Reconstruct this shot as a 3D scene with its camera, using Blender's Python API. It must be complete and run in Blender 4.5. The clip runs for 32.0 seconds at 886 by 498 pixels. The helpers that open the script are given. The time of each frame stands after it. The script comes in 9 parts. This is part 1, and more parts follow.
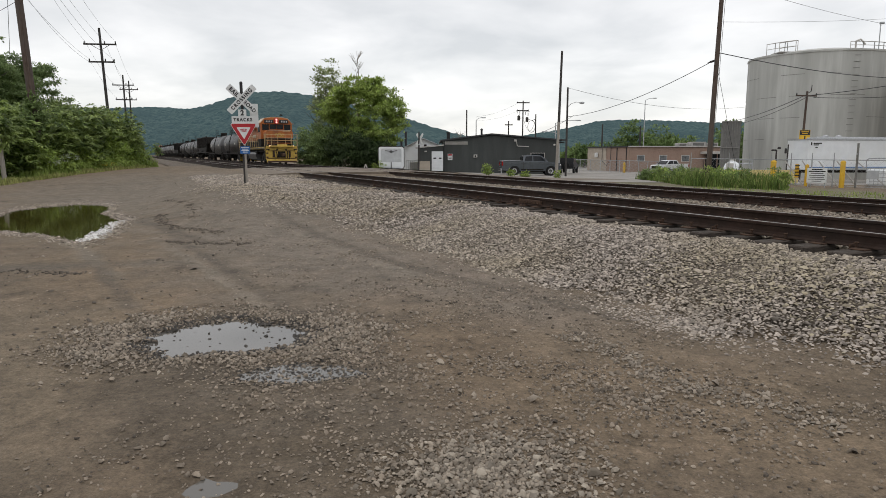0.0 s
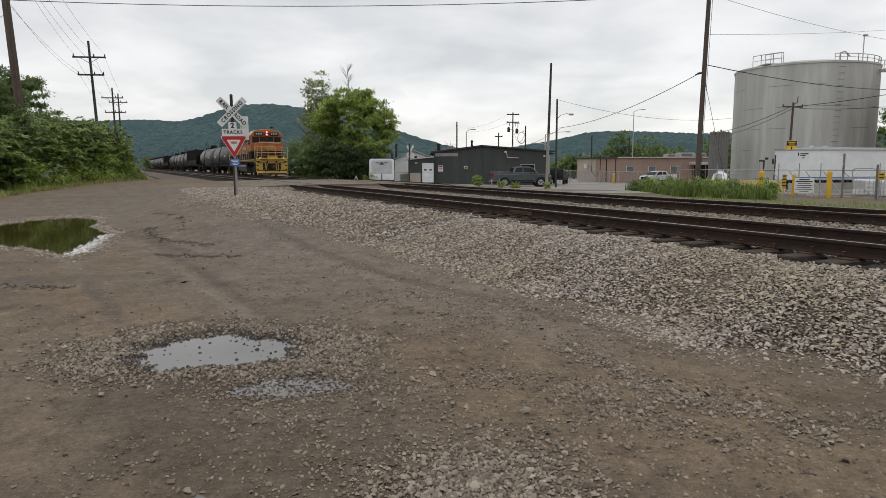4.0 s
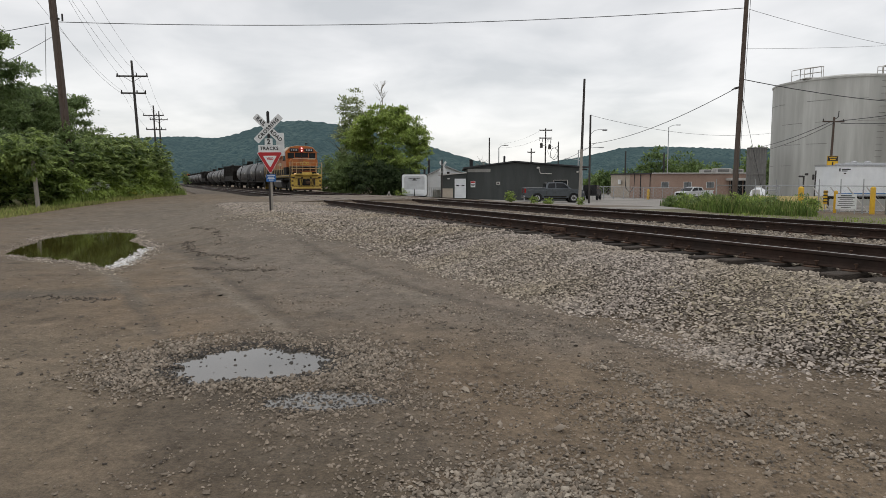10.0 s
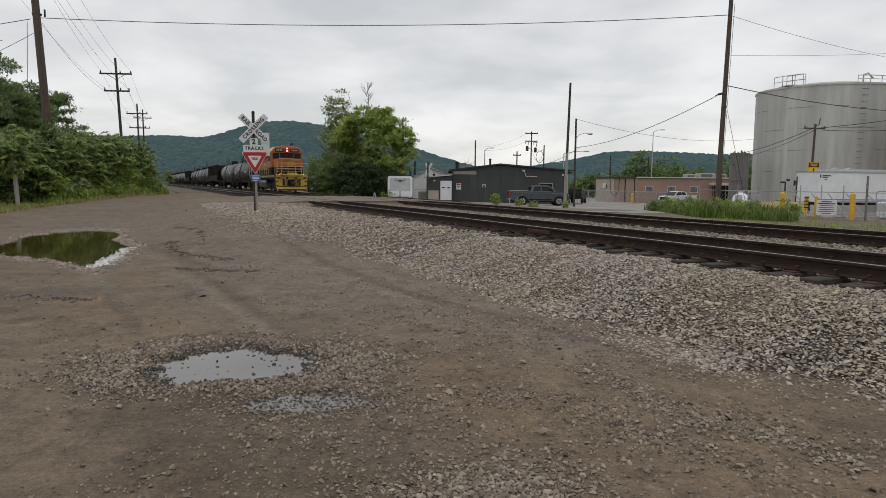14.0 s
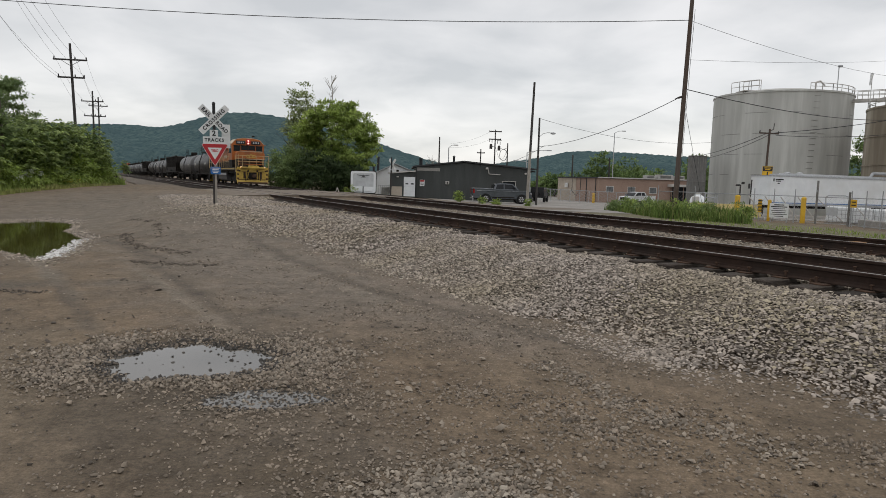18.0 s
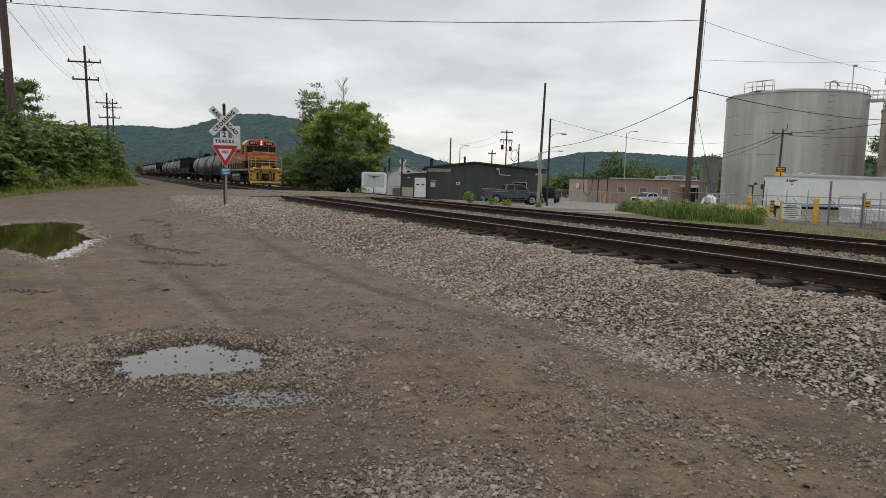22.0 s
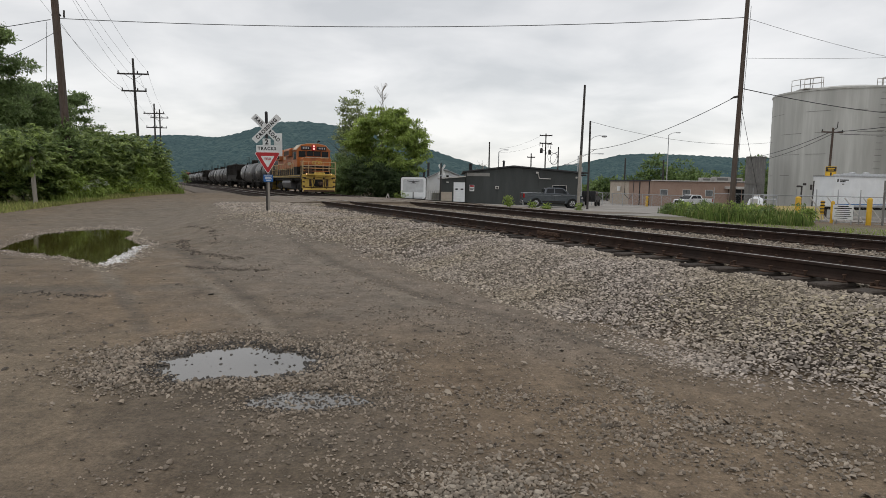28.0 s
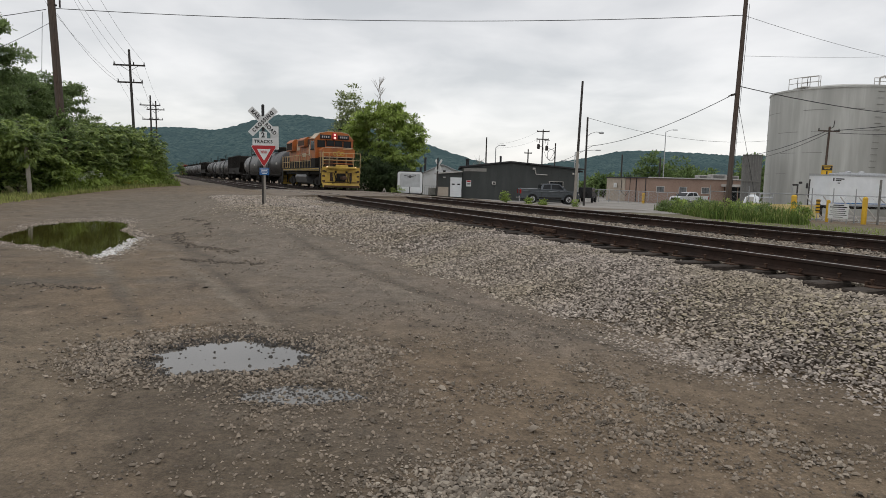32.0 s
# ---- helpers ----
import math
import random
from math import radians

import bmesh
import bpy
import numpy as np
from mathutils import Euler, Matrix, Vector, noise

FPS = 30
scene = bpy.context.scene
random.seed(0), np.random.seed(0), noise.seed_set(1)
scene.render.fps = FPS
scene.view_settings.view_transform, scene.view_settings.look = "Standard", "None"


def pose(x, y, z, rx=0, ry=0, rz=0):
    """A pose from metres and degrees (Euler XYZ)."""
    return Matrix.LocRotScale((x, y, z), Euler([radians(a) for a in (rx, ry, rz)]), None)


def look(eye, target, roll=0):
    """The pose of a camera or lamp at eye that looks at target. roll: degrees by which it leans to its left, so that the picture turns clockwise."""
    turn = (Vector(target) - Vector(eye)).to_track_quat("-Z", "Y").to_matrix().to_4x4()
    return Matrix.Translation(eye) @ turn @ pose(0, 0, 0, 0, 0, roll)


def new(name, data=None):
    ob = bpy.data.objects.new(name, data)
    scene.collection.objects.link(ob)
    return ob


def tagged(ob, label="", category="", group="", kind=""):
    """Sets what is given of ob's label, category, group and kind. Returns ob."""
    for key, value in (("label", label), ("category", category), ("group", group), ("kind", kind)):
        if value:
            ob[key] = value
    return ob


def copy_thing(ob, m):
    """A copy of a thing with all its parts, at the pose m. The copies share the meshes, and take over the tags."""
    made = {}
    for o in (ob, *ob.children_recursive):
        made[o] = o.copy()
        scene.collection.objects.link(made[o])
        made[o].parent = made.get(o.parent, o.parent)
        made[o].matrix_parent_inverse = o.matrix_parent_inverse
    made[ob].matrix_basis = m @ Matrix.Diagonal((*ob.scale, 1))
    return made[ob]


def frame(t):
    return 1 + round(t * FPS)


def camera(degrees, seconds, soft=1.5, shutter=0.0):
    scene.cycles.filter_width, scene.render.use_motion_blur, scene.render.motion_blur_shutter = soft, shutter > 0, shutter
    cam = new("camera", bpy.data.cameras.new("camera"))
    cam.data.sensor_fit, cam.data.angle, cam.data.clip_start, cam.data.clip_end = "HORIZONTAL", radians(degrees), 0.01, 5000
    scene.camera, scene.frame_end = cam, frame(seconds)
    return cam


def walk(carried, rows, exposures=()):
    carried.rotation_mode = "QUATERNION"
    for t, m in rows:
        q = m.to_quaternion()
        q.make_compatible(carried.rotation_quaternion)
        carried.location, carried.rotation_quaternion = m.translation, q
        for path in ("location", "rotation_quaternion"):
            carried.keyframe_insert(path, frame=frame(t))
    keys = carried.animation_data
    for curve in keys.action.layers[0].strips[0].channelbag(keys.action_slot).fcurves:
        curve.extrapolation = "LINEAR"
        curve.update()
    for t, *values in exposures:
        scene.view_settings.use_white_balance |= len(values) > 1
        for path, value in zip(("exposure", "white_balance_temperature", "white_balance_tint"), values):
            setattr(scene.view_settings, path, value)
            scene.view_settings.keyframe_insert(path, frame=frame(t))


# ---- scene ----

cam = camera(67.0, 32.0, soft=0.55)
walk(cam, [
    (0.0, pose(0.010, -0.013, 1.598, 81.98, -0.13, -0.92)),
    (0.5, pose(0.006, -0.004, 1.601, 82.27, -0.02, -0.88)),
    (1.0, pose(0.008, -0.003, 1.608, 82.60, 0.58, -0.96)),
    (1.5, pose(0.013, 0.002, 1.604, 83.10, 0.55, -1.14)),
    (2.0, pose(0.014, 0.005, 1.602, 82.96, 0.60, -1.41)),
    (2.5, pose(0.019, 0.002, 1.603, 82.51, 0.13, -2.51)),
    (3.0, pose(0.011, 0.004, 1.602, 82.93, 0.36, -2.09)),
    (3.5, pose(0.005, -0.014, 1.603, 82.93, 0.18, -1.93)),
    (5.5, pose(0.007, -0.017, 1.600, 83.28, 0.07, -1.29)),
    (6.0, pose(0.013, -0.013, 1.597, 83.40, -0.07, -1.78)),
    (6.5, pose(0.013, -0.002, 1.596, 83.32, 0.24, -1.69)),
    (7.0, pose(0.010, 0.003, 1.599, 83.45, -0.08, -1.86)),
    (7.5, pose(0.009, -0.008, 1.599, 83.34, 0.23, -1.24)),
    (8.0, pose(0.002, -0.005, 1.595, 83.10, 0.67, -0.06)),
    (8.5, pose(0.001, -0.015, 1.596, 83.80, 0.45, -0.13)),
    (9.0, pose(-0.009, -0.013, 1.596, 83.90, 0.42, 0.26)),
    (9.5, pose(-0.010, -0.012, 1.598, 84.16, 0.38, 1.04)),
    (10.0, pose(-0.010, -0.012, 1.597, 84.29, 0.05, 1.01)),
    (10.5, pose(-0.011, -0.016, 1.602, 84.34, 0.15, 1.11)),
    (11.0, pose(-0.011, -0.016, 1.602, 84.73, -0.15, 0.79)),
    (11.5, pose(-0.003, -0.009, 1.603, 84.83, -0.07, 0.95)),
    (12.0, pose(-0.004, -0.010, 1.598, 84.65, -0.21, 0.52)),
    (12.5, pose(-0.005, -0.004, 1.597, 84.44, -0.30, 0.31)),
    (13.0, pose(-0.000, 0.000, 1.600, 84.70, -0.40, 0.04)),
    (13.5, pose(-0.005, -0.009, 1.604, 84.62, -0.55, 0.08)),
    (14.0, pose(-0.006, -0.010, 1.601, 84.46, -0.56, -0.20)),
    (14.5, pose(-0.003, -0.005, 1.595, 84.23, -0.67, -0.39)),
    (15.0, pose(-0.002, -0.006, 1.596, 83.72, -2.06, -1.89)),
    (15.5, pose(0.009, -0.002, 1.589, 83.76, -2.35, -3.02)),
    (17.5, pose(0.012, -0.025, 1.611, 84.57, -1.38, -5.30)),
    (18.0, pose(0.002, -0.016, 1.607, 84.22, -1.70, -3.30)),
    (18.5, pose(0.028, -0.012, 1.603, 83.27, -1.97, -5.04)),
    (19.0, pose(0.044, -0.012, 1.609, 83.34, -1.71, -5.70)),
    (19.5, pose(0.083, -0.052, 1.620, 85.75, -0.38, -3.65)),
    (20.0, pose(0.110, -0.058, 1.613, 84.01, -0.44, -3.86)),
    (20.5, pose(0.109, -0.053, 1.616, 83.80, -0.66, -3.15)),
    (21.0, pose(0.116, -0.055, 1.617, 84.13, -1.19, -2.81)),
    (21.5, pose(0.114, -0.058, 1.617, 84.38, -1.28, -2.60)),
    (22.0, pose(0.110, -0.061, 1.618, 84.25, -1.68, -2.30)),
    (22.5, pose(0.109, -0.069, 1.622, 84.75, -1.57, -2.62)),
    (23.0, pose(0.108, -0.062, 1.619, 84.37, -1.73, -2.24)),
    (23.5, pose(0.103, -0.066, 1.619, 85.34, -1.22, -0.89)),
    (24.0, pose(0.101, -0.057, 1.619, 84.86, -1.89, -0.61)),
    (24.5, pose(0.101, -0.054, 1.612, 84.57, -1.63, -0.66)),
    (25.0, pose(0.103, -0.059, 1.618, 84.81, -1.32, -0.26)),
    (25.5, pose(0.097, -0.051, 1.617, 83.97, -1.83, 0.13)),
    (27.5, pose(0.098, -0.023, 1.601, 84.62, -1.23, 0.69)),
    (28.0, pose(0.097, -0.036, 1.599, 84.57, -1.00, 1.01)),
    (28.5, pose(0.100, -0.044, 1.603, 84.55, -1.21, 0.76)),
    (29.0, pose(0.101, -0.036, 1.610, 84.44, -1.32, 0.13)),
    (29.5, pose(0.095, -0.031, 1.602, 84.65, -1.29, 0.23)),
    (30.0, pose(0.102, -0.023, 1.597, 83.71, -1.54, 0.56)),
    (30.5, pose(0.103, -0.006, 1.593, 83.83, -1.46, 0.88)),
    (31.0, pose(0.096, -0.013, 1.595, 84.17, -1.47, 0.14)),
    (31.5, pose(0.100, -0.011, 1.593, 84.26, -1.25, 0.42)),
    (32.0, pose(0.100, -0.015, 1.599, 84.15, -1.56, 0.73)),
], exposures=[(0.0, 0.1), (1.0, 0.11), (2.0, 0.0), (3.0, 0.0), (6.0, -0.03), (7.0, 0.0), (9.0, 0.02), (10.0, 0.0), (11.0, -0.06), (12.0, -0.1), (13.0, -0.12), (14.0, -0.13), (15.5, -0.1), (18.1, -0.09), (19.0, 0.0), (20.0, -0.13), (21.0, -0.02), (22.0, -0.1), (22.5, -0.13), (25.5, -0.16), (28.0, -0.04), (32.0, -0.05)])

# ---- light: an overcast evening sky and a broad weak sun ----
world = bpy.data.worlds.new("overcast_sky")
scene.world = world
world.use_nodes = True
wn, wl = world.node_tree.nodes, world.node_tree.links
wn.clear()


def node(tree, kind, **values):
    n = tree.nodes.new(kind)
    for key, value in values.items():
        if key in n.inputs:
            n.inputs[key].default_value = value
    return n


wt = world.node_tree
sky = wt.nodes.new("ShaderNodeTexSky")
sky.sky_type = 'NISHITA'
sky.sun_disc = False
sky.sun_elevation, sky.sun_rotation = radians(53), radians(190)
coord = wt.nodes.new("ShaderNodeTexCoord")
split = wt.nodes.new("ShaderNodeSeparateXYZ")
wl.new(coord.outputs["Generated"], split.inputs[0])
lift = wt.nodes.new("ShaderNodeMath")
lift.operation = 'ADD'
lift.inputs[1].default_value = 0.22
absz = wt.nodes.new("ShaderNodeMath")
absz.operation = 'ABSOLUTE'
wl.new(split.outputs[2], absz.inputs[0])
wl.new(absz.outputs[0], lift.inputs[0])
flat = wt.nodes.new("ShaderNodeVectorMath")
flat.operation = 'DIVIDE'
wl.new(coord.outputs["Generated"], flat.inputs[0])
wl.new(lift.outputs[0], flat.inputs[1])
deck = node(wt, "ShaderNodeTexNoise", Scale=1.5, Detail=5.0, Roughness=0.5, Distortion=0.25)
wl.new(flat.outputs[0], deck.inputs["Vector"])
cloud = wt.nodes.new("ShaderNodeValToRGB")
cloud.color_ramp.elements[0].position, cloud.color_ramp.elements[0].color = 0.36, (0.568, 0.57, 0.570, 1)
cloud.color_ramp.elements[1].position, cloud.color_ramp.elements[1].color = 0.64, (0.815, 0.80, 0.787, 1)
wl.new(deck.outputs[0], cloud.inputs[0])
rim = wt.nodes.new("ShaderNodeValToRGB")
rim.color_ramp.elements[0].position, rim.color_ramp.elements[0].color = 0.0, (1.14, 1.13, 1.12, 1)
rim.color_ramp.elements[1].position, rim.color_ramp.elements[1].color = 0.40, (0.96, 0.96, 0.965, 1)
wl.new(absz.outputs[0], rim.inputs[0])
shade = wt.nodes.new("ShaderNodeMixRGB")
shade.blend_type = 'MULTIPLY'
shade.inputs[0].default_value = 1.0
wl.new(cloud.outputs[0], shade.inputs[1])
wl.new(rim.outputs[0], shade.inputs[2])
thin = wt.nodes.new("ShaderNodeMixRGB")
thin.blend_type = 'ADD'
thin.inputs[0].default_value = 0.02
wl.new(shade.outputs[0], thin.inputs[1])
wl.new(sky.outputs[0], thin.inputs[2])
back = node(wt, "ShaderNodeBackground", Strength=1.0)
wl.new(thin.outputs[0], back.inputs[0])
wout = wt.nodes.new("ShaderNodeOutputWorld")
wl.new(back.outputs[0], wout.inputs[0])

sun = new("sun", bpy.data.lights.new("sun", 'SUN'))
sun.data.energy, sun.data.angle, sun.data.color = 0.7, radians(35), (1.0, 0.97, 0.92)
sun.matrix_world = look((-4, -22, 120), (0, 0, 0))


# ---- materials ----
def material(name, colors, scale=4.0, rough=0.8, metal=0.0, bump=0.2, bump_scale=None, detail=6.0,
             island=0.0, objects=0.0, coarse=None, coarse_scale=0.4, stretch=(1, 1, 1), distance=0.02, spec=0.35,
             glow=None, glow_strength=0.0, ramp=(0.3, 0.7), space="Object", leafy=0.0):
    """A surface of two or three colours by noise, with a second, coarser layer of stains and a fine relief."""
    m = bpy.data.materials.new(name)
    m.use_nodes = True
    t = m.node_tree
    b = t.nodes["Principled BSDF"]
    b.inputs["Roughness"].default_value = rough
    b.inputs["Metallic"].default_value = metal
    b.inputs["Specular IOR Level"].default_value = spec
    c = t.nodes.new("ShaderNodeTexCoord")
    geo = t.nodes.new("ShaderNodeNewGeometry")
    vec = c.outputs["Object"] if space == "Object" else geo.outputs["Position"]
    mp = t.nodes.new("ShaderNodeMapping")
    mp.inputs["Scale"].default_value = stretch
    t.links.new(vec, mp.inputs[0])
    n1 = node(t, "ShaderNodeTexNoise", Scale=scale, Detail=detail, Roughness=0.6)
    t.links.new(mp.outputs[0], n1.inputs["Vector"])
    r = t.nodes.new("ShaderNodeValToRGB")
    el = r.color_ramp.elements
    while len(el) < len(colors):
        el.new(0.5)
    for i, col in enumerate(colors):
        el[i].position = ramp[0] + (ramp[1] - ramp[0]) * i / max(1, len(colors) - 1)
        el[i].color = (*col, 1)
    t.links.new(n1.outputs[0], r.inputs[0])
    col = r.outputs[0]
    if coarse:
        n2 = node(t, "ShaderNodeTexNoise", Scale=coarse_scale, Detail=4.0, Roughness=0.55)
        t.links.new(mp.outputs[0], n2.inputs["Vector"])
        rr = t.nodes.new("ShaderNodeValToRGB")
        rr.color_ramp.elements[0].position, rr.color_ramp.elements[1].position = 0.42, 0.66
        t.links.new(n2.outputs[0], rr.inputs[0])
        mx = t.nodes.new("ShaderNodeMixRGB")
        mx.inputs[2].default_value = (*coarse, 1)
        sc = t.nodes.new("ShaderNodeMath")
        sc.operation = 'MULTIPLY'
        sc.inputs[1].default_value = 0.75
        t.links.new(rr.outputs[0], sc.inputs[0])
        t.links.new(sc.outputs[0], mx.inputs[0])
        t.links.new(col, mx.inputs[1])
        col = mx.outputs[0]
    if island or objects:
        if island:
            rnd = geo.outputs["Random Per Island"]
        else:
            rnd = t.nodes.new("ShaderNodeObjectInfo").outputs["Random"]
        k = island or objects
        mr = t.nodes.new("ShaderNodeMapRange")
        mr.inputs[3].default_value, mr.inputs[4].default_value = 1 - k, 1 + k
        t.links.new(rnd, mr.inputs[0])
        hsv = t.nodes.new("ShaderNodeHueSaturation")
        t.links.new(mr.outputs[0], hsv.inputs["Value"])
        t.links.new(col, hsv.inputs["Color"])
        col = hsv.outputs[0]
    t.links.new(col, b.inputs["Base Color"])
    if bump:
        bp = t.nodes.new("ShaderNodeBump")
        bp.inputs["Strength"].default_value = bump
        bp.inputs["Distance"].default_value = distance
        if bump_scale:
            n3 = node(t, "ShaderNodeTexNoise", Scale=bump_scale, Detail=5.0, Roughness=0.65)
            t.links.new(mp.outputs[0], n3.inputs["Vector"])
            t.links.new(n3.outputs[0], bp.inputs["Height"])
        else:
            t.links.new(n1.outputs[0], bp.inputs["Height"])
        t.links.new(bp.outputs[0], b.inputs["Normal"])
    if leafy:
        tr = t.nodes.new("ShaderNodeBsdfTranslucent")
        t.links.new(col, tr.inputs[0])
        mix = t.nodes.new("ShaderNodeMixShader")
        mix.inputs[0].default_value = leafy
        t.links.new(b.outputs[0], mix.inputs[1])
        t.links.new(tr.outputs[0], mix.inputs[2])
        t.links.new(mix.outputs[0], t.nodes["Material Output"].inputs[0])
    if glow:
        b.inputs["Emission Color"].default_value = (*glow, 1)
        b.inputs["Emission Strength"].default_value = glow_strength
    return m


def plain(name, col, rough=0.6, metal=0.0, k=0.25, scale=3.0, **kw):
    lo, hi = tuple(c * (1 - k) for c in col), tuple(min(1, c * (1 + k)) for c in col)
    return material(name, [lo, hi], scale=scale, rough=rough, metal=metal, **kw)


M = {}


def dirt_material():
    """Packed dirt: brown and grey patches, damp streaks along the way that cars take, half-sunk pebbles, and grain with
    crevice shade in its colour.
    """
    m = bpy.data.materials.new("packed_dirt")
    m.use_nodes = True
    t = m.node_tree
    b = t.nodes["Principled BSDF"]
    b.inputs["Roughness"].default_value = 0.85
    b.inputs["Specular IOR Level"].default_value = 0.25
    pos = t.nodes.new("ShaderNodeTexCoord").outputs["Object"]

    def noise_of(scale, detail, rough=0.6, stretch=None, turn=0.0):
        n = node(t, "ShaderNodeTexNoise", Scale=scale, Detail=detail, Roughness=rough)
        if stretch:
            mp = t.nodes.new("ShaderNodeMapping")
            mp.inputs["Rotation"].default_value = (0, 0, turn)
            mp.inputs["Scale"].default_value = stretch
            t.links.new(pos, mp.inputs[0])
            t.links.new(mp.outputs[0], n.inputs["Vector"])
        else:
            t.links.new(pos, n.inputs["Vector"])
        return n.outputs[0]

    def ramp_of(src, stops):
        r = t.nodes.new("ShaderNodeValToRGB")
        while len(r.color_ramp.elements) < len(stops):
            r.color_ramp.elements.new(0.5)
        for e, (at, col) in zip(r.color_ramp.elements, stops):
            e.position, e.color = at, (*col, 1)
        t.links.new(src, r.inputs[0])
        return r.outputs[0]

    def mixed(a, b2, kind, fac=1.0, by=None):
        mx = t.nodes.new("ShaderNodeMixRGB")
        mx.blend_type = kind
        mx.inputs[0].default_value = fac
        if by:
            t.links.new(by, mx.inputs[0])
        t.links.new(a, mx.inputs[1])
        t.links.new(b2, mx.inputs[2])
        return mx.outputs[0]

    col = ramp_of(noise_of(0.33, 5), [(0.36, (0.187, 0.140, 0.098)), (0.5, (0.245, 0.181, 0.126)), (0.64, (0.288, 0.211, 0.145))])
    grey = ramp_of(noise_of(0.22, 4, 0.6, (2.6, 0.6, 1), radians(-24)), [(0.34, (0.0, 0.0, 0.0)), (0.58, (0.85, 0.85, 0.85))])
    col = mixed(col, ramp_of(noise_of(2.0, 4), [(0.3, (0.172, 0.135, 0.102)), (0.7, (0.226, 0.177, 0.135))]), 'MIX', by=grey)
    # broad stains with a shape of their own: damp wheel tracks, tan and grey patches
    torn = noise_of(1.1, 5, 0.65)

    def stain(base, cx, cy, along, across, turn, shade, most=0.85):
        mp = t.nodes.new("ShaderNodeMapping")
        mp.vector_type = 'TEXTURE'
        mp.inputs["Location"].default_value = (cx, cy, 0)
        mp.inputs["Rotation"].default_value = (0, 0, radians(turn))
        mp.inputs["Scale"].default_value = (across, along, 1000)
        t.links.new(pos, mp.inputs[0])
        ln = t.nodes.new("ShaderNodeVectorMath")
        ln.operation = 'LENGTH'
        t.links.new(mp.outputs[0], ln.inputs[0])
        ad = t.nodes.new("ShaderNodeMath")
        ad.operation = 'MULTIPLY_ADD'
        t.links.new(torn, ad.inputs[0])
        ad.inputs[1].default_value = 1.5
        t.links.new(ln.outputs["Value"], ad.inputs[2])
        half = t.nodes.new("ShaderNodeMapRange")
        half.inputs[1].default_value, half.inputs[2].default_value = 1.1, 1.95
        half.inputs[3].default_value, half.inputs[4].default_value = most, 0.0
        t.links.new(ad.outputs[0], half.inputs[0])
        rgb = t.nodes.new("ShaderNodeRGB")
        rgb.outputs[0].default_value = (*shade, 1)
        return mixed(base, rgb.outputs[0], 'MIX', by=half.outputs[0])

    col = stain(col, -3.6, 4.9, 2.6, 1.9, 20, (0.275, 0.218, 0.162))
    col = stain(col, -1.7, 4.1, 2.1, 0.5, 34, (0.15, 0.121, 0.095), 0.7)
    col = stain(col, -0.6, 3.9, 1.4, 0.7, 24, (0.16, 0.128, 0.098), 0.75)
    col = stain(col, -6.0, 9.4, 0.5, 2.4, 10, (0.17, 0.142, 0.115))
    col = stain(col, -2.6, 12.6, 10.5, 2.6, 24, (0.25, 0.21, 0.178))
    col = stain(col, 0.7, 7.9, 2.8, 0.75, 24, (0.262, 0.214, 0.178))
    col = stain(col, -9.5, 25.0, 13.0, 7.5, 24, (0.228, 0.193, 0.16))
    col = stain(col, 0.3, 5.3, 2.4, 0.9, 24, (0.255, 0.188, 0.131), 0.75)
    col = stain(col, 1.9, 4.2, 2.2, 1.3, 24, (0.275, 0.206, 0.145))
    for cx, cy, ln, wd, tn in ((-3.4, 10.2, 5.0, 0.13, 30), (-4.7, 9.4, 5.5, 0.14, 32), (-1.9, 12.6, 6.0, 0.16, 27), (0.1, 9.0, 4.5, 0.12, 34), (-5.8, 14.5, 5.0, 0.2, 36)):
        col = stain(col, cx, cy, ln, wd, tn, (0.15, 0.123, 0.1), 0.7)
    for cx, cy, ln, wd, tn in ((-3.0, 9.0, 5.0, 0.12, 31), (-1.2, 10.6, 5.0, 0.16, 29), (-6.4, 12.0, 4.0, 0.2, 34)):
        col = stain(col, cx, cy, ln, wd, tn, (0.3, 0.255, 0.21), 0.6)
    # wet mud round the puddles
    col = stain(col, -1.83, 5.83, 0.85, 1.35, 3, (0.105, 0.086, 0.068), 0.9)
    col = stain(col, -0.96, 4.79, 0.42, 0.75, 4, (0.12, 0.098, 0.078), 0.85)
    damp = ramp_of(noise_of(1.3, 6, 0.65, (1.0, 0.6, 1), radians(-30)), [(0.28, (0.62, 0.61, 0.60)), (0.42, (1.08, 1.08, 1.08))])
    col = mixed(col, damp, 'MULTIPLY')
    # scuffed streaks along the way that cars take
    col = mixed(col, ramp_of(noise_of(1.0, 7, 0.68, (2.6, 0.5, 1), radians(-24)), [(0.3, (0.9, 0.9, 0.9)), (0.7, (1.07, 1.07, 1.07))]), 'MULTIPLY')
    col = mixed(col, ramp_of(noise_of(9, 6, 0.7), [(0.3, (0.76, 0.76, 0.76)), (0.7, (1.2, 1.2, 1.2))]), 'MULTIPLY')
    col = mixed(col, ramp_of(noise_of(2.7, 5, 0.6), [(0.3, (0.75, 0.75, 0.75)), (0.7, (1.16, 1.15, 1.14))]), 'MULTIPLY')
    # fine grain; its dark side paints shade into the soil's crevices
    col = mixed(col, ramp_of(noise_of(70, 4, 0.75), [(0.34, (0.74, 0.74, 0.74)), (0.66, (1.22, 1.22, 1.22))]), 'MULTIPLY')
    col = mixed(col, ramp_of(noise_of(26, 5, 0.75), [(0.32, (0.72, 0.72, 0.72)), (0.66, (1.24, 1.24, 1.24))]), 'MULTIPLY')
    # half-sunk pebbles; the darkest tint also stands in for shaded holes
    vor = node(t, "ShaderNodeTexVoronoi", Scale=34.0)
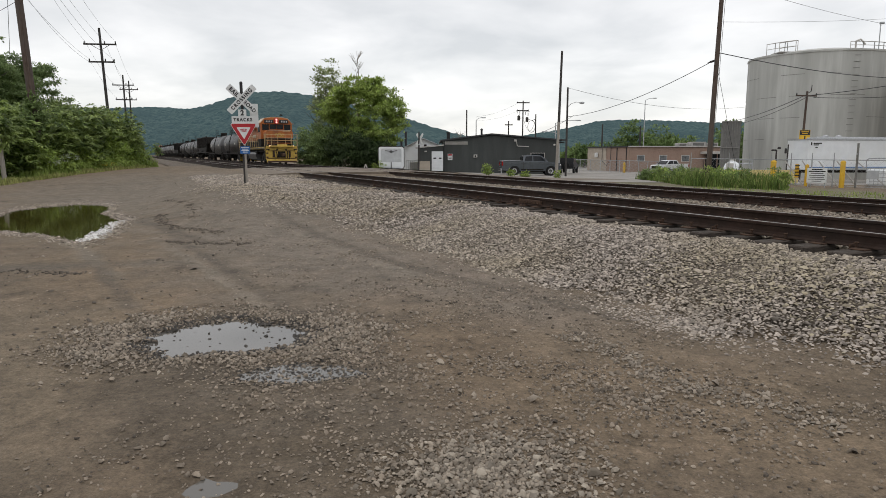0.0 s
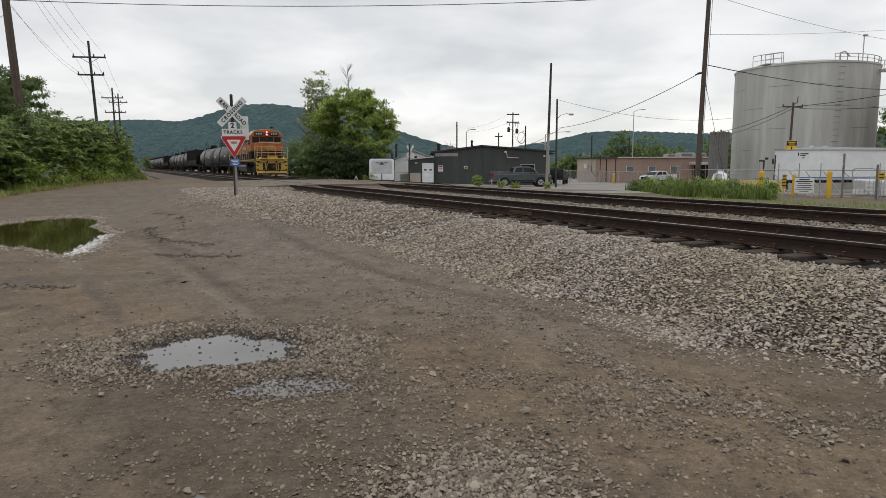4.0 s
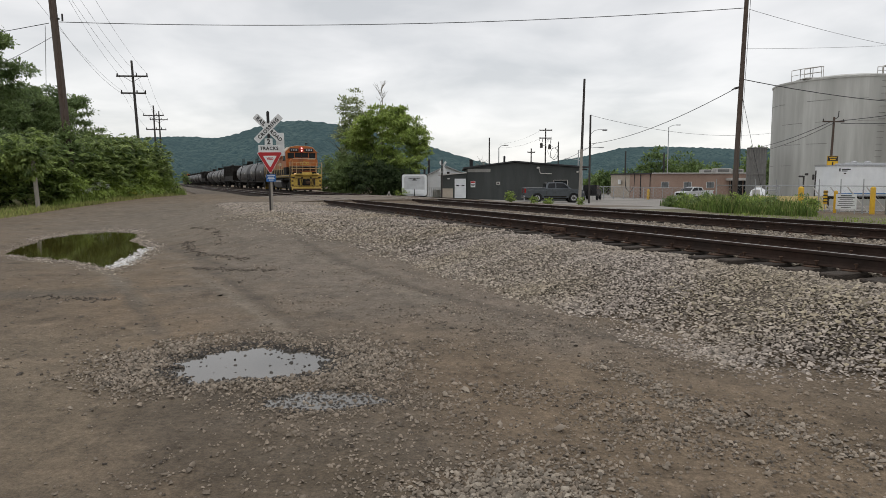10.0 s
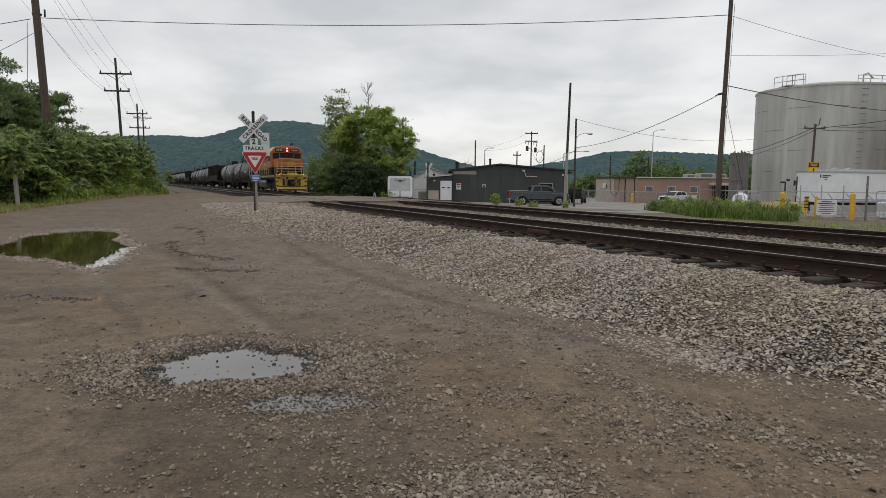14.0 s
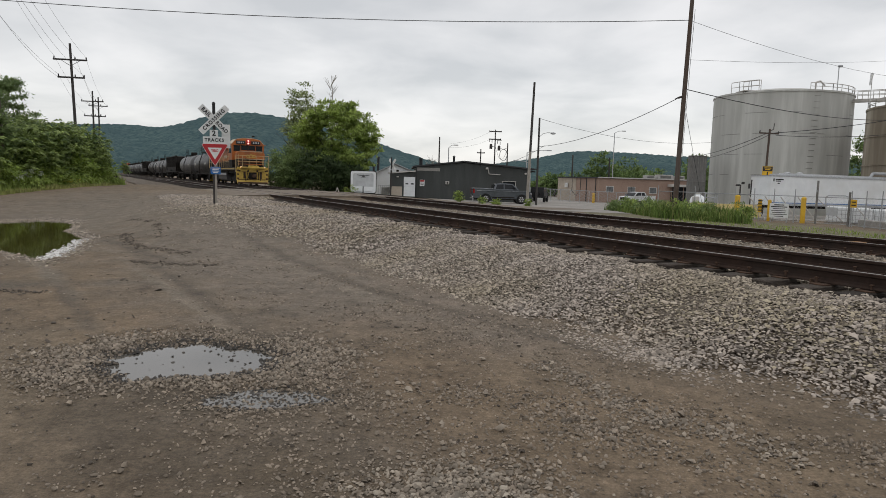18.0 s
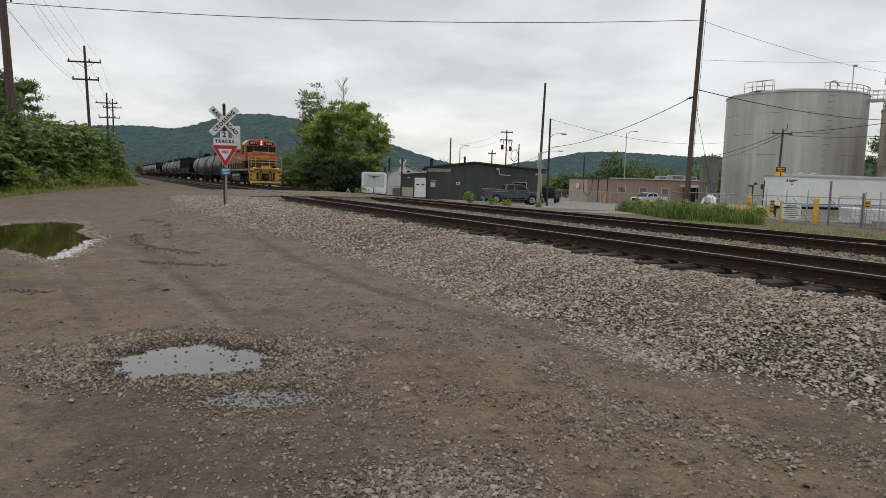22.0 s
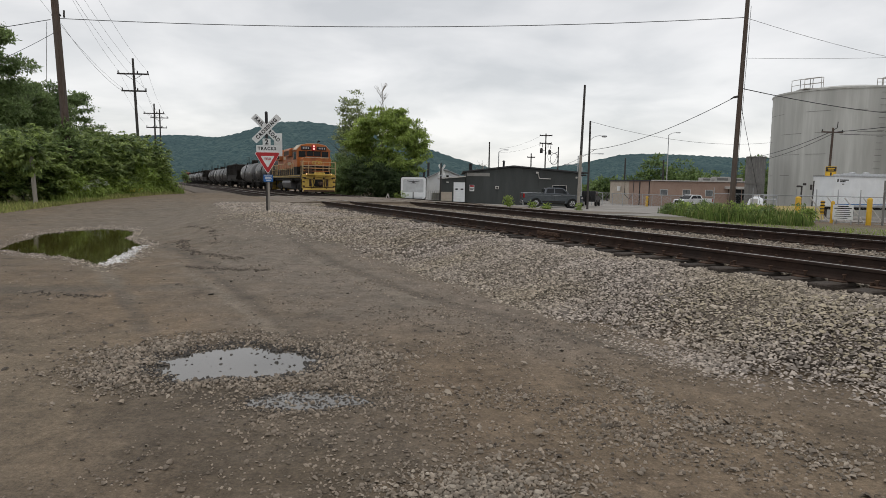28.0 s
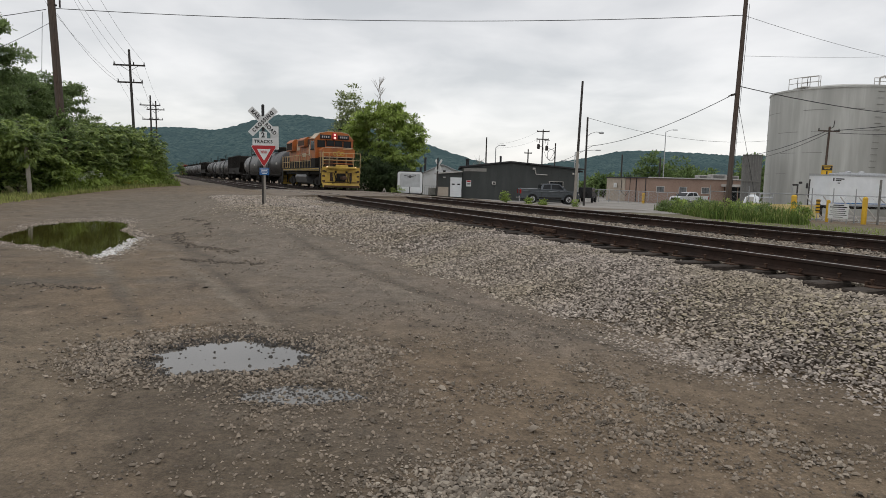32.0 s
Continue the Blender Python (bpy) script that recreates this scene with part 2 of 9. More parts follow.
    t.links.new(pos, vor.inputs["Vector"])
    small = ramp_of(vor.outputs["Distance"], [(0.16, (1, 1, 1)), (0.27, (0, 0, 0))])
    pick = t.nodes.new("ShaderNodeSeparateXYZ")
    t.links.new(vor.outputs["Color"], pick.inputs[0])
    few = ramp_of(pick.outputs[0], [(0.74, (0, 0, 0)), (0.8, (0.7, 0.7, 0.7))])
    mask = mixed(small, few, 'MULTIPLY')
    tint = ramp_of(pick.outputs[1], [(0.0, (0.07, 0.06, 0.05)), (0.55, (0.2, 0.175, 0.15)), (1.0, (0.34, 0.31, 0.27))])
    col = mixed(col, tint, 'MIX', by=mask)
    col = mixed(col, ramp_of(noise_of(0.9, 3), [(0.3, (0.7, 0.71, 0.675)), (0.7, (0.83, 0.83, 0.79))]), 'MULTIPLY')
    t.links.new(col, b.inputs["Base Color"])
    hgt = mixed(noise_of(45, 6, 0.75), mask, 'ADD', 0.6)
    bp = t.nodes.new("ShaderNodeBump")
    bp.inputs["Strength"].default_value, bp.inputs["Distance"].default_value = 0.9, 0.016
    t.links.new(hgt, bp.inputs["Height"])
    t.links.new(bp.outputs[0], b.inputs["Normal"])
    return m


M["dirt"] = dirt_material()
M["asphalt"] = material("worn_asphalt", [(0.25, 0.235, 0.215), (0.36, 0.338, 0.307)], scale=1.5, rough=0.85, coarse=(0.2, 0.186, 0.168),
                        coarse_scale=0.15, bump=0.3, bump_scale=40, detail=10.0)
M["panel"] = material("crossing_asphalt", [(0.13, 0.105, 0.08), (0.26, 0.212, 0.165)], scale=3.0, rough=0.9, coarse=(0.13, 0.108, 0.085),
                      coarse_scale=0.5, bump=0.3, bump_scale=40, detail=10.0)
# darker than the stones: shade of the gaps is put into this colour
M["shaded_ballast_bed"] = material("shaded_ballast_bed", [(0.08, 0.065, 0.05), (0.17, 0.14, 0.11)], scale=24, rough=0.95, bump=1.0, bump_scale=22, distance=0.05, ramp=(0.38, 0.62))
M["stone"] = material("crushed_stone", [(0.245, 0.211, 0.18), (0.43, 0.375, 0.322)], scale=9, rough=0.85, island=0.55, bump=0.3, bump_scale=60,
                      coarse=(0.29, 0.243, 0.168), coarse_scale=0.3)
M["olive_stone"] = material("yellow_brown_stone", [(0.222, 0.188, 0.135), (0.385, 0.333, 0.245)], scale=9, rough=0.85, island=0.55, bump=0.3, bump_scale=60)
M["pebble"] = material("loose_gravel", [(0.18, 0.145, 0.11), (0.33, 0.275, 0.215)], scale=9, rough=0.8, island=0.4, bump=0.3, bump_scale=60)
M["gravel"] = material("pale_gravel", [(0.175, 0.144, 0.111), (0.33, 0.283, 0.227)], scale=9, rough=0.8, island=0.45, bump=0.3, bump_scale=60)
M["pale_drift"] = material("pale_drift_stone", [(0.21, 0.178, 0.14), (0.4, 0.35, 0.285)], scale=9, rough=0.8, island=0.45, bump=0.3, bump_scale=60)
# near-white stone colour that imitates sky glinting on wet gravel
M["glint_stone"] = material("sky_glint_stone", [(0.5, 0.49, 0.47), (0.72, 0.71, 0.69)], scale=9, rough=0.4, island=0.4, bump=0.2, bump_scale=60)
# for mud clods, and for crumbs that stand in for small shadows
M["mud"] = material("dark_mud_and_shade_crumb", [(0.09, 0.075, 0.06), (0.16, 0.133, 0.108)], scale=30, rough=0.9, island=0.4, bump=0.5, bump_scale=80)
M["wet_pebble"] = material("wet_gravel", [(0.035, 0.031, 0.027), (0.075, 0.066, 0.057)], scale=9, rough=0.55, island=0.4, bump=0.2, bump_scale=60)
M["water"] = bpy.data.materials.new("puddle_water")
M["water"].use_nodes = True
_b = M["water"].node_tree.nodes["Principled BSDF"]
_b.inputs["Base Color"].default_value = (0.11, 0.102, 0.09, 1)
_b.inputs["Roughness"].default_value = 0.03
_b.inputs["IOR"].default_value = 1.33
_b.inputs["Specular IOR Level"].default_value = 1.0
M["murky_water"] = bpy.data.materials.new("murky_puddle_water")
M["murky_water"].use_nodes = True
_b = M["murky_water"].node_tree.nodes["Principled BSDF"]
# olive base: murk, plus some of the bushes' reflected green put into the colour
_b.inputs["Base Color"].default_value = (0.055, 0.049, 0.012, 1)
_b.inputs["Roughness"].default_value = 0.05
_b.inputs["IOR"].default_value = 1.33
M["rail"] = material("rusty_rail_steel", [(0.026, 0.016, 0.012), (0.06, 0.037, 0.028)], scale=6, rough=0.75, spec=0.15, metal=0.1, bump=0.2, bump_scale=40,
                     coarse=(0.032, 0.026, 0.023), coarse_scale=1.2)
M["railhead"] = plain("worn_rail_head", (0.42, 0.39, 0.37), rough=0.33, metal=0.9, k=0.15, scale=12, bump=0.05)
M["tie"] = material("creosoted_timber", [(0.024, 0.019, 0.016), (0.085, 0.07, 0.058)], scale=7, rough=0.9, stretch=(1, 6, 6), objects=0.35,
                    bump=0.7, bump_scale=14, distance=0.02)
M["rust"] = material("rusty_iron", [(0.05, 0.032, 0.024), (0.12, 0.07, 0.045)], scale=14, rough=0.85, metal=0.2, bump=0.3)
# the dark-to-light patches paint lit fronds and shaded gaps into the leaf colour
M["leaf_bush"] = material("sumac_leaf_lit_and_shaded", [(0.09, 0.138, 0.042), (0.315, 0.395, 0.122)], scale=1.5, rough=0.5, island=0.35, bump=0, spec=0.3, leafy=0.4, ramp=(0.4, 0.6))
M["leaf_tree"] = material("maple_leaf", [(0.19, 0.268, 0.064), (0.45, 0.545, 0.15)], scale=0.5, rough=0.5, island=0.4, bump=0, spec=0.3, leafy=0.4)
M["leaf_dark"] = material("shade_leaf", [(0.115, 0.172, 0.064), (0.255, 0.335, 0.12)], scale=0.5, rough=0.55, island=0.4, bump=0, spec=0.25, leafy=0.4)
M["leaf_hazel"] = material("hazel_leaf", [(0.14, 0.203, 0.087), (0.285, 0.367, 0.147)], scale=0.5, rough=0.55, island=0.35, bump=0, spec=0.25, leafy=0.5)
M["leaf_pale"] = material("ash_leaf", [(0.2, 0.24, 0.11), (0.36, 0.41, 0.18)], scale=0.5, rough=0.55, island=0.35, bump=0, spec=0.25, leafy=0.4)
# leaf green darkened so that the colour itself carries shade
M["leaf_shaded"] = material("shade_darkened_leaf", [(0.026, 0.044, 0.017), (0.066, 0.1, 0.034)], scale=0.6, rough=0.55, island=0.4, bump=0, spec=0.25, leafy=0.15)
M["leaf_far"] = material("far_woodland_leaf", [(0.1, 0.155, 0.058), (0.22, 0.3, 0.1)], scale=0.3, rough=0.6, island=0.4, bump=0, spec=0.2, leafy=0.3)
M["grass"] = material("long_grass", [(0.15, 0.215, 0.042), (0.33, 0.4, 0.11)], scale=0.6, rough=0.6, island=0.4, bump=0, spec=0.25, leafy=0.3)
M["weedgrass"] = material("rank_green_weed", [(0.07, 0.12, 0.026), (0.2, 0.275, 0.07)], scale=0.6, rough=0.6, island=0.5, bump=0, spec=0.25, leafy=0.3)
M["drygrass"] = material("straw_grass", [(0.24, 0.26, 0.08), (0.42, 0.41, 0.17)], scale=0.6, rough=0.7, island=0.4, bump=0, spec=0.2, leafy=0.3)
M["blossom_white"] = plain("white_blossom", (0.62, 0.64, 0.55), rough=0.6, k=0.15, leafy=0.3)
M["blossom_yellow"] = plain("yellow_blossom", (0.6, 0.5, 0.08), rough=0.6, k=0.15, leafy=0.3)
M["weed"] = material("bright_weed", [(0.16, 0.24, 0.04), (0.3, 0.38, 0.08)], scale=1.0, rough=0.55, island=0.35, bump=0, leafy=0.3)
M["bark"] = material("bark", [(0.05, 0.042, 0.034), (0.13, 0.11, 0.09)], scale=5, rough=0.9, stretch=(3, 3, 0.6), bump=0.8)
M["pole_wood"] = material("weathered_pole_wood", [(0.055, 0.038, 0.029), (0.125, 0.092, 0.073)], scale=3, rough=0.9, stretch=(7, 7, 0.35), bump=0.5,
                          coarse=(0.1, 0.085, 0.075), coarse_scale=0.5)
M["pole_grey"] = material("silvered_pole_wood", [(0.22, 0.2, 0.17), (0.36, 0.33, 0.29)], scale=3, rough=0.9, stretch=(7, 7, 0.35), bump=0.5)
M["pole_dark"] = material("tarred_pole", [(0.03, 0.028, 0.027), (0.075, 0.068, 0.063)], scale=3, rough=0.8, stretch=(7, 7, 0.35), bump=0.4)
M["wire"] = plain("black_cable", (0.03, 0.03, 0.032), rough=0.6, bump=0)
M["galv"] = plain("galvanised_steel", (0.42, 0.43, 0.44), rough=0.5, metal=0.6, k=0.2, scale=6, bump=0.05)
M["tank"] = material("grey_tank_steel", [(0.43, 0.43, 0.4), (0.6, 0.6, 0.566)], scale=1.6, rough=0.6, metal=0.0, bump=0.08, stretch=(1, 1, 0.09),
                     coarse=(0.385, 0.384, 0.357), coarse_scale=0.45)
M["tankrust"] = material("stained_tank_steel", [(0.22, 0.182, 0.13), (0.48, 0.44, 0.36)], scale=0.8, rough=0.75, bump=0.1, stretch=(1, 1, 0.1),
                         coarse=(0.15, 0.12, 0.085), coarse_scale=0.3)
M["seam"] = plain("seam_shadow_steel", (0.2, 0.195, 0.18), rough=0.7)
M["white"] = material("white_painted_metal", [(0.72, 0.745, 0.76), (0.83, 0.85, 0.86)], scale=1.2, rough=0.45, coarse=(0.7, 0.71, 0.7), coarse_scale=0.5, bump=0.05)
M["silver"] = plain("pale_grey_panel", (0.5, 0.515, 0.525), rough=0.5, k=0.15, scale=2, bump=0.03)
M["signwhite"] = plain("white_sign_sheeting", (0.72, 0.73, 0.72), rough=0.4, k=0.08, bump=0.02)
M["black"] = plain("black_paint", (0.025, 0.025, 0.027), rough=0.5, k=0.3)
M["signred"] = plain("red_sign_sheeting", (0.42, 0.025, 0.03), rough=0.4, k=0.12, bump=0.02)
M["signblue"] = plain("blue_sign_sheeting", (0.03, 0.13, 0.36), rough=0.4, k=0.15, bump=0.02)
M["darkgrey"] = material("dark_grey_siding", [(0.047, 0.052, 0.05), (0.072, 0.078, 0.075)], scale=1.5, rough=0.7, stretch=(1, 1, 0.2), bump=0.05,
                         coarse=(0.05, 0.053, 0.05), coarse_scale=0.4)
M["roof_dark"] = plain("dark_roofing", (0.045, 0.045, 0.047), rough=0.8)
M["brick"] = material("red_brick", [(0.29, 0.198, 0.155), (0.38, 0.268, 0.212)], scale=6, rough=0.85, objects=0.18, bump=0.3, coarse=(0.38, 0.272, 0.217), coarse_scale=0.6)
M["tan"] = material("tan_block", [(0.4, 0.34, 0.275), (0.5, 0.435, 0.36)], scale=1.5, rough=0.85, bump=0.1)
M["trim"] = plain("pale_trim", (0.5, 0.48, 0.45), rough=0.6, k=0.12)
M["glass"] = plain("window_glass", (0.016, 0.018, 0.02), rough=0.12, k=0.2, bump=0, spec=0.25)
# pane colour is lifted to stand in for the reflected sky
M["pale_glass"] = plain("sky_reflection_glass", (0.16, 0.17, 0.175), rough=0.1, k=0.3, bump=0, spec=0.6)
M["orange"] = material("orange_loco_paint", [(0.4, 0.116, 0.026), (0.52, 0.168, 0.042)], scale=1.5, rough=0.5, coarse=(0.2, 0.075, 0.035), coarse_scale=1.1, bump=0.04)
M["yellow"] = material("yellow_loco_paint", [(0.42, 0.28, 0.05), (0.62, 0.42, 0.085)], scale=5, rough=0.5, coarse=(0.27, 0.18, 0.05), coarse_scale=1.0, bump=0.04)
M["frame_black"] = material("dusty_black_steel", [(0.010, 0.009, 0.008), (0.034, 0.03, 0.026)], scale=4, rough=0.75, bump=0.15, spec=0.15)
M["tankcar"] = material("black_tank_car_paint", [(0.02, 0.02, 0.022), (0.045, 0.045, 0.048)], scale=1.0, rough=0.42, stretch=(1, 1, 0.4), bump=0.05,
                        coarse=(0.06, 0.057, 0.054), coarse_scale=0.4)
M["tankgrey"] = material("grey_tank_car_paint", [(0.075, 0.075, 0.077), (0.14, 0.14, 0.142)], scale=1.0, rough=0.4, stretch=(1, 1, 0.4), bump=0.05,
                         coarse=(0.05, 0.048, 0.046), coarse_scale=0.5)
M["lamp_red"] = plain("lit_red_marker", (0.7, 0.4, 0.36), bump=0, glow=(1.0, 0.5, 0.42), glow_strength=1.1)
M["cream"] = plain("cream_rail_paint", (0.5, 0.37, 0.19), rough=0.55, k=0.2)
# cream of the painted strokes; on the cab roof it imitates light
M["roof_cream"] = plain("cream_for_paint_and_lit_roof", (0.52, 0.43, 0.32), rough=0.6, k=0.25, scale=4)
M["lamp_warm"] = plain("lit_ditch_light", (0.9, 0.85, 0.7), bump=0, glow=(1.0, 0.55, 0.22), glow_strength=1.1)
M["bollard"] = material("yellow_bollard_paint", [(0.62, 0.36, 0.02), (0.75, 0.47, 0.04)], scale=4, rough=0.5, coarse=(0.5, 0.3, 0.04), coarse_scale=2, bump=0.05)
M["barrier_paint"] = plain("faded_yellow_paint", (0.62, 0.5, 0.22), rough=0.7, k=0.18, scale=5)
M["concrete"] = material("weathered_concrete", [(0.27, 0.26, 0.24), (0.38, 0.365, 0.34)], scale=3, rough=0.9, coarse=(0.23, 0.22, 0.2), coarse_scale=0.6, bump=0.2)
M["truck_grey"] = plain("grey_car_paint", (0.105, 0.116, 0.128), rough=0.16, metal=0.3, k=0.12, bump=0, spec=0.6)
M["truck_white"] = plain("white_car_paint", (0.68, 0.69, 0.7), rough=0.25, k=0.06, bump=0, spec=0.6)
M["tyre"] = plain("black_rubber", (0.02, 0.02, 0.02), rough=0.85)
M["chrome"] = plain("bright_alloy", (0.55, 0.55, 0.56), rough=0.25, metal=0.9, k=0.1, bump=0)
M["taillight"] = plain("red_lens", (0.3, 0.012, 0.012), rough=0.2, bump=0)
# blue distance haze is mixed into the colour of the woods
M["hill"] = material("hazy_wooded_hillside", [(0.055, 0.096, 0.106), (0.09, 0.138, 0.143), (0.125, 0.178, 0.168)], scale=0.085, rough=1.0, detail=6, spec=0.0,
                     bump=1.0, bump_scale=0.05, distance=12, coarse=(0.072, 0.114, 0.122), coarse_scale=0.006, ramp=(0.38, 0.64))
M["olive"] = plain("mown_verge", (0.155, 0.14, 0.086), rough=0.95, k=0.35, scale=2.5, bump=0.6, bump_scale=12, distance=0.06)
M["olive_light"] = plain("yellowing_verge", (0.26, 0.245, 0.1), rough=0.95, k=0.35, scale=2.5, bump=0.6, bump_scale=12, distance=0.06)
M["ribbed"] = material("weathered_ribbed_steel", [(0.16, 0.158, 0.15), (0.26, 0.255, 0.245)], scale=1.5, rough=0.65, stretch=(1, 1, 0.15), bump=0.1, coarse=(0.12, 0.117, 0.11), coarse_scale=0.6)
M["plank"] = material("raw_timber", [(0.3, 0.16, 0.08), (0.42, 0.25, 0.13)], scale=3, rough=0.85, stretch=(1, 6, 6), bump=0.4)


# ---- mesh helpers ----
class MB:
    """Gathers vertices and faces of one mesh."""

    def __init__(self):
        self.v, self.f = [], []

    def add(self, verts, faces, m=None):
        k = len(self.v)
        self.v += [tuple(m @ Vector(p)) if m else tuple(p) for p in verts]
        self.f += [tuple(i + k for i in f) for f in faces]
        return self

    def box(self, c, size, bevel=0.0, m=None):
        hx, hy, hz = (a / 2 for a in size)
        b = min(bevel, hx * 0.9, hy * 0.9, hz * 0.9)
        if b <= 0:
            vs = [(c[0] + sx * hx, c[1] + sy * hy, c[2] + sz * hz) for sz in (-1, 1) for sy in (-1, 1) for sx in (-1, 1)]
            fs = [(0, 2, 3, 1), (4, 5, 7, 6), (0, 1, 5, 4), (2, 6, 7, 3), (0, 4, 6, 2), (1, 3, 7, 5)]
            return self.add(vs, fs, m)
        bm = bmesh.new()
        bmesh.ops.create_cube(bm, size=1.0, matrix=Matrix.Translation(c) @ Matrix.Diagonal((*size, 1)))
        bmesh.ops.bevel(bm, geom=bm.edges[:], offset=b, segments=1, profile=0.5, affect='EDGES')
        bm.verts.index_update()
        self.add([v.co for v in bm.verts], [tuple(v.index for v in f.verts) for f in bm.faces], m)
        bm.free()
        return self

    def cyl(self, p0, p1, r0, r1=None, n=12, caps=True, m=None):
        p0, p1 = Vector(p0), Vector(p1)
        r1 = r0 if r1 is None else r1
        q = (p1 - p0).to_track_quat('Z', 'Y')
        a = [q @ Vector((math.cos(2 * math.pi * i / n), math.sin(2 * math.pi * i / n), 0)) for i in range(n)]
        vs = [p0 + r0 * d for d in a] + [p1 + r1 * d for d in a]
        fs = [(i, (i + 1) % n, n + (i + 1) % n, n + i) for i in range(n)]
        if caps:
            fs += [tuple(reversed(range(n))), tuple(range(n, 2 * n))]
        return self.add(vs, fs, m)

    def lathe(self, profile, n=24, axis='Z', m=None):
        """profile: (radius, height) pairs turned about an axis."""
        vs, fs = [], []
        for r, h in profile:
            for i in range(n):
                a = 2 * math.pi * i / n
                x, y = r * math.cos(a), r * math.sin(a)
                vs.append((x, y, h) if axis == 'Z' else (x, h, y) if axis == 'Y' else (h, x, y))
        for k in range(len(profile) - 1):
            for i in range(n):
                j = (i + 1) % n
                fs.append((k * n + i, k * n + j, (k + 1) * n + j, (k + 1) * n + i))
        fs += [tuple(range(n)), tuple(range((len(profile) - 1) * n, len(profile) * n))]
        return self.add(vs, fs, m)

    def tube(self, pts, r, n=6, m=None):
        for a, b in zip(pts[:-1], pts[1:]):
            self.cyl(a, b, r, n=n, m=m)
        return self

    def extrude(self, outline, axis, lo, hi, m=None):
        """A flat outline of (a, b) pairs pulled along an axis: 'X' takes (y, z), 'Y' (x, z), 'Z' (x, y)."""
        n = len(outline)
        put = {'X': lambda a, b, h: (h, a, b), 'Y': lambda a, b, h: (a, h, b), 'Z': lambda a, b, h: (a, b, h)}[axis]
        vs = [put(a, b, lo) for a, b in outline] + [put(a, b, hi) for a, b in outline]
        fs = [(i, (i + 1) % n, n + (i + 1) % n, n + i) for i in range(n)] + [tuple(reversed(range(n))), tuple(range(n, 2 * n))]
        return self.add(vs, fs, m)

    def mesh(self, name, mat, smooth=False):
        me = bpy.data.meshes.new(name)
        me.from_pydata(self.v, [], self.f)
        bm = bmesh.new()
        bm.from_mesh(me)
        bmesh.ops.recalc_face_normals(bm, faces=bm.faces)
        bm.to_mesh(me)
        bm.free()
        me.materials.append(M[mat])
        if smooth:
            me.shade_smooth()
            me.set_sharp_from_angle(angle=radians(40))
        me.update()
        return me


def part(name, mb, mat, parent=None, label="", smooth=False, at=None):
    ob = new(name, mb if isinstance(mb, bpy.types.Mesh) else mb.mesh(name, mat, smooth))
    if parent:
        ob.parent = parent
    if at is not None:
        ob.matrix_basis = at
    if label:
        tagged(ob, label)
    return ob


def thing(name, m, label, category, group="", kind=""):
    ob = new(name)
    ob.empty_display_size = 0.3
    ob.matrix_basis = m
    return tagged(ob, label, category, group, kind)


def fast_mesh(name, verts, faces, mat, smooth=False):
    """A mesh from arrays; faces: an array of equal polygons."""
    me = bpy.data.meshes.new(name)
    verts, faces = np.asarray(verts, dtype=np.float32), np.asarray(faces, dtype=np.int32)
    n, k = faces.shape
    me.vertices.add(len(verts))
    me.vertices.foreach_set("co", verts.ravel())
    me.loops.add(n * k)
    me.loops.foreach_set("vertex_index", faces.ravel())
    me.polygons.add(n)
    me.polygons.foreach_set("loop_start", np.arange(0, n * k, k, dtype=np.int32))
    me.polygons.foreach_set("loop_total", np.full(n, k, dtype=np.int32))
    me.materials.append(M[mat])
    me.update(calc_edges=True)
    if smooth:
        me.shade_smooth()
    return me


# ---- the plan: s runs along the railway, w to the right of it, from where the camera stands ----
TURN = 24.2
UX, UY = -math.sin(radians(TURN)), math.cos(radians(TURN))
RAIL_TOP = 0.707
TIE_TOP = 0.51
W1, W2 = 8.58, 13.32
CROSS0, CROSS1 = 33.4, 46.5


def xy(s, w):
    return UX * s + UY * w, UY * s - UX * w


def sw(x, y):
    return UX * x + UY * y, UY * x - UX * y


def at_track(s, w, z, turn=0.0):
    x, y = xy(s, w)
    return pose(x, y, z, 0, 0, TURN + turn)


def step(a, b, x):
    t = np.clip((x - a) / (b - a), 0, 1)
    return t * t * (3 - 2 * t)


# x, y, half length, half width, depth and turn of each hollow
PUDDLES = [(-1.83, 5.83, 0.72, 0.56, 0.05, 3), (-9.6, 17.4, 5.3, 1.6, 0.10, 121), (-0.96, 4.79, 0.44, 0.22, 0.016, 4), (-1.06, 3.07, 0.13, 0.12, 0.018, 0)]


def in_puddle(p, x, y):
    c, s = math.cos(radians(p[5])), math.sin(radians(p[5]))
    return ((x - p[0]) * c + (y - p[1]) * s) / p[2], (-(x - p[0]) * s + (y - p[1]) * c) / p[3]


def from_puddle(p, a, b):
    c, s = math.cos(radians(p[5])), math.sin(radians(p[5]))
    return p[0] + a * p[2] * c - b * p[3] * s, p[1] + a * p[2] * s + b * p[3] * c


# reach of the wide puddle at bearings round its middle, as a share of its half axes
WIDE = ([-180, -173, -152, -117, -92, -72, -62, -54, -30, 7, 43, 80, 100, 105, 109, 130, 167, 180],
        [1.03, 1.03, 0.81, 0.79, 0.75, 0.66, 0.95, 1.2, 1.06, 0.82, 0.85, 0.91, 1.11, 1.2, 1.11, 0.83, 0.82, 1.03])


def puddle_reach(p, a):
    ragged = 0.03 * np.sin(9 * a) + 0.02 * np.sin(17 * a + p[0])
    if p[2] > 3:
        return np.interp(np.degrees(a), *WIDE) + ragged
    return 1 + 0.07 * np.sin(3 * a + 2.2) + 0.06 * np.sin(5 * a + 2 * p[1]) + 2 * ragged


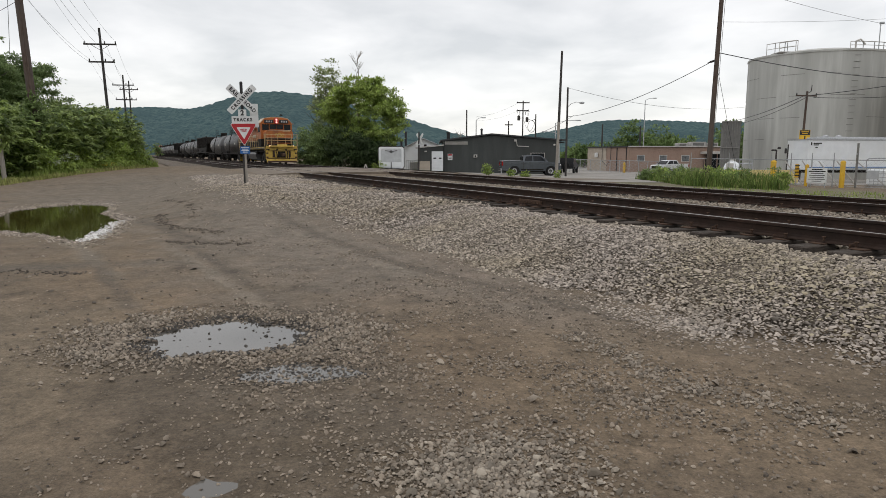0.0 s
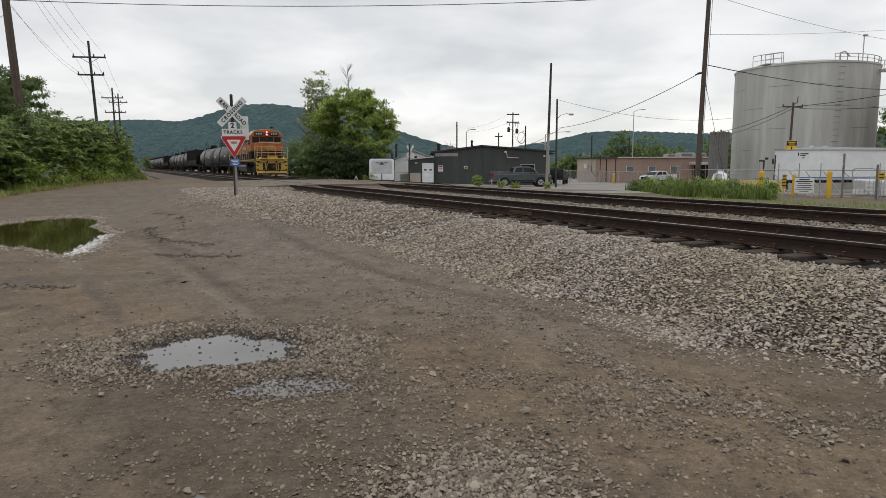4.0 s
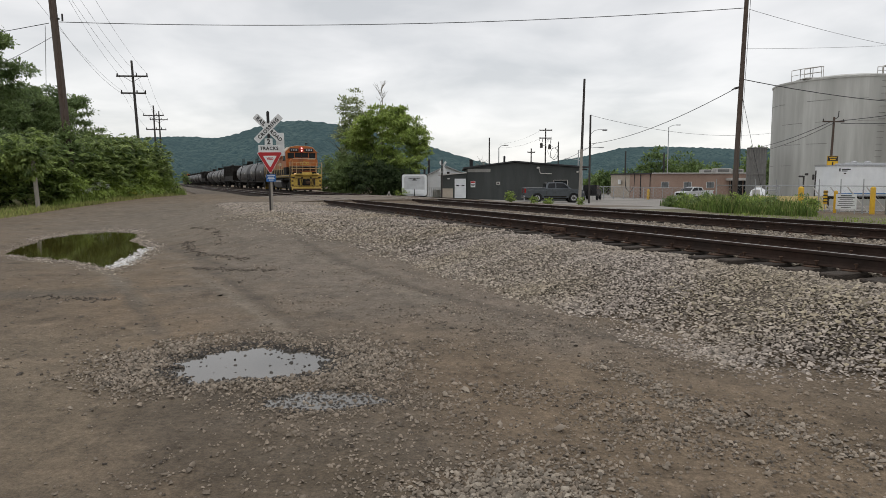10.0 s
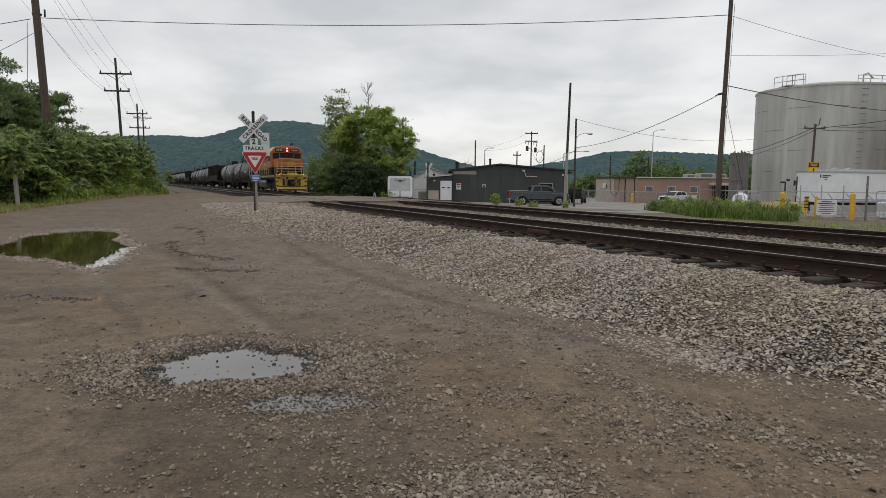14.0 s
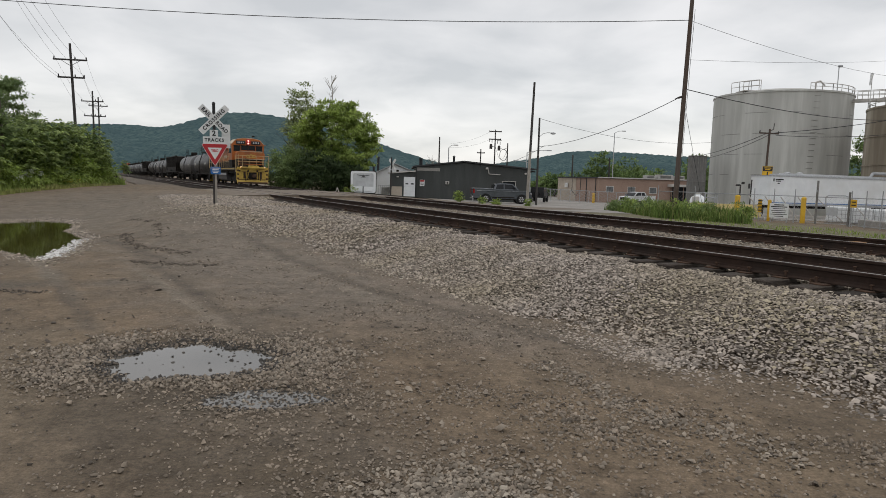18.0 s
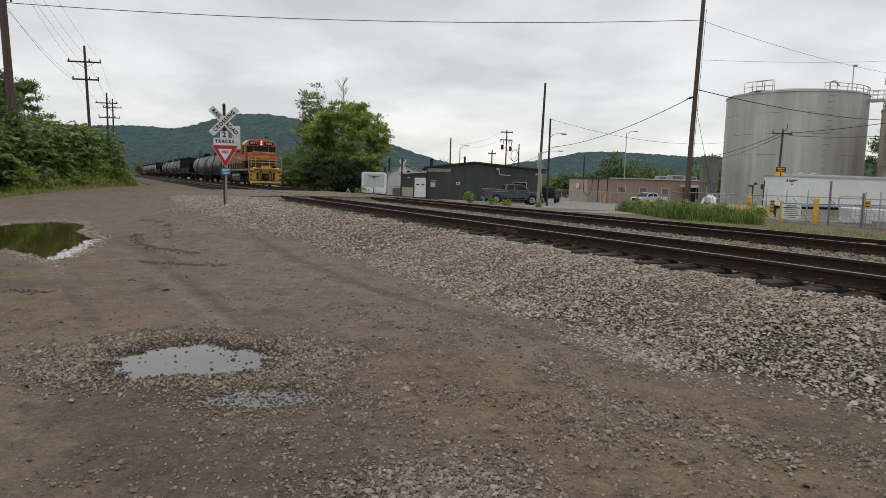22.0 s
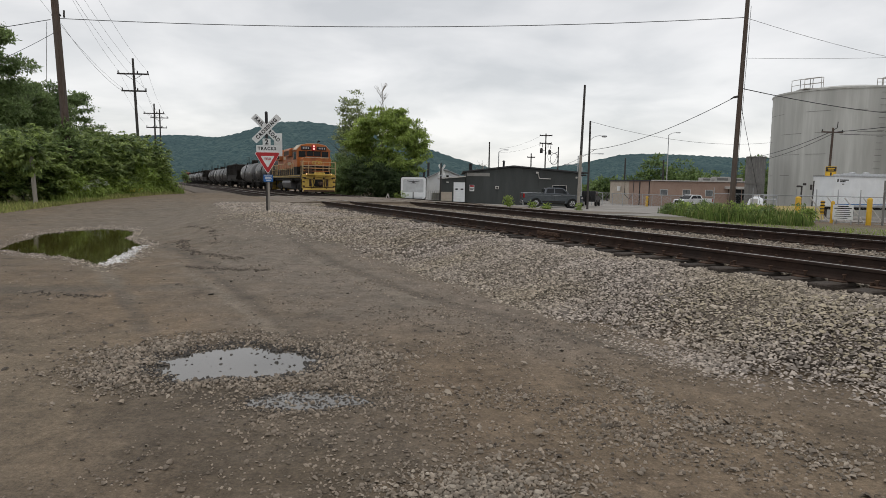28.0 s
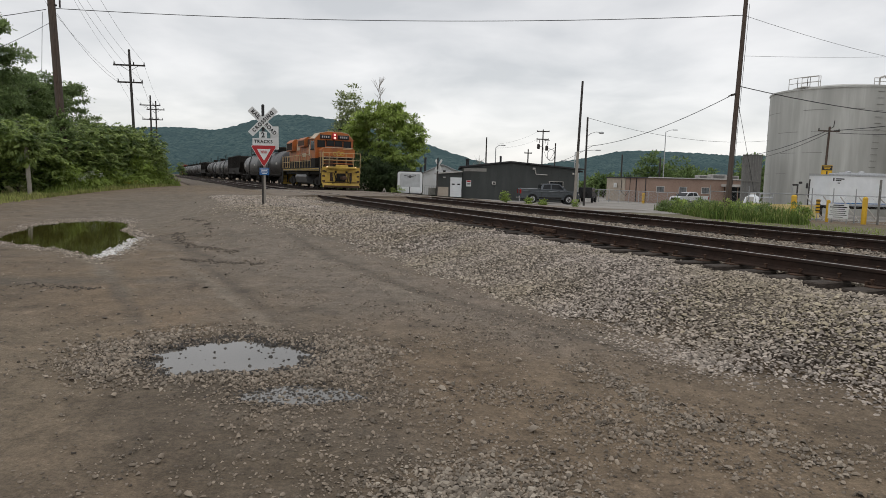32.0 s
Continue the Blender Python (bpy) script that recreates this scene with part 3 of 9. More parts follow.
def wobble(x, y):
    """Broad waves of a driven-over gravel lot, in metres."""
    return (np.sin(x * 0.9 + 0.7 * np.sin(y * 0.5)) * np.sin(y * 0.7 + 1.3) * 0.012 + np.sin(x * 2.3 + y * 1.1) * np.sin(y * 1.9 - x * 0.6) * 0.006
            + np.sin(x * 5.1 - y * 3.7 + 2 * np.sin(y)) * 0.003 + np.sin(7.3 * y + 4 * np.sin(x * 1.3)) * 0.002)


def ground_height(x, y):
    x, y = np.asarray(x, float), np.asarray(y, float)
    s, w = sw(x, y)
    lot = np.maximum(0.58 * step(12, 24, s) * step(-0.5, 3.4, w), 0.5 * step(26, 38, s) * step(-9, 1, w)) * (1 - step(52, 75, s)) + 0.16 * step(24, 55, s)
    right = np.interp(w, [14, 16.5, 20.5, 36, 72, 130, 400], [0.36, 0.36, 0.0, -0.42, -1.1, -1.5, -1.5])
    works = np.interp(w, [14, 16.5, 20.5, 36, 46, 72, 130, 400], [0.36, 0.36, 0.05, -0.13, -0.55, -1.1, -1.5, -1.5])
    right = works + (right - works) * step(34, 48, s)
    ramp = step(30, 34, s) * (1 - step(46, 50, s)) * (1 - step(15.5, 21.5, w))
    right = right * (1 - ramp) + 0.62 * ramp
    mid = 0.36 * (1 - step(30, 34, s) * (1 - step(46, 50, s))) + 0.62 * step(30, 34, s) * (1 - step(46, 50, s))
    z = np.where(w < 9, lot + (mid - lot) * step(4.8, 7.2, w), np.where(w < 14, mid, right))
    near = 1 - step(25, 45, np.hypot(x, y))
    waves = wobble(x, y) * near * (1 - step(4, 6, w))
    for p in PUDDLES:
        u, v = in_puddle(p, x, y)
        a = np.arctan2(v, u)
        d = np.hypot(u, v) / puddle_reach(p, a)
        waves = waves * (0.12 + 0.88 * step(0.9, 2.4, d)) - p[4] * (1 - step(0.55, 1.45, d))
    return z + waves


def lines(*pieces):
    out = []
    for a, b, n in pieces:
        out += list(np.linspace(a, b, n, endpoint=False))
    return out


def grid_sheet(name, xs, ys, height, mat):
    X, Y = np.meshgrid(xs, ys)
    Z = height(X, Y)
    nx, ny = len(xs), len(ys)
    idx = np.arange(nx * ny).reshape(ny, nx)
    faces = np.stack([idx[:-1, :-1], idx[:-1, 1:], idx[1:, 1:], idx[1:, :-1]], -1).reshape(-1, 4)
    return new(name, fast_mesh(name, np.stack([X, Y, Z], -1).reshape(-1, 3), faces, mat, True))


gx = lines((-4000, -400, 10), (-400, -60, 14), (-60, -14, 46), (-14, 6, 160), (6, 30, 48), (30, 130, 50), (130, 500, 14), (500, 4000, 10)) + [4000]
gy = lines((-4000, -300, 8), (-300, -20, 12), (-20, 0.5, 20), (0.5, 20, 160), (20, 60, 100), (60, 140, 60), (140, 500, 24), (500, 4000, 10)) + [4000]
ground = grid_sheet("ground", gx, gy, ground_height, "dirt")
tagged(ground, "brown packed dirt and gravel lot with damp patches", "ground", kind="structure")


def patch(name, outline, mat, lift, label, cell=0.7, kind="structure", category="ground"):
    """A sheet of another surface laid over the ground inside a convex outline of (x, y) corners."""
    xs, ys = [p[0] for p in outline], [p[1] for p in outline]
    bm = bmesh.new()
    nx, ny = max(2, int((max(xs) - min(xs)) / cell)), max(2, int((max(ys) - min(ys)) / cell))
    bmesh.ops.create_grid(bm, x_segments=nx, y_segments=ny, size=0.5,
                          matrix=pose((max(xs) + min(xs)) / 2, (max(ys) + min(ys)) / 2, 0) @ Matrix.Diagonal((max(xs) - min(xs), max(ys) - min(ys), 1, 1)))
    cx, cy = sum(xs) / len(xs), sum(ys) / len(ys)
    for (ax, ay), (bx, by) in zip(outline, outline[1:] + outline[:1]):
        no = Vector((by - ay, ax - bx, 0))
        if no.dot(Vector((cx - ax, cy - ay, 0))) > 0:
            no = -no
        bmesh.ops.bisect_plane(bm, geom=bm.verts[:] + bm.edges[:] + bm.faces[:], plane_co=(ax, ay, 0), plane_no=no, clear_outer=True)
    for v in bm.verts:
        v.co.z = float(ground_height(v.co.x, v.co.y)) + lift
    me = bpy.data.meshes.new(name)
    bm.to_mesh(me)
    bm.free()
    me.materials.append(M[mat])
    me.shade_smooth()
    return tagged(new(name, me), label, category, kind=kind)


# puddles: level water standing in the hollows
LEVELS = []
for k, p in enumerate(PUDDLES):
    rim = [float(ground_height(*from_puddle(p, float(puddle_reach(p, a)) * math.cos(a), float(puddle_reach(p, a)) * math.sin(a)))) for a in np.linspace(-3.14, 3.14, 24)]
    level = float(np.mean(rim))
    LEVELS.append(level)
    n = 64
    vs = [(p[0], p[1], level)] + [(*from_puddle(p, 1.4 * math.cos(2 * math.pi * i / n), 1.4 * math.sin(2 * math.pi * i / n)), level) for i in range(n)]
    ob = part("puddle", MB().add(vs, [(0, 1 + i, 1 + (i + 1) % n) for i in range(n)]), "murky_water" if k == 1 else "water")
    tagged(ob, ["still puddle reflecting the grey sky", "wide puddle reflecting green bushes", "shallow puddle broken by gravel", "small shallow puddle on the lot"][k],
           "puddle", group="puddles on the lot", kind="structure")


# ---- stones ----
BOX_V = np.array([(x, y, z) for z in (-0.62, 0.62) for y in (-0.62, 0.62) for x in (-0.62, 0.62)])
BOX_F = np.array([(4, 5, 7), (4, 7, 6), (0, 1, 5), (0, 5, 4), (2, 6, 7), (2, 7, 3), (0, 4, 6), (0, 6, 2), (1, 3, 7), (1, 7, 5)])
# a chipped stone: a wide belt, a smaller crown and a pointed foot
CHIP_V = np.array([(math.cos(k * 1.2566), math.sin(k * 1.2566), -0.12) for k in range(5)] + [(0.58 * math.cos(k * 1.5708 + 0.6), 0.58 * math.sin(k * 1.5708 + 0.6), 0.85) for k in range(4)]) * 0.8
CHIP_F = np.array([(5, 6, 7), (5, 7, 8), (0, 1, 5), (1, 6, 5), (1, 2, 6), (2, 7, 6), (2, 3, 7), (3, 8, 7), (3, 4, 8), (4, 0, 8), (0, 5, 8)])


def stones(name, pts, size, mat, label, seed, flatness=0.52, sink=0.22, chipped=False, spread=0.28, longest=1.6):
    """Many crushed stones as one heap: pts in metres, size their mean radius."""
    g = np.random.default_rng(seed)
    n = len(pts)
    V, F = (CHIP_V, CHIP_F) if chipped else (BOX_V, BOX_F)
    r = size * np.clip(g.lognormal(0, spread, n), 0.5, 2.3)
    sc = np.stack([g.uniform(0.95, longest, n), g.uniform(0.7, 1.1, n), g.uniform(flatness * 0.7, flatness * 1.3, n)], -1) * r[:, None]
    v = V[None] * (1 + g.uniform(-0.36, 0.30, (n, len(V), 3))) * sc[:, None]
    lean = 0.3 if chipped else 0.36
    yaw, tilt, roll = g.uniform(0, 6.283, n), g.normal(0, lean, n), g.normal(0, lean, n)
    c, s_ = np.cos(tilt)[:, None], np.sin(tilt)[:, None]
    v = np.stack([v[..., 0], v[..., 1] * c - v[..., 2] * s_, v[..., 1] * s_ + v[..., 2] * c], -1)
    c, s_ = np.cos(roll)[:, None], np.sin(roll)[:, None]
    v = np.stack([v[..., 0] * c + v[..., 2] * s_, v[..., 1], -v[..., 0] * s_ + v[..., 2] * c], -1)
    c, s_ = np.cos(yaw)[:, None], np.sin(yaw)[:, None]
    v = np.stack([v[..., 0] * c - v[..., 1] * s_, v[..., 0] * s_ + v[..., 1] * c, v[..., 2]], -1)
    v = v + pts[:, None, :] + np.stack([np.zeros(n), np.zeros(n), r * flatness * (1 - 2 * sink)], -1)[:, None]
    f = (F[None] + (np.arange(n) * len(V))[:, None, None]).reshape(-1, 3)
    return tagged(new(name, fast_mesh(name, v.reshape(-1, 3), f, mat)), label, "gravel", kind="stuff")


def bed_foot(s):
    return np.interp(s, [-40, 2, 3.4, 4.2, 5.4, 6.5, 9, 12, 16, 18, 20, 23, 26, 40], [4.6, 4.6, 5.05, 4.65, 5.0, 4.5, 4.45, 4.4, 4.1, 3.1, 2.75, 2.4, 2.6, 2.4]) + 0.1 * np.sin(s * 2.1 + 1) + 0.06 * np.sin(s * 5.3) + 0.04 * np.sin(s * 13.1)


def bed_height(s, w):
    """The ballast shoulder: a slope from the lot up to the tie ends, level between and beyond the tracks."""
    x, y = xy(s, w)
    g0 = ground_height(x, y)
    foot = bed_foot(s)
    up = np.clip((w - foot) / (7.0 - foot), 0, 1) ** 1.35
    top = TIE_TOP + 0.012 - (0.03 - 0.02 * np.sin(s * 3.3) - 0.015 * np.sin(s * 8.1)) * (1 - step(W1 - 1.2, W1 - 0.9, w))
    top = top - 0.025 * step(6.3, 6.95, w) * (1 - step(7.3, 7.42, w))
    for wc in (W1, W2):
        top = top - 0.07 * step(wc - 1.3, wc - 1.05, w + 0.04 * np.sin(s * 4.1)) * (1 - step(wc + 1.0, wc + 1.16, w))
    z = np.where(w < 7.0, g0 * (1 - up) + top * up, top)
    far = np.clip((w - (W2 + 1.3)) / 2.4, 0, 1)
    return np.where(w > W2 + 1.3, top * (1 - far) + g0 * far, z)


def ballast_sheet(name, s0, s1, ds, w0, w1, dw):
    ss, ww = np.arange(s0, s1 + 1e-6, ds), np.arange(w0, w1 + 1e-6, dw)
    S, W = np.meshgrid(ss, ww)
    X, Y = xy(S, W)
    Z = bed_height(S, W)
    Z = np.where(Z > ground_height(X, Y) + 0.075, Z - 0.009, ground_height(X, Y) - 0.08)
    nx, ny = len(ss), len(ww)
    idx = np.arange(nx * ny).reshape(ny, nx)
    faces = np.stack([idx[:-1, :-1], idx[1:, :-1], idx[1:, 1:], idx[:-1, 1:]], -1).reshape(-1, 4)
    ob = new(name, fast_mesh(name, np.stack([X, Y, Z], -1).reshape(-1, 3), faces, "shaded_ballast_bed", True))
    return tagged(ob, "ballast under the railway, toned dark for shade between stones", "ballast", kind="structure")


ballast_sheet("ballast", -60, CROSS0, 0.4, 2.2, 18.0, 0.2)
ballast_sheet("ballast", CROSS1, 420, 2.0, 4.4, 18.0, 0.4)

rng = np.random.default_rng(7)


def scatter(n, s0, s1, w0, w1):
    return rng.uniform(s0, s1, n), rng.uniform(w0, w1, n)


def ballast_points(n, s0, s1, w0, w1):
    s, w = scatter(n, s0, s1, w0, w1)
    x, y = xy(s, w)
    z = bed_height(s, w)
    ok = z > ground_height(x, y) + 0.004 + 0.1 * rng.uniform(0, 1, n) ** 2
    return np.stack([x, y, z], -1)[ok]


def packed(pitch, s0, s1, w0, w1):
    """Stones lying side by side over the shoulder, with a second, broken layer on top."""
    ss, ww = np.meshgrid(np.arange(s0, s1, pitch), np.arange(w0, w1, pitch * 0.86))
    ss = ss + (np.arange(ww.shape[0]) % 2 * 0.5 * pitch)[:, None]
    low = np.stack([ss.ravel(), ww.ravel()], -1) + rng.uniform(-0.36, 0.36, (ss.size, 2)) * pitch
    high = low[rng.uniform(0, 1, len(low)) < 0.3] + pitch * 0.5
    out = []
    for p, up in ((low, 0.0), (high, pitch * 0.26)):
        s, w = p[:, 0], p[:, 1]
        x, y = xy(s, w)
        z = bed_height(s, w)
        inside = w - bed_foot(s)
        ok = (inside > -0.02 if not up else inside > 0.12) & (rng.uniform(0, 1, len(s)) < 0.5 + 1.6 * inside)
        out.append(np.stack([x, y, np.maximum(z, ground_height(x, y)) + up - 0.012], -1)[ok])
    return np.concatenate(out)


P_ = packed(0.0385, 1.3, 13, 4.1, 7.6)
s_, w_ = sw(P_[:, 0], P_[:, 1])
dusty = rng.uniform(0, 1, len(P_)) < 0.55 * np.exp(-(((s_ - 4.6) / 1.7) ** 4 + ((w_ - 6.2) / 0.75) ** 4))
stones("ballast_stones", P_[~dusty], 0.0212, "stone", "pale grey crushed stones on the ballast shoulder", 1, 0.52, 0.1, True, 0.26)
stones("ballast_stones", P_[dusty], 0.0212, "olive_stone", "yellow-brown dusty stones on the ballast shoulder", 63, 0.52, 0.1, True, 0.26)
stones("ballast_stones", packed(0.066, 13, 33.2, 2.3, 7.6), 0.027, "stone", "pale grey crushed stones on the ballast shoulder", 2, 0.55, 0.1, True)
stones("ballast_stones", ballast_points(15000, 2, 33.2, W1 + 0.85, W2 - 1.0), 0.025, "gravel", "crushed stones between the two tracks", 3)
stones("ballast_stones", ballast_points(4200, -1, 33.2, W2 + 0.9, W2 + 2.6), 0.034, "stone", "crushed stones beside the far track", 4)
stones("ballast_stones", packed(0.075, -8, 1.3, 4.1, 7.6), 0.04, "stone", "pale grey crushed stones farther along the shoulder", 54, 0.52, 0.1, True)
for wc, n_ in ((W1, 6000), (W2, 4000)):
    stones("crib_stones", ballast_points(n_, 1.5, 33.2, wc - 0.7, wc + 0.7) + (0, 0, 0.02), 0.032, "stone", "crushed stones filling between the ties", 8)


def on_lot(s, w):
    x, y = xy(s, w)
    return np.stack([x, y, np.maximum(ground_height(x, y), bed_height(s, w))], -1)


# the thin edge where stones have rolled onto the lot, and lobes of them trodden into the dirt
s_, w_ = scatter(9000, 0.5, 26, 1.6, 5.4)
spill = rng.uniform(0, 1, len(s_)) < 0.75 * np.exp(-(np.maximum(bed_foot(s_) - w_, 0) / 0.3) ** 1.3) * (w_ < bed_foot(s_) + 0.1)
stones("spilled_stones", on_lot(s_[spill], w_[spill]), 0.0165, "stone", "stones rolled from the ballast onto the lot", 5, 0.5, 0.4, True)
s_, w_ = scatter(6500, 3.6, 6.2, 4.1, 5.2)
lobe = rng.uniform(0, 1, len(s_)) < 0.9 * np.exp(-(((s_ - 4.9) / 0.8) ** 2 + ((w_ - 4.62) / 0.24) ** 2))
stones("spilled_stones", on_lot(s_[lobe], w_[lobe]), 0.0165, "stone", "stones trodden into the dirt at the foot of the ballast", 6, 0.42, 0.5, True)
# stones spread thinly round the crossing sign
s_, w_ = scatter(4200, 16, 27, 1.4, 4.6)
edge = bed_foot(s_) - 0.15 + 0.2 * np.sin(s_ * 3.1)
lie = rng.uniform(0, 1, len(s_)) < 0.6 * np.exp(-np.maximum(edge - w_, 0) / 0.35)
stones("spilled_stones", on_lot(s_[lie], w_[lie]), 0.023, "stone", "crushed stone spread round the crossing sign", 9, 0.5, 0.35, True)

# loose gravel on the lot: thin over the tracks that cars take, thick in patches and towards the ballast
n = 240000
d_ = 2.3 + 17 * rng.uniform(0, 1, n) ** 1.5
a_ = rng.uniform(-0.75, 0.75, n)
x_, y_ = d_ * np.sin(a_) * 1.1, d_ * np.cos(a_)
w_ = sw(x_, y_)[1]
patchy = np.clip(np.sin(x_ * 1.9 + 1.1 * np.sin(y_ * 1.4)) * np.sin(y_ * 2.1 - 0.9 * x_) * 0.5 + 0.5 + 0.25 * np.sin(x_ * 5.3 + 2 * np.sin(3.1 * y_)), 0, 1)
streak = np.clip(np.sin(w_ * 4.4 + 0.8 * np.sin(sw(x_, y_)[0] * 0.6)) * 0.5 + 0.5, 0, 1)
thick = (0.035 + 0.6 * patchy ** 3 * (0.3 + 0.7 * streak)) * (0.2 + 1.25 * step(0.2, 2.4, w_)) * (1 - 0.5 * step(5, 11, y_))
for cx, cy, rx_, ry_, k_ in ((0.55, 4.95, 0.36, 0.22, 0.75), (-0.6, 5.2, 0.55, 0.5, 0.35), (-0.9, 4.2, 0.5, 0.35, 0.3), (2.0, 4.6, 0.5, 0.3, 0.4), (1.0, 7.6, 0.5, 0.5, 0.3), (0.35, 6.5, 0.6, 0.3, 0.25)):
    thick = thick + k_ * np.exp(-(((x_ - cx) / rx_) ** 2 + ((y_ - cy) / ry_) ** 2))
ok = (rng.uniform(0, 1, n) < thick) & (w_ < bed_foot(sw(x_, y_)[0]))
P_ = np.stack([x_, y_, ground_height(x_, y_)], -1)[ok]
mid_ = rng.uniform(0, 1, len(P_)) < 0.4
stones("lot_gravel", P_[~mid_], 0.0075, "pebble", "small loose gravel scattered over the dirt lot", 11, 0.7, 0.28, False, 0.4)
stones("lot_gravel", P_[mid_], 0.0092, "pebble", "small loose gravel scattered over the dirt lot", 55, 1.0, 0.25, True, 0.4)
# dark crumbs added in place of contact shadows beside the stones
dark = rng.uniform(0, 1, len(P_)) < 0.13
stones("dark_grit", P_[dark] + rng.normal(0, 0.06, (dark.sum(), 3)) * (1, 1, 0), 0.0095, "mud", "dark crumbs standing in for shade beside the lot's stones", 52, 0.6, 0.3)
big = rng.uniform(0, 1, len(P_)) < 0.012 + 0.022 * step(0.5, 2.0, sw(P_[:, 0], P_[:, 1])[1])
stones("lot_stones", P_[big] + rng.normal(0, 0.05, (big.sum(), 3)) * (1, 1, 0), 0.0155, "gravel", "egg-sized and smaller stones lying on the lot", 12, 0.8, 0.2, True, 0.42)


def ring_points(n, p, lo, hi):
    a, d = rng.uniform(-3.1416, 3.1416, n), rng.normal((lo + hi) / 2, (hi - lo) / 3, n)
    d = d * puddle_reach(p, a)
    x, y = from_puddle(p, d * np.cos(a), d * np.sin(a))
    return np.stack([x, y, ground_height(x, y)], -1)


# the banks of gravel round the near puddle: widest at its two ends
bank = ring_points(9000, PUDDLES[0], 0.95, 1.95)
u_, v_ = in_puddle(PUDDLES[0], bank[:, 0], bank[:, 1])
bank = bank[(np.hypot(u_, v_) > 0.9) & (rng.uniform(0, 1, len(bank)) < np.where(np.abs(u_) > 0.95, 1.0, 0.45))]
half_ = len(bank) // 2
stones("puddle_gravel", bank[:half_], 0.0118, "gravel", "gravel heaped round a puddle", 13, 0.95, 0.2, True, 0.36)
# dark grit puts the shade of the gaps into the bank
stones("puddle_gravel", bank[: len(bank) // 5] + rng.normal(0, 0.05, (len(bank) // 5, 3)) * (1, 1, 0), 0.0098, "mud", "dark muddy grit standing in for shaded gaps in puddle gravel", 56, 0.7, 0.3)
stones("puddle_gravel", bank[half_:], 0.0108, "pebble", "brown gravel heaped round a puddle", 53, 0.95, 0.2, True, 0.36)
standing = ring_points(34, PUDDLES[0], 0.3, 0.95)
standing[:, 2] = np.maximum(standing[:, 2], LEVELS[0] - 0.003)
stones("puddle_gravel", standing, 0.0165, "wet_pebble", "wet stones standing in a puddle", 19, 0.5, 0.3, True)
stones("puddle_gravel", ring_points(1500, PUDDLES[0], 0.92, 1.2), 0.0115, "wet_pebble", "wet gravel at a puddle's edge", 14, 0.95, 0.25, True)
stones("puddle_gravel", ring_points(600, PUDDLES[2], 0.1, 1.2), 0.0085, "wet_pebble", "wet gravel standing out of a shallow puddle", 15, 0.7, 0.2)
stones("puddle_gravel", ring_points(900, PUDDLES[2], 1.0, 2.0), 0.0092, "pebble", "gravel round a shallow puddle", 16, 0.6, 0.25, True)
far_rim = ring_points(6000, PUDDLES[1], 0.96, 1.25)
far_rim = far_rim[rng.uniform(0, 1, len(far_rim)) < np.where(far_rim[:, 0] * 0.856 + far_rim[:, 1] * 0.517 > rng.uniform(-1.2, 2.2, len(far_rim)), 1.0, 0.22)]
stones("puddle_gravel", far_rim, 0.019, "stone", "pale gravel at the edge of a wide puddle", 17, 0.5, 0.25, True)
# white stones added in place of sky reflections along the puddle's edge
f_ = rng.uniform(0, 1, 700)
x_, y_ = -7.75 + 1.15 * f_ + rng.normal(0, 0.12, 700), 16.4 - 3.7 * f_ + rng.normal(0, 0.14, 700)
stones("puddle_gravel", np.stack([x_, y_, ground_height(x_, y_)], -1), 0.026, "glint_stone", "added white stones standing in for sky glints on wet gravel", 21, 0.5, 0.3, True)
gxy = np.stack([rng.normal(0.3, 0.3, 3000), rng.normal(3.22, 0.28, 3000)], -1)
stones("gravel_drift", np.column_stack([gxy, ground_height(gxy[:, 0], gxy[:, 1])]), 0.0092, "gravel", "drift of loose pale gravel", 18, 0.8, 0.2, True, 0.4)
gxy = np.stack([rng.normal(0.28, 0.26, 380), rng.normal(3.2, 0.25, 380)], -1)
stones("gravel_drift", np.column_stack([gxy, ground_height(gxy[:, 0], gxy[:, 1])]), 0.0148, "pale_drift", "larger pale stones lying in a drift of gravel", 64, 0.7, 0.2, True, 0.34)
# the long thin streak of gravel that wheels have pushed aside
f_ = rng.uniform(0, 1, 1500)
side_ = rng.normal(0, 0.11, 1500) + 0.1 * np.sin(f_ * 9)
gxy = np.stack([1.15 + 1.2 * f_ + side_ * 0.8, 5.85 - 2.25 * f_ + side_ * 0.6], -1)
gxy = gxy[rng.uniform(0, 1, 1500) < 0.45 + 0.5 * np.sin(f_ * 23) ** 2]
stones("gravel_streak", np.column_stack([gxy, ground_height(gxy[:, 0], gxy[:, 1])]), 0.0095, "gravel", "streak of loose gravel pushed aside by wheels", 65, 0.75, 0.2, True, 0.45)
gxy = gxy[::14] + rng.normal(0, 0.06, gxy[::14].shape)
stones("gravel_streak", np.column_stack([gxy, ground_height(gxy[:, 0], gxy[:, 1])]), 0.017, "gravel", "larger stones along a streak of gravel", 66, 0.75, 0.2, True, 0.3)
gxy = np.stack([rng.normal(-0.2, 0.6, 1100), rng.normal(3.4, 0.4, 1100)], -1)
stones("gravel_drift", np.column_stack([gxy, ground_height(gxy[:, 0], gxy[:, 1])]), 0.0095, "pebble", "thin edge of a drift of gravel", 20, 0.62, 0.25, True, 0.4)

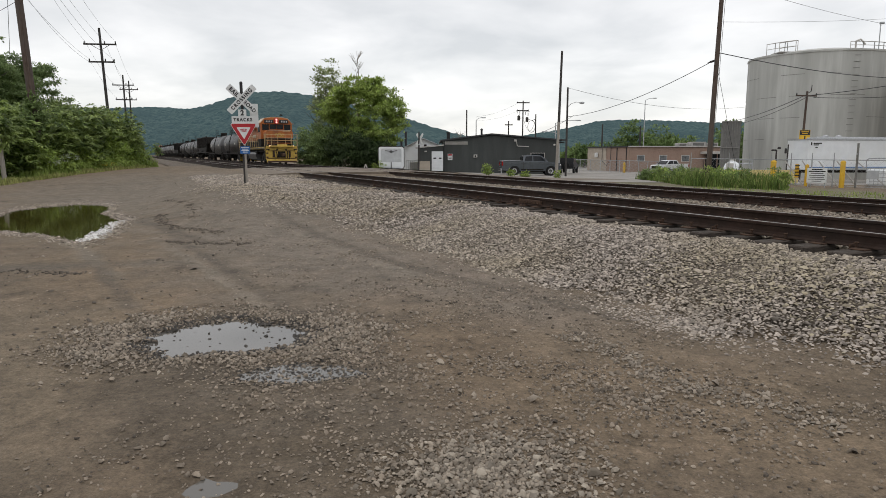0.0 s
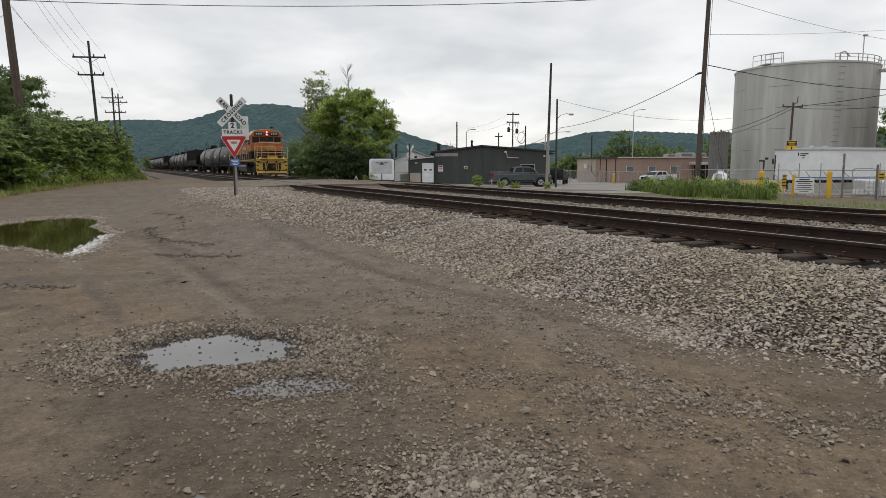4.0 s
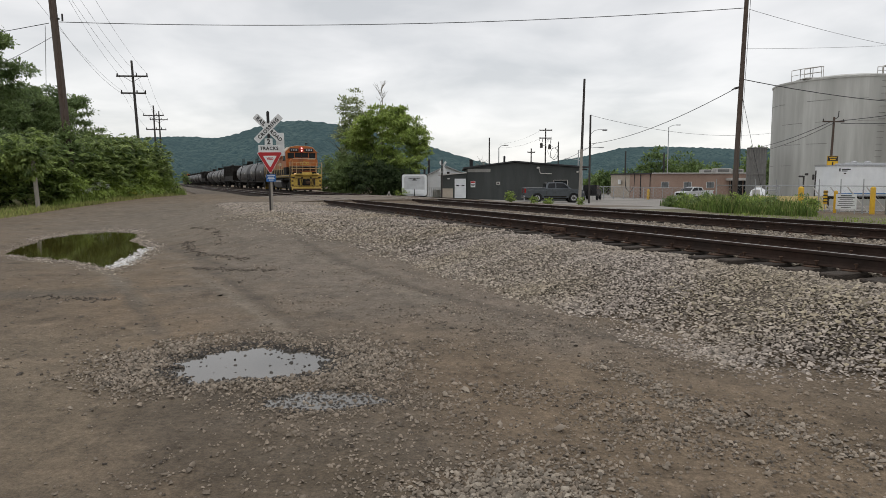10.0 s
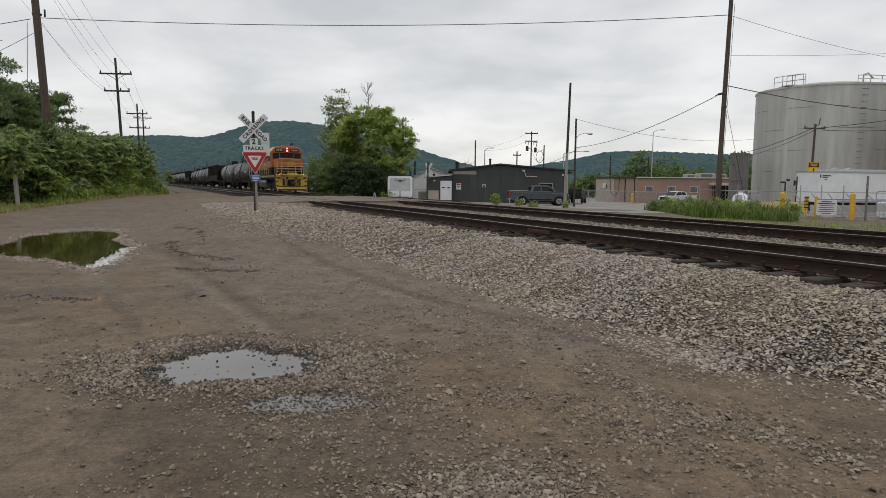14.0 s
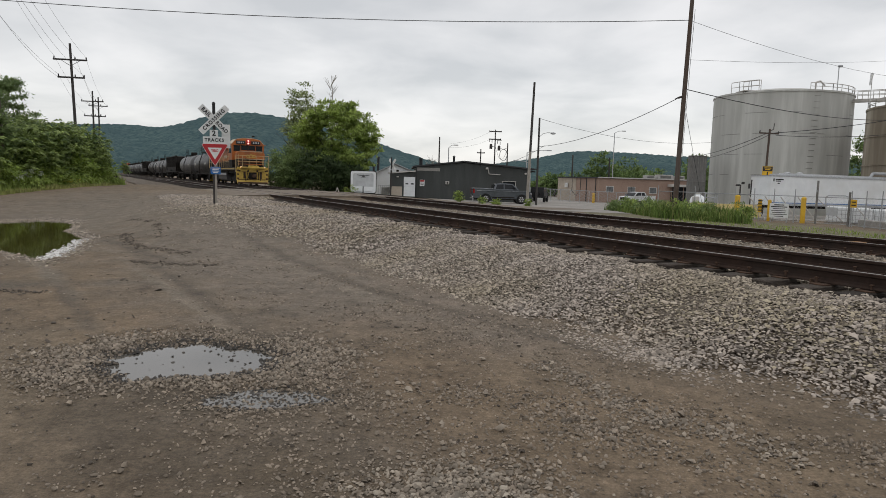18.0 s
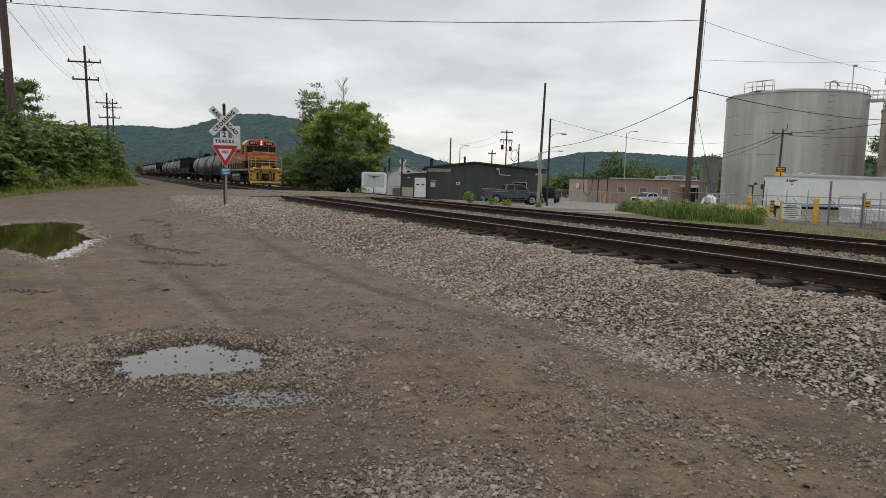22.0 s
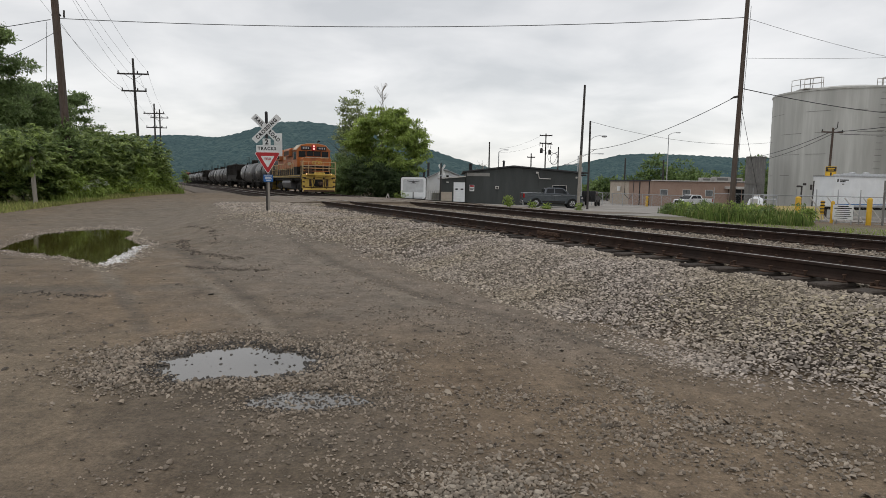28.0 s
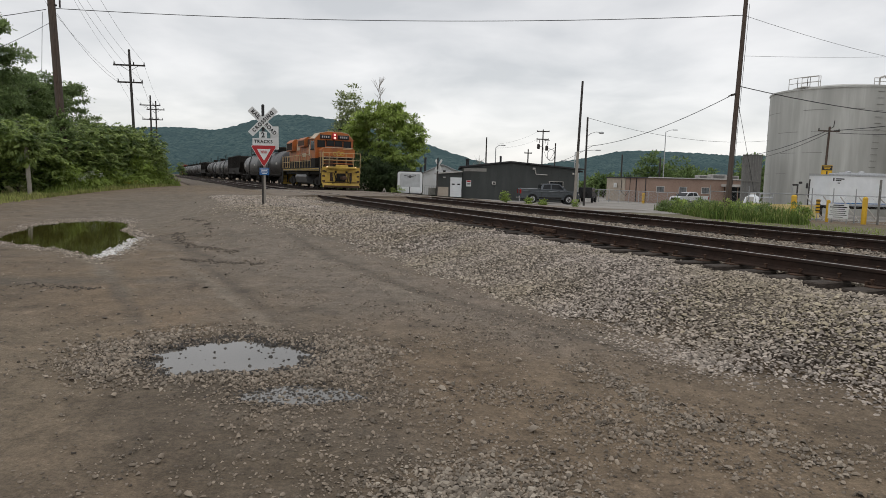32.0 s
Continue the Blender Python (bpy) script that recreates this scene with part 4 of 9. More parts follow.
# streaks of dark mud clods and small stones thrown up by wheels
for k, (x0, y0, x1, y1, bend, n, size) in enumerate([(-6.93, 17.2, -4.1, 13.4, 0.5, 420, 0.021), (-4.9, 12.3, -3.2, 12.0, 0.1, 330, 0.019), (1.2, 6.1, 2.4, 3.6, 0.1, 110, 0.012),
                                                     (-1.0, 8.6, 0.9, 6.6, 0.2, 120, 0.013), (-5.9, 9.2, -4.6, 8.9, 0.1, 130, 0.016), (-8.4, 21.0, -5.6, 15.6, -0.4, 190, 0.02)]):
    f = rng.uniform(0, 1, n)
    f = np.clip(f + 0.04 * np.sin(f * 31), 0, 1)
    side = rng.normal(0, 0.05 + 3.5 * size, n) * rng.uniform(0.2, 1.3, n) + bend * np.sin(f * math.pi)
    ln = math.hypot(x1 - x0, y1 - y0)
    px, py = x0 + (x1 - x0) * f + side * (y1 - y0) / ln, y0 + (y1 - y0) * f - side * (x1 - x0) / ln
    stones("mud_clods", np.stack([px, py, ground_height(px, py)], -1), size, "mud", "dark mud clods along a wheel rut", 40 + k, sink=0.35)


# flat clods and dark stones left lying over the middle of the lot
n = 2600
d_ = 6.5 + 24 * rng.uniform(0, 1, n) ** 1.3
a_ = rng.uniform(-0.72, 0.45, n)
x_, y_ = d_ * np.sin(a_), d_ * np.cos(a_)
s_, w_ = sw(x_, y_)
lie = (w_ < bed_foot(s_) - 0.2) & (rng.uniform(0, 1, n) < 0.25 + 0.75 * np.clip(np.sin(x_ * 0.9 + y_ * 0.4) * np.sin(y_ * 0.7) + 0.4, 0, 1))
stones("mud_clods", np.stack([x_, y_, ground_height(x_, y_)], -1)[lie], 0.019, "mud", "flat dark clods lying over the lot", 61, 0.34, 0.35, True, 0.45)
lie = (w_ < bed_foot(s_) - 0.2) & (rng.uniform(0, 1, n) < 0.4)
stones("lot_stones", np.stack([x_ + 0.2, y_ + 0.1, ground_height(x_ + 0.2, y_ + 0.1)], -1)[lie], 0.015, "gravel", "small pale stones lying over the lot", 62, 0.5, 0.3, True, 0.4)


# ---- railway tracks ----
RAIL_PROFILE = [(-0.07, 0), (0.07, 0), (0.07, 0.012), (0.018, 0.032), (0.009, 0.06), (0.009, 0.13), (0.034, 0.142), (0.034, 0.172), (0.026, 0.18),
                (-0.026, 0.18), (-0.034, 0.172), (-0.034, 0.142), (-0.009, 0.13), (-0.009, 0.06), (-0.018, 0.032), (-0.07, 0.012)]
TIE_MESH = MB().box((0, 0, -0.09), (2.6, 0.225, 0.18), 0.015).mesh("tie", "tie")
PLATE_MESH = MB().box((0, 0, 0.008), (0.36, 0.19, 0.016), 0.004).mesh("tie_plate", "rust")
SPIKE_MESH = MB().box((0, 0, 0.025), (0.02, 0.02, 0.05)).box((0, 0, 0.052), (0.05, 0.034, 0.016), 0.004).mesh("spike", "rust")
ANCHOR_MESH = MB().box((0, 0, 0.0), (0.17, 0.025, 0.05), 0.008).box((0.085, 0, 0.02), (0.03, 0.03, 0.05), 0.006).mesh("rail_anchor", "rust")


def railway(w, label, detail_to, seed):
    base = thing("railway_track", at_track(0, w, TIE_TOP), label, "railway track", "railway tracks", "structure")
    g = random.Random(seed)
    for side in (-1, 1):
        x = side * 0.7525
        mb = MB().extrude([(x + a, b + 0.016) for a, b in RAIL_PROFILE], 'Y', -60, 420)
        rail = part("rail", mb, "rail", base, "brown rusted steel rail")
        part("rail_head", MB().box((x, 180, 0.1965), (0.046, 480, 0.0025)), "railhead", rail, "bright worn running surface")
    s = -3.0
    count = 0
    while s < 33.0:
        tie = part("tie", TIE_MESH, "tie", base, at=pose(g.uniform(-0.04, 0.04), s, g.uniform(-0.008, 0.004), 0, 0, g.uniform(-1.2, 1.2)))
        if s < detail_to:
            for side in (-1, 1):
                part("tie_plate", PLATE_MESH, "rust", tie, at=pose(side * 0.7525, 0, 0.0))
                for dx in (-0.095, 0.095):
                    part("spike", SPIKE_MESH, "rust", tie, at=pose(side * 0.7525 + dx, g.choice((-0.05, 0.05)), 0.016 + g.uniform(0, 0.025), 0, 0, 180 if dx < 0 else 0))
                if count % 2:
                    part("rail_anchor", ANCHOR_MESH, "rust", tie, at=pose(side * 0.7525, 0.14, 0.03))
        s += 0.53 + g.uniform(-0.03, 0.03)
        count += 1
    mb = MB()
    s = CROSS1 + 0.5
    while s < 260:
        mb.box((0, s, -0.09), (2.6, 0.225, 0.18))
        s += 0.53
    tagged(part("far_ties", mb, "tie", base, "dark timber ties far along the track"), kind="stuff")
    return base


near_track = railway(W1, "railway track of brown rails on dark timber ties", 22, 3)
# joint bars where two rails meet
for s in (12.2,):
    bar = MB().box((-0.7525 - 0.028, s, 0.095), (0.03, 0.9, 0.09), 0.01)
    for k in range(6):
        bar.cyl((-0.7525 - 0.06, s - 0.36 + k * 0.144, 0.095), (-0.7525 - 0.02, s - 0.36 + k * 0.144, 0.095), 0.016, n=6)
    part("joint_bar", bar, "rust", near_track, "bolted rail joint bar")
far_track = railway(W2, "second railway track of dark rusted rails", 12, 4)

part("loose_plank", MB().box((0.95, 8.2, 0.06), (0.9, 0.24, 0.1), 0.01), "plank", far_track, "pale orange loose timber block")
# the road crossing: asphalt flush with the rails, with a gap beside each rail head
crossing = thing("level_crossing", at_track((CROSS0 + CROSS1) / 2, (W1 + W2) / 2, RAIL_TOP), "patched asphalt road crossing over two tracks", "crossing", kind="structure")
half = (CROSS1 - CROSS0) / 2
mid_w = (W1 + W2) / 2
for a, b in ((W1 - 3.6, W1 - 0.80), (W1 - 0.66, W1 + 0.66), (W1 + 0.80, W2 - 0.80), (W2 - 0.66, W2 + 0.66), (W2 + 0.80, W2 + 3.6)):
    lo, hi = a - mid_w, b - mid_w
    za = -0.11 if a < W1 - 3 else 0.0
    zb = -0.11 if b > W2 + 3 else 0.0
    ol = [(lo, za - 0.2), (hi, zb - 0.2), (hi, zb - 0.012), (lo, za - 0.012)]
    part("asphalt_strip", MB().extrude(ol, 'Y', -half, half), "panel", crossing)


# ---- distance: wooded hills round the valley ----
def hill(name, bearings, dist, thick, label, seed):
    """A ridge: (bearing from north of the eye in degrees, elevation in degrees) at a distance, falling to the valley on the near side."""
    b = np.radians([p[0] for p in bearings])
    e = np.radians([p[1] for p in bearings])
    bb = np.arange(b[0], b[-1], 7.0 / dist)
    top = 1.6 + dist * np.tan(np.interp(bb, b, e))
    g = np.random.default_rng(seed)
    rows = 26
    V = []
    for k in range(rows):
        f = k / (rows - 1)
        d = dist - thick * (1 - f)
        rise = (f ** 0.8)
        z = -3 + (top * d / dist + 3) * rise
        crowns = g.uniform(-1, 1, len(bb)) * 4.5 + np.sin(bb * dist / 37 + k * 1.7) * 2.5 + np.sin(bb * dist / 90 + k * 0.8) * 5
        z = z + crowns * (0.35 + 0.65 * (1 - f)) * min(1, f * 4)
        dd = d + g.uniform(-1, 1, len(bb)) * 4
        V.append(np.stack([dd * np.sin(bb), dd * np.cos(bb), z], -1))
    V = np.array(V)
    n = len(bb)
    idx = np.arange(rows * n).reshape(rows, n)
    F = np.stack([idx[:-1, :-1], idx[:-1, 1:], idx[1:, 1:], idx[1:, :-1]], -1).reshape(-1, 4)
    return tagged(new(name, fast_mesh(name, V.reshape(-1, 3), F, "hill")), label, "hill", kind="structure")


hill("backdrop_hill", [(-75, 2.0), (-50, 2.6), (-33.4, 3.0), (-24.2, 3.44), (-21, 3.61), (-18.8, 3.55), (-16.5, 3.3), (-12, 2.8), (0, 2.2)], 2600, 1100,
     "far wooded ridge with distance haze in its colour", 1)
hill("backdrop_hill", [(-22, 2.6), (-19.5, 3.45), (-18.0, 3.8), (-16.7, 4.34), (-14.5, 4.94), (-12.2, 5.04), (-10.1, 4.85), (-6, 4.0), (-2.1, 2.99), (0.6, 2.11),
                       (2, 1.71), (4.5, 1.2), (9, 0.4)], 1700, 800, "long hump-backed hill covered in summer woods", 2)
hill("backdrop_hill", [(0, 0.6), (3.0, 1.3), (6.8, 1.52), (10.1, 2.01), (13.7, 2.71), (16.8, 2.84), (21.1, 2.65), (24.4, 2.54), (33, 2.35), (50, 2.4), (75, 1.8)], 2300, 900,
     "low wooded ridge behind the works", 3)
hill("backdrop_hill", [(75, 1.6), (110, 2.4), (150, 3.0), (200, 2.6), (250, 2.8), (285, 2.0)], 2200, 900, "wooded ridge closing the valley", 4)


# ---- foliage ----
def leaves(pts, out, size, seed, droop=0.35, slim=0.5):
    """Leaf blades, each of two triangles folded along the midrib: vertices and faces."""
    g = np.random.default_rng(seed)
    n = len(pts)
    t = out * 0.8 + g.normal(0, 0.6, (n, 3))
    t[:, 2] -= droop
    t /= np.linalg.norm(t, axis=1)[:, None] + 1e-9
    side = np.cross(t, np.array([0, 0, 1.0]) + out * 0.35 + g.normal(0, 0.33, (n, 3)))
    side /= np.linalg.norm(side, axis=1)[:, None] + 1e-9
    nor = np.cross(t, side)
    L = (size * np.clip(g.lognormal(0, 0.3, n), 0.5, 1.9))[:, None]
    mid = pts + t * L * 0.45 + nor * L * 0.06
    v = np.stack([pts, mid + side * L * slim * 0.5 + nor * L * 0.08, pts + t * L, mid - side * L * slim * 0.5 + nor * L * 0.08], 1)
    base = (np.arange(n) * 4)[:, None]
    f = np.concatenate([base + np.array([[0, 1, 2]]), base + np.array([[0, 2, 3]])])
    return v.reshape(-1, 3), f


def crown_points(blobs, clumps, per, spread, seed, low=-0.55):
    """Leaf places in clumps on the outside of a few uneven blobs (x, y, z, rx, ry, rz)."""
    g = np.random.default_rng(seed)
    P, O = [], []
    vol = np.array([b[3] * b[4] + b[5] * b[3] for b in blobs])
    for b, k in zip(blobs, np.maximum(2, (clumps * vol / vol.sum()).astype(int))):
        d = g.normal(0, 1, (k, 3))
        d /= np.linalg.norm(d, axis=1)[:, None]
        d = d[d[:, 2] > low]
        r = g.uniform(0.62, 1.06, len(d))
        c = np.array(b[:3]) + d * np.array(b[3:]) * r[:, None]
        m = (per * g.uniform(0.5, 1.5, len(d))).astype(int)
        c, dd = np.repeat(c, m, 0), np.repeat(d, m, 0)
        P.append(c + g.normal(0, spread, c.shape) * (1, 1, 0.36))
        O.append(dd)
    return np.concatenate(P), np.concatenate(O)


def lumpy(seed, c, radii, n, lo, hi):
    """Uneven leafy lumps round the outside of a crown."""
    g = random.Random(seed)
    out = []
    for k in range(n):
        a, u = g.uniform(0, 6.283), g.uniform(-0.75, 1.0)
        e = math.sqrt(1 - u * u)
        r = g.uniform(lo, hi)
        out.append((c[0] + radii[0] * e * math.cos(a), c[1] + radii[1] * e * math.sin(a), c[2] + radii[2] * u, r, g.uniform(lo, hi), r * g.uniform(0.55, 0.8)))
    return out


def limbs(mb, base, height, r, seed, n=7, spread=0.45, start=0.25):
    g = random.Random(seed)
    x, y, z = base
    pts = [Vector((x + g.uniform(-0.1, 0.1) * k, y + g.uniform(-0.1, 0.1) * k, z - 0.15 + height * k / 5)) for k in range(6)]
    for k in range(5):
        mb.cyl(pts[k], pts[k + 1], r * (1 - k * 0.18), r * (1 - (k + 1) * 0.18), n=8)
    for i in range(n):
        f = start + (1 - start) * g.random() * 0.85
        p = pts[int(f * 5)].lerp(pts[min(5, int(f * 5) + 1)], f * 5 % 1)
        a = g.uniform(0, 6.28)
        reach = height * spread * (1.1 - f)
        q = p + Vector((math.cos(a) * reach * 0.6, math.sin(a) * reach * 0.6, reach * 0.55))
        e = q + Vector((math.cos(a + 0.4) * reach * 0.45, math.sin(a + 0.4) * reach * 0.45, reach * 0.35))
        mb.cyl(p, q, r * 0.38 * (1.1 - f), r * 0.22 * (1.1 - f), n=6).cyl(q, e, r * 0.22 * (1.1 - f), r * 0.06, n=5)
    return mb


def tree(name, x, y, height, blobs, clumps, per, spread, leaf, mat, label, seed, r=0.2, group="", category="tree", low=-0.55, droop=0.35, slim=0.5):
    """A trunk with limbs and a crown of folded leaves; blobs relative to the foot."""
    z = float(ground_height(x, y))
    ob = thing(name, pose(x, y, z), label, category, group)
    part("trunk", limbs(MB(), (0, 0, 0), height * 0.8, r, seed), "bark", ob, smooth=True)
    P, O = crown_points(blobs, clumps, per, spread, seed, low)
    keep = P[:, 2] > 0.05
    v, f = leaves(P[keep], O[keep], leaf, seed + 5, droop, slim)
    part("crown", fast_mesh("crown", v, f, mat), mat, ob)
    return ob


def sumac_crown(blobs, tips, reach, seed, low=-0.9, floor=0.25):
    """Rosettes of long drooping fronds at the shoot tips on the outside of the blobs: vertices and faces."""
    g = np.random.default_rng(seed)
    C, _ = crown_points(blobs, tips, 1.4, 0.12, seed, low)
    C = C[C[:, 2] > floor]
    k = 11
    c = np.repeat(C, k, 0)
    n = len(c)
    a = np.tile(np.arange(k) * 6.283 / k, len(C)) + np.repeat(g.uniform(0, 6.28, len(C)), k) + g.normal(0, 0.2, n)
    up = g.uniform(-0.1, 0.75, n)
    h = np.stack([np.cos(a), np.sin(a), up], -1)
    L = (np.repeat(reach * np.clip(g.lognormal(0, 0.28, len(C)), 0.55, 1.7), k) * g.uniform(0.7, 1.15, n))[:, None]
    flat = np.stack([-np.sin(a), np.cos(a), g.normal(0, 0.25, n)], -1)
    wide = L * 0.17
    p1 = c + h * L * 0.5
    p2 = c + h * L * 0.86 - np.array([0, 0, 1.0]) * L * g.uniform(0.12, 0.6, n)[:, None]
    dip = np.array([0, 0, 1.0]) * wide * 0.5
    v = np.stack([c, p1 + flat * wide - dip, p1, p1 - flat * wide - dip, p2], 1)
    base = (np.arange(n) * 5)[:, None]
    f = np.concatenate([base + np.array([t]) for t in ([0, 1, 2], [0, 2, 3], [2, 1, 4], [2, 4, 3])])
    return v.reshape(-1, 3), f


def shrub(x, y, h, r, seed, mat="leaf_bush", clumps=110, per=26, leaf=0.30, label="dense green sumac bush at the edge of the lot", spread=0.26, floor=0.25):
    g = random.Random(seed)
    blobs = [(0, 0, h * 0.45, r, r, h * 0.5)]
    for k in range(4):
        a = g.uniform(0, 6.28)
        blobs.append((math.cos(a) * r * 0.55, math.sin(a) * r * 0.55, h * g.uniform(0.3, 0.68), r * 0.6, r * 0.6, h * g.uniform(0.26, 0.36)))
    if mat == "leaf_bush" and h > 3:
        ob = thing("bush", pose(x, y, float(ground_height(x, y))), label, "bush", "bushes along the lot")
        part("trunk", limbs(MB(), (0, 0, 0), h * 0.6, 0.07, seed), "bark", ob, smooth=True)
        v, f = sumac_crown(blobs, clumps * 5, 0.34, seed, floor=floor)
        part("crown", fast_mesh("crown", v, f, mat), mat, ob)
        return ob
    return tree("bush", x, y, h * 0.7, blobs, clumps, per, spread, leaf, mat, label, seed, r=0.07, group="bushes along the lot", category="bush", low=-0.9, droop=0.5, slim=0.34)


# the hedge of bushes along the lot's edge
for k, (x, y, h, r) in enumerate([(-25.4, 33.4, 4.1, 2.2), (-22.9, 35.4, 4.4, 2.2), (-23.3, 39.0, 4.7, 2.4), (-22.6, 42.0, 4.8, 2.3), (-23.2, 45.2, 4.9, 2.4),
                                  (-22.8, 48.3, 4.8, 2.3), (-24.2, 50.8, 4.7, 2.1), (-25.6, 55.0, 3.9, 1.9), (-26.3, 37.0, 5.0, 2.6), (-26.5, 42.5, 5.4, 2.7),
                                  (-26.8, 48.0, 5.6, 2.8), (-27.2, 59.0, 3.4, 1.6), (-27.5, 30.6, 4.3, 2.4)]):
    shrub(x, y, h * 0.93, r, 30 + k, clumps=150 if k < 8 else 110, per=72, leaf=0.27, spread=0.42, floor=1.9 if k in (0, 12) else 0.25)
for k, (x, y, h, r) in enumerate([(-21.5, 37.0, 1.9, 1.0), (-21.2, 41.0, 1.7, 1.0), (-21.3, 45.0, 2.0, 1.1), (-21.6, 49.0, 1.8, 1.0), (-23.4, 52.5, 2.0, 1.0), (-21.4, 39.0, 1.3, 1.0), (-21.3, 43.0, 1.2, 1.0), (-21.7, 47.0, 1.4, 1.0), (-22.6, 51.0, 1.3, 0.9)]):
    shrub(x, y, h, r, 60 + k, "weed", clumps=70, per=30, leaf=0.2, label="low leafy brush in front of taller bushes")
# added dark bushes stand in for the shaded hollow below the vines
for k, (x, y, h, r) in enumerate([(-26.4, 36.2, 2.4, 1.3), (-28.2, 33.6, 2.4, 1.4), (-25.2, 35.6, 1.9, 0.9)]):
    shrub(x, y, h, r, 70 + k, "leaf_shaded", clumps=110, per=30, leaf=0.22, label="added dark bush standing in for shade under overhanging vines")
# taller trees behind the hedge
for k, (x, y, h, r, m) in enumerate([(-32.2, 46.5, 13.2, 2.2, "leaf_hazel"), (-35.6, 53.0, 9.6, 3.0, "leaf_hazel"), (-33.3, 54.5, 9.5, 2.4, "leaf_hazel"), (-32.7, 57.5, 8.9, 2.1, "leaf_hazel"), (-33.6, 51.3, 9.3, 2.6, "leaf_hazel"),
                                     (-32.0, 42.5, 7.6, 2.4, "leaf_hazel"), (-37.5, 49.0, 9.6, 3.0, "leaf_hazel"), (-32.4, 39.0, 7.4, 2.6, "leaf_hazel")]):
    blobs = lumpy(90 + k, (0, 0, h * 0.56), (r * 0.9, r * 0.9, h * 0.37), 30, 0.5, 0.95) + [(0, 0, h * 0.5, r * 0.75, r * 0.75, h * 0.34)]
    tree("tree", x, y, h, blobs, 430, 54, 0.25, 0.2, m, "leafy roadside tree behind the bushes", 80 + k, group="trees behind the bushes", low=-0.8)
# the trees beside the railway
tree("tree", -7.6, 73.0, 10.5, lumpy(21, (0.3, 0, 5.4), (3.3, 3.0, 3.6), 50, 0.8, 1.55), 760, 60, 0.24, 0.26, "leaf_tree", "broad bright green maple beside the railway", 101, r=0.3, group="trees beside the railway", low=-0.8)
tree("tree", -11.7, 79.0, 12.4, [(0, 0, 9.8, 1.5, 1.6, 2.4), (0.8, 0, 8.0, 1.2, 1.4, 2.0), (-0.8, 0, 7.2, 1.3, 1.4, 2.4), (0.2, 0, 5.0, 1.9, 2.0, 2.8)],
     300, 30, 0.34, 0.26, "leaf_pale", "slender pale green ash tree with an open crown", 102, r=0.2, group="trees beside the railway")
# bushes 1 and 2 have the shade under the trees in their colour
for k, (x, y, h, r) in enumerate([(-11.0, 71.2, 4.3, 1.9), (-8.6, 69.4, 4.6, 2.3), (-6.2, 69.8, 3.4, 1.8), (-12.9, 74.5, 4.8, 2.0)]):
    shrub(x, y, h, r, 120 + k, "leaf_shaded" if k in (1, 2) else "leaf_dark", 300, 34, 0.25, "bush under the trees by the tracks in darkened leaf colour")
dead = thing("dead_tree", pose(-8.4, 77.0, float(ground_height(-8.4, 77.0))), "bare grey dead tree top above the maple", "tree", "trees beside the railway")
mb = MB()
limbs(mb, (0, 0, 0), 13.2, 0.17, 4, n=5, spread=0.16, start=0.6)
g = random.Random(9)
for k in range(15):
    z = g.uniform(9.0, 12.4)
    a, l = g.uniform(0, 6.28), g.uniform(0.5, 1.5)
    p = Vector((0, 0, z))
    q = p + Vector((math.cos(a) * l * 0.55, math.sin(a) * l * 0.55, l))
    mb.cyl(p, q, 0.03, 0.012, n=4)
    mb.cyl(p.lerp(q, 0.5), q + Vector((math.cos(a + 1) * 0.3, math.sin(a + 1) * 0.3, 0.1)), 0.02, 0.01, n=4)
part("trunk", mb, "pole_grey", dead, "bare pale twigs")


def blades(name, xs, ys, h, mat, label, seed, wide=0.02, kind="stuff"):
    """Standing grass: bent tapering blades."""
    g = np.random.default_rng(seed)
    n = len(xs)
    z = ground_height(xs, ys)
    hh = h * np.clip(g.lognormal(0, 0.3, n), 0.4, 1.9) * (0.75 + 0.35 * np.sin(xs * 1.7 + ys * 0.6) * np.sin(ys * 1.1 - xs * 0.4))
    a = g.uniform(0, 6.283, n)
    lean = g.uniform(0.05, 0.5, n) * hh
    b = g.uniform(0, 6.283, n)
    wx, wy = np.cos(b) * wide, np.sin(b) * wide
    p0 = np.stack([xs, ys, z - 0.02], -1)
    mid = p0 + np.stack([np.cos(a) * lean * 0.35, np.sin(a) * lean * 0.35, hh * 0.6], -1)
    tip = p0 + np.stack([np.cos(a) * lean, np.sin(a) * lean, hh], -1)
    side = np.stack([wx, wy, np.zeros(n)], -1)
    v = np.stack([p0 - side, p0 + side, mid + side * 0.8, mid - side * 0.8, tip], 1).reshape(-1, 3)
    k = (np.arange(n) * 5)[:, None]
    f = np.concatenate([k + np.array([[0, 1, 2]]), k + np.array([[0, 2, 3]]), k + np.array([[3, 2, 4]])])
    return tagged(new(name, fast_mesh(name, v, f, mat)), label, "grass", kind=kind)


def grass_field(n, corners, seed):
    """Random places inside a four-cornered field."""
    g = np.random.default_rng(seed)
    a, b = g.uniform(0, 1, n), g.uniform(0, 1, n)
    c = np.array(corners, float)
    p = (c[0][None] * ((1 - a) * (1 - b))[:, None] + c[1][None] * (a * (1 - b))[:, None] + c[2][None] * (a * b)[:, None] + c[3][None] * ((1 - a) * b)[:, None])
    return p[:, 0] + g.normal(0, 0.15, n), p[:, 1] + g.normal(0, 0.15, n)


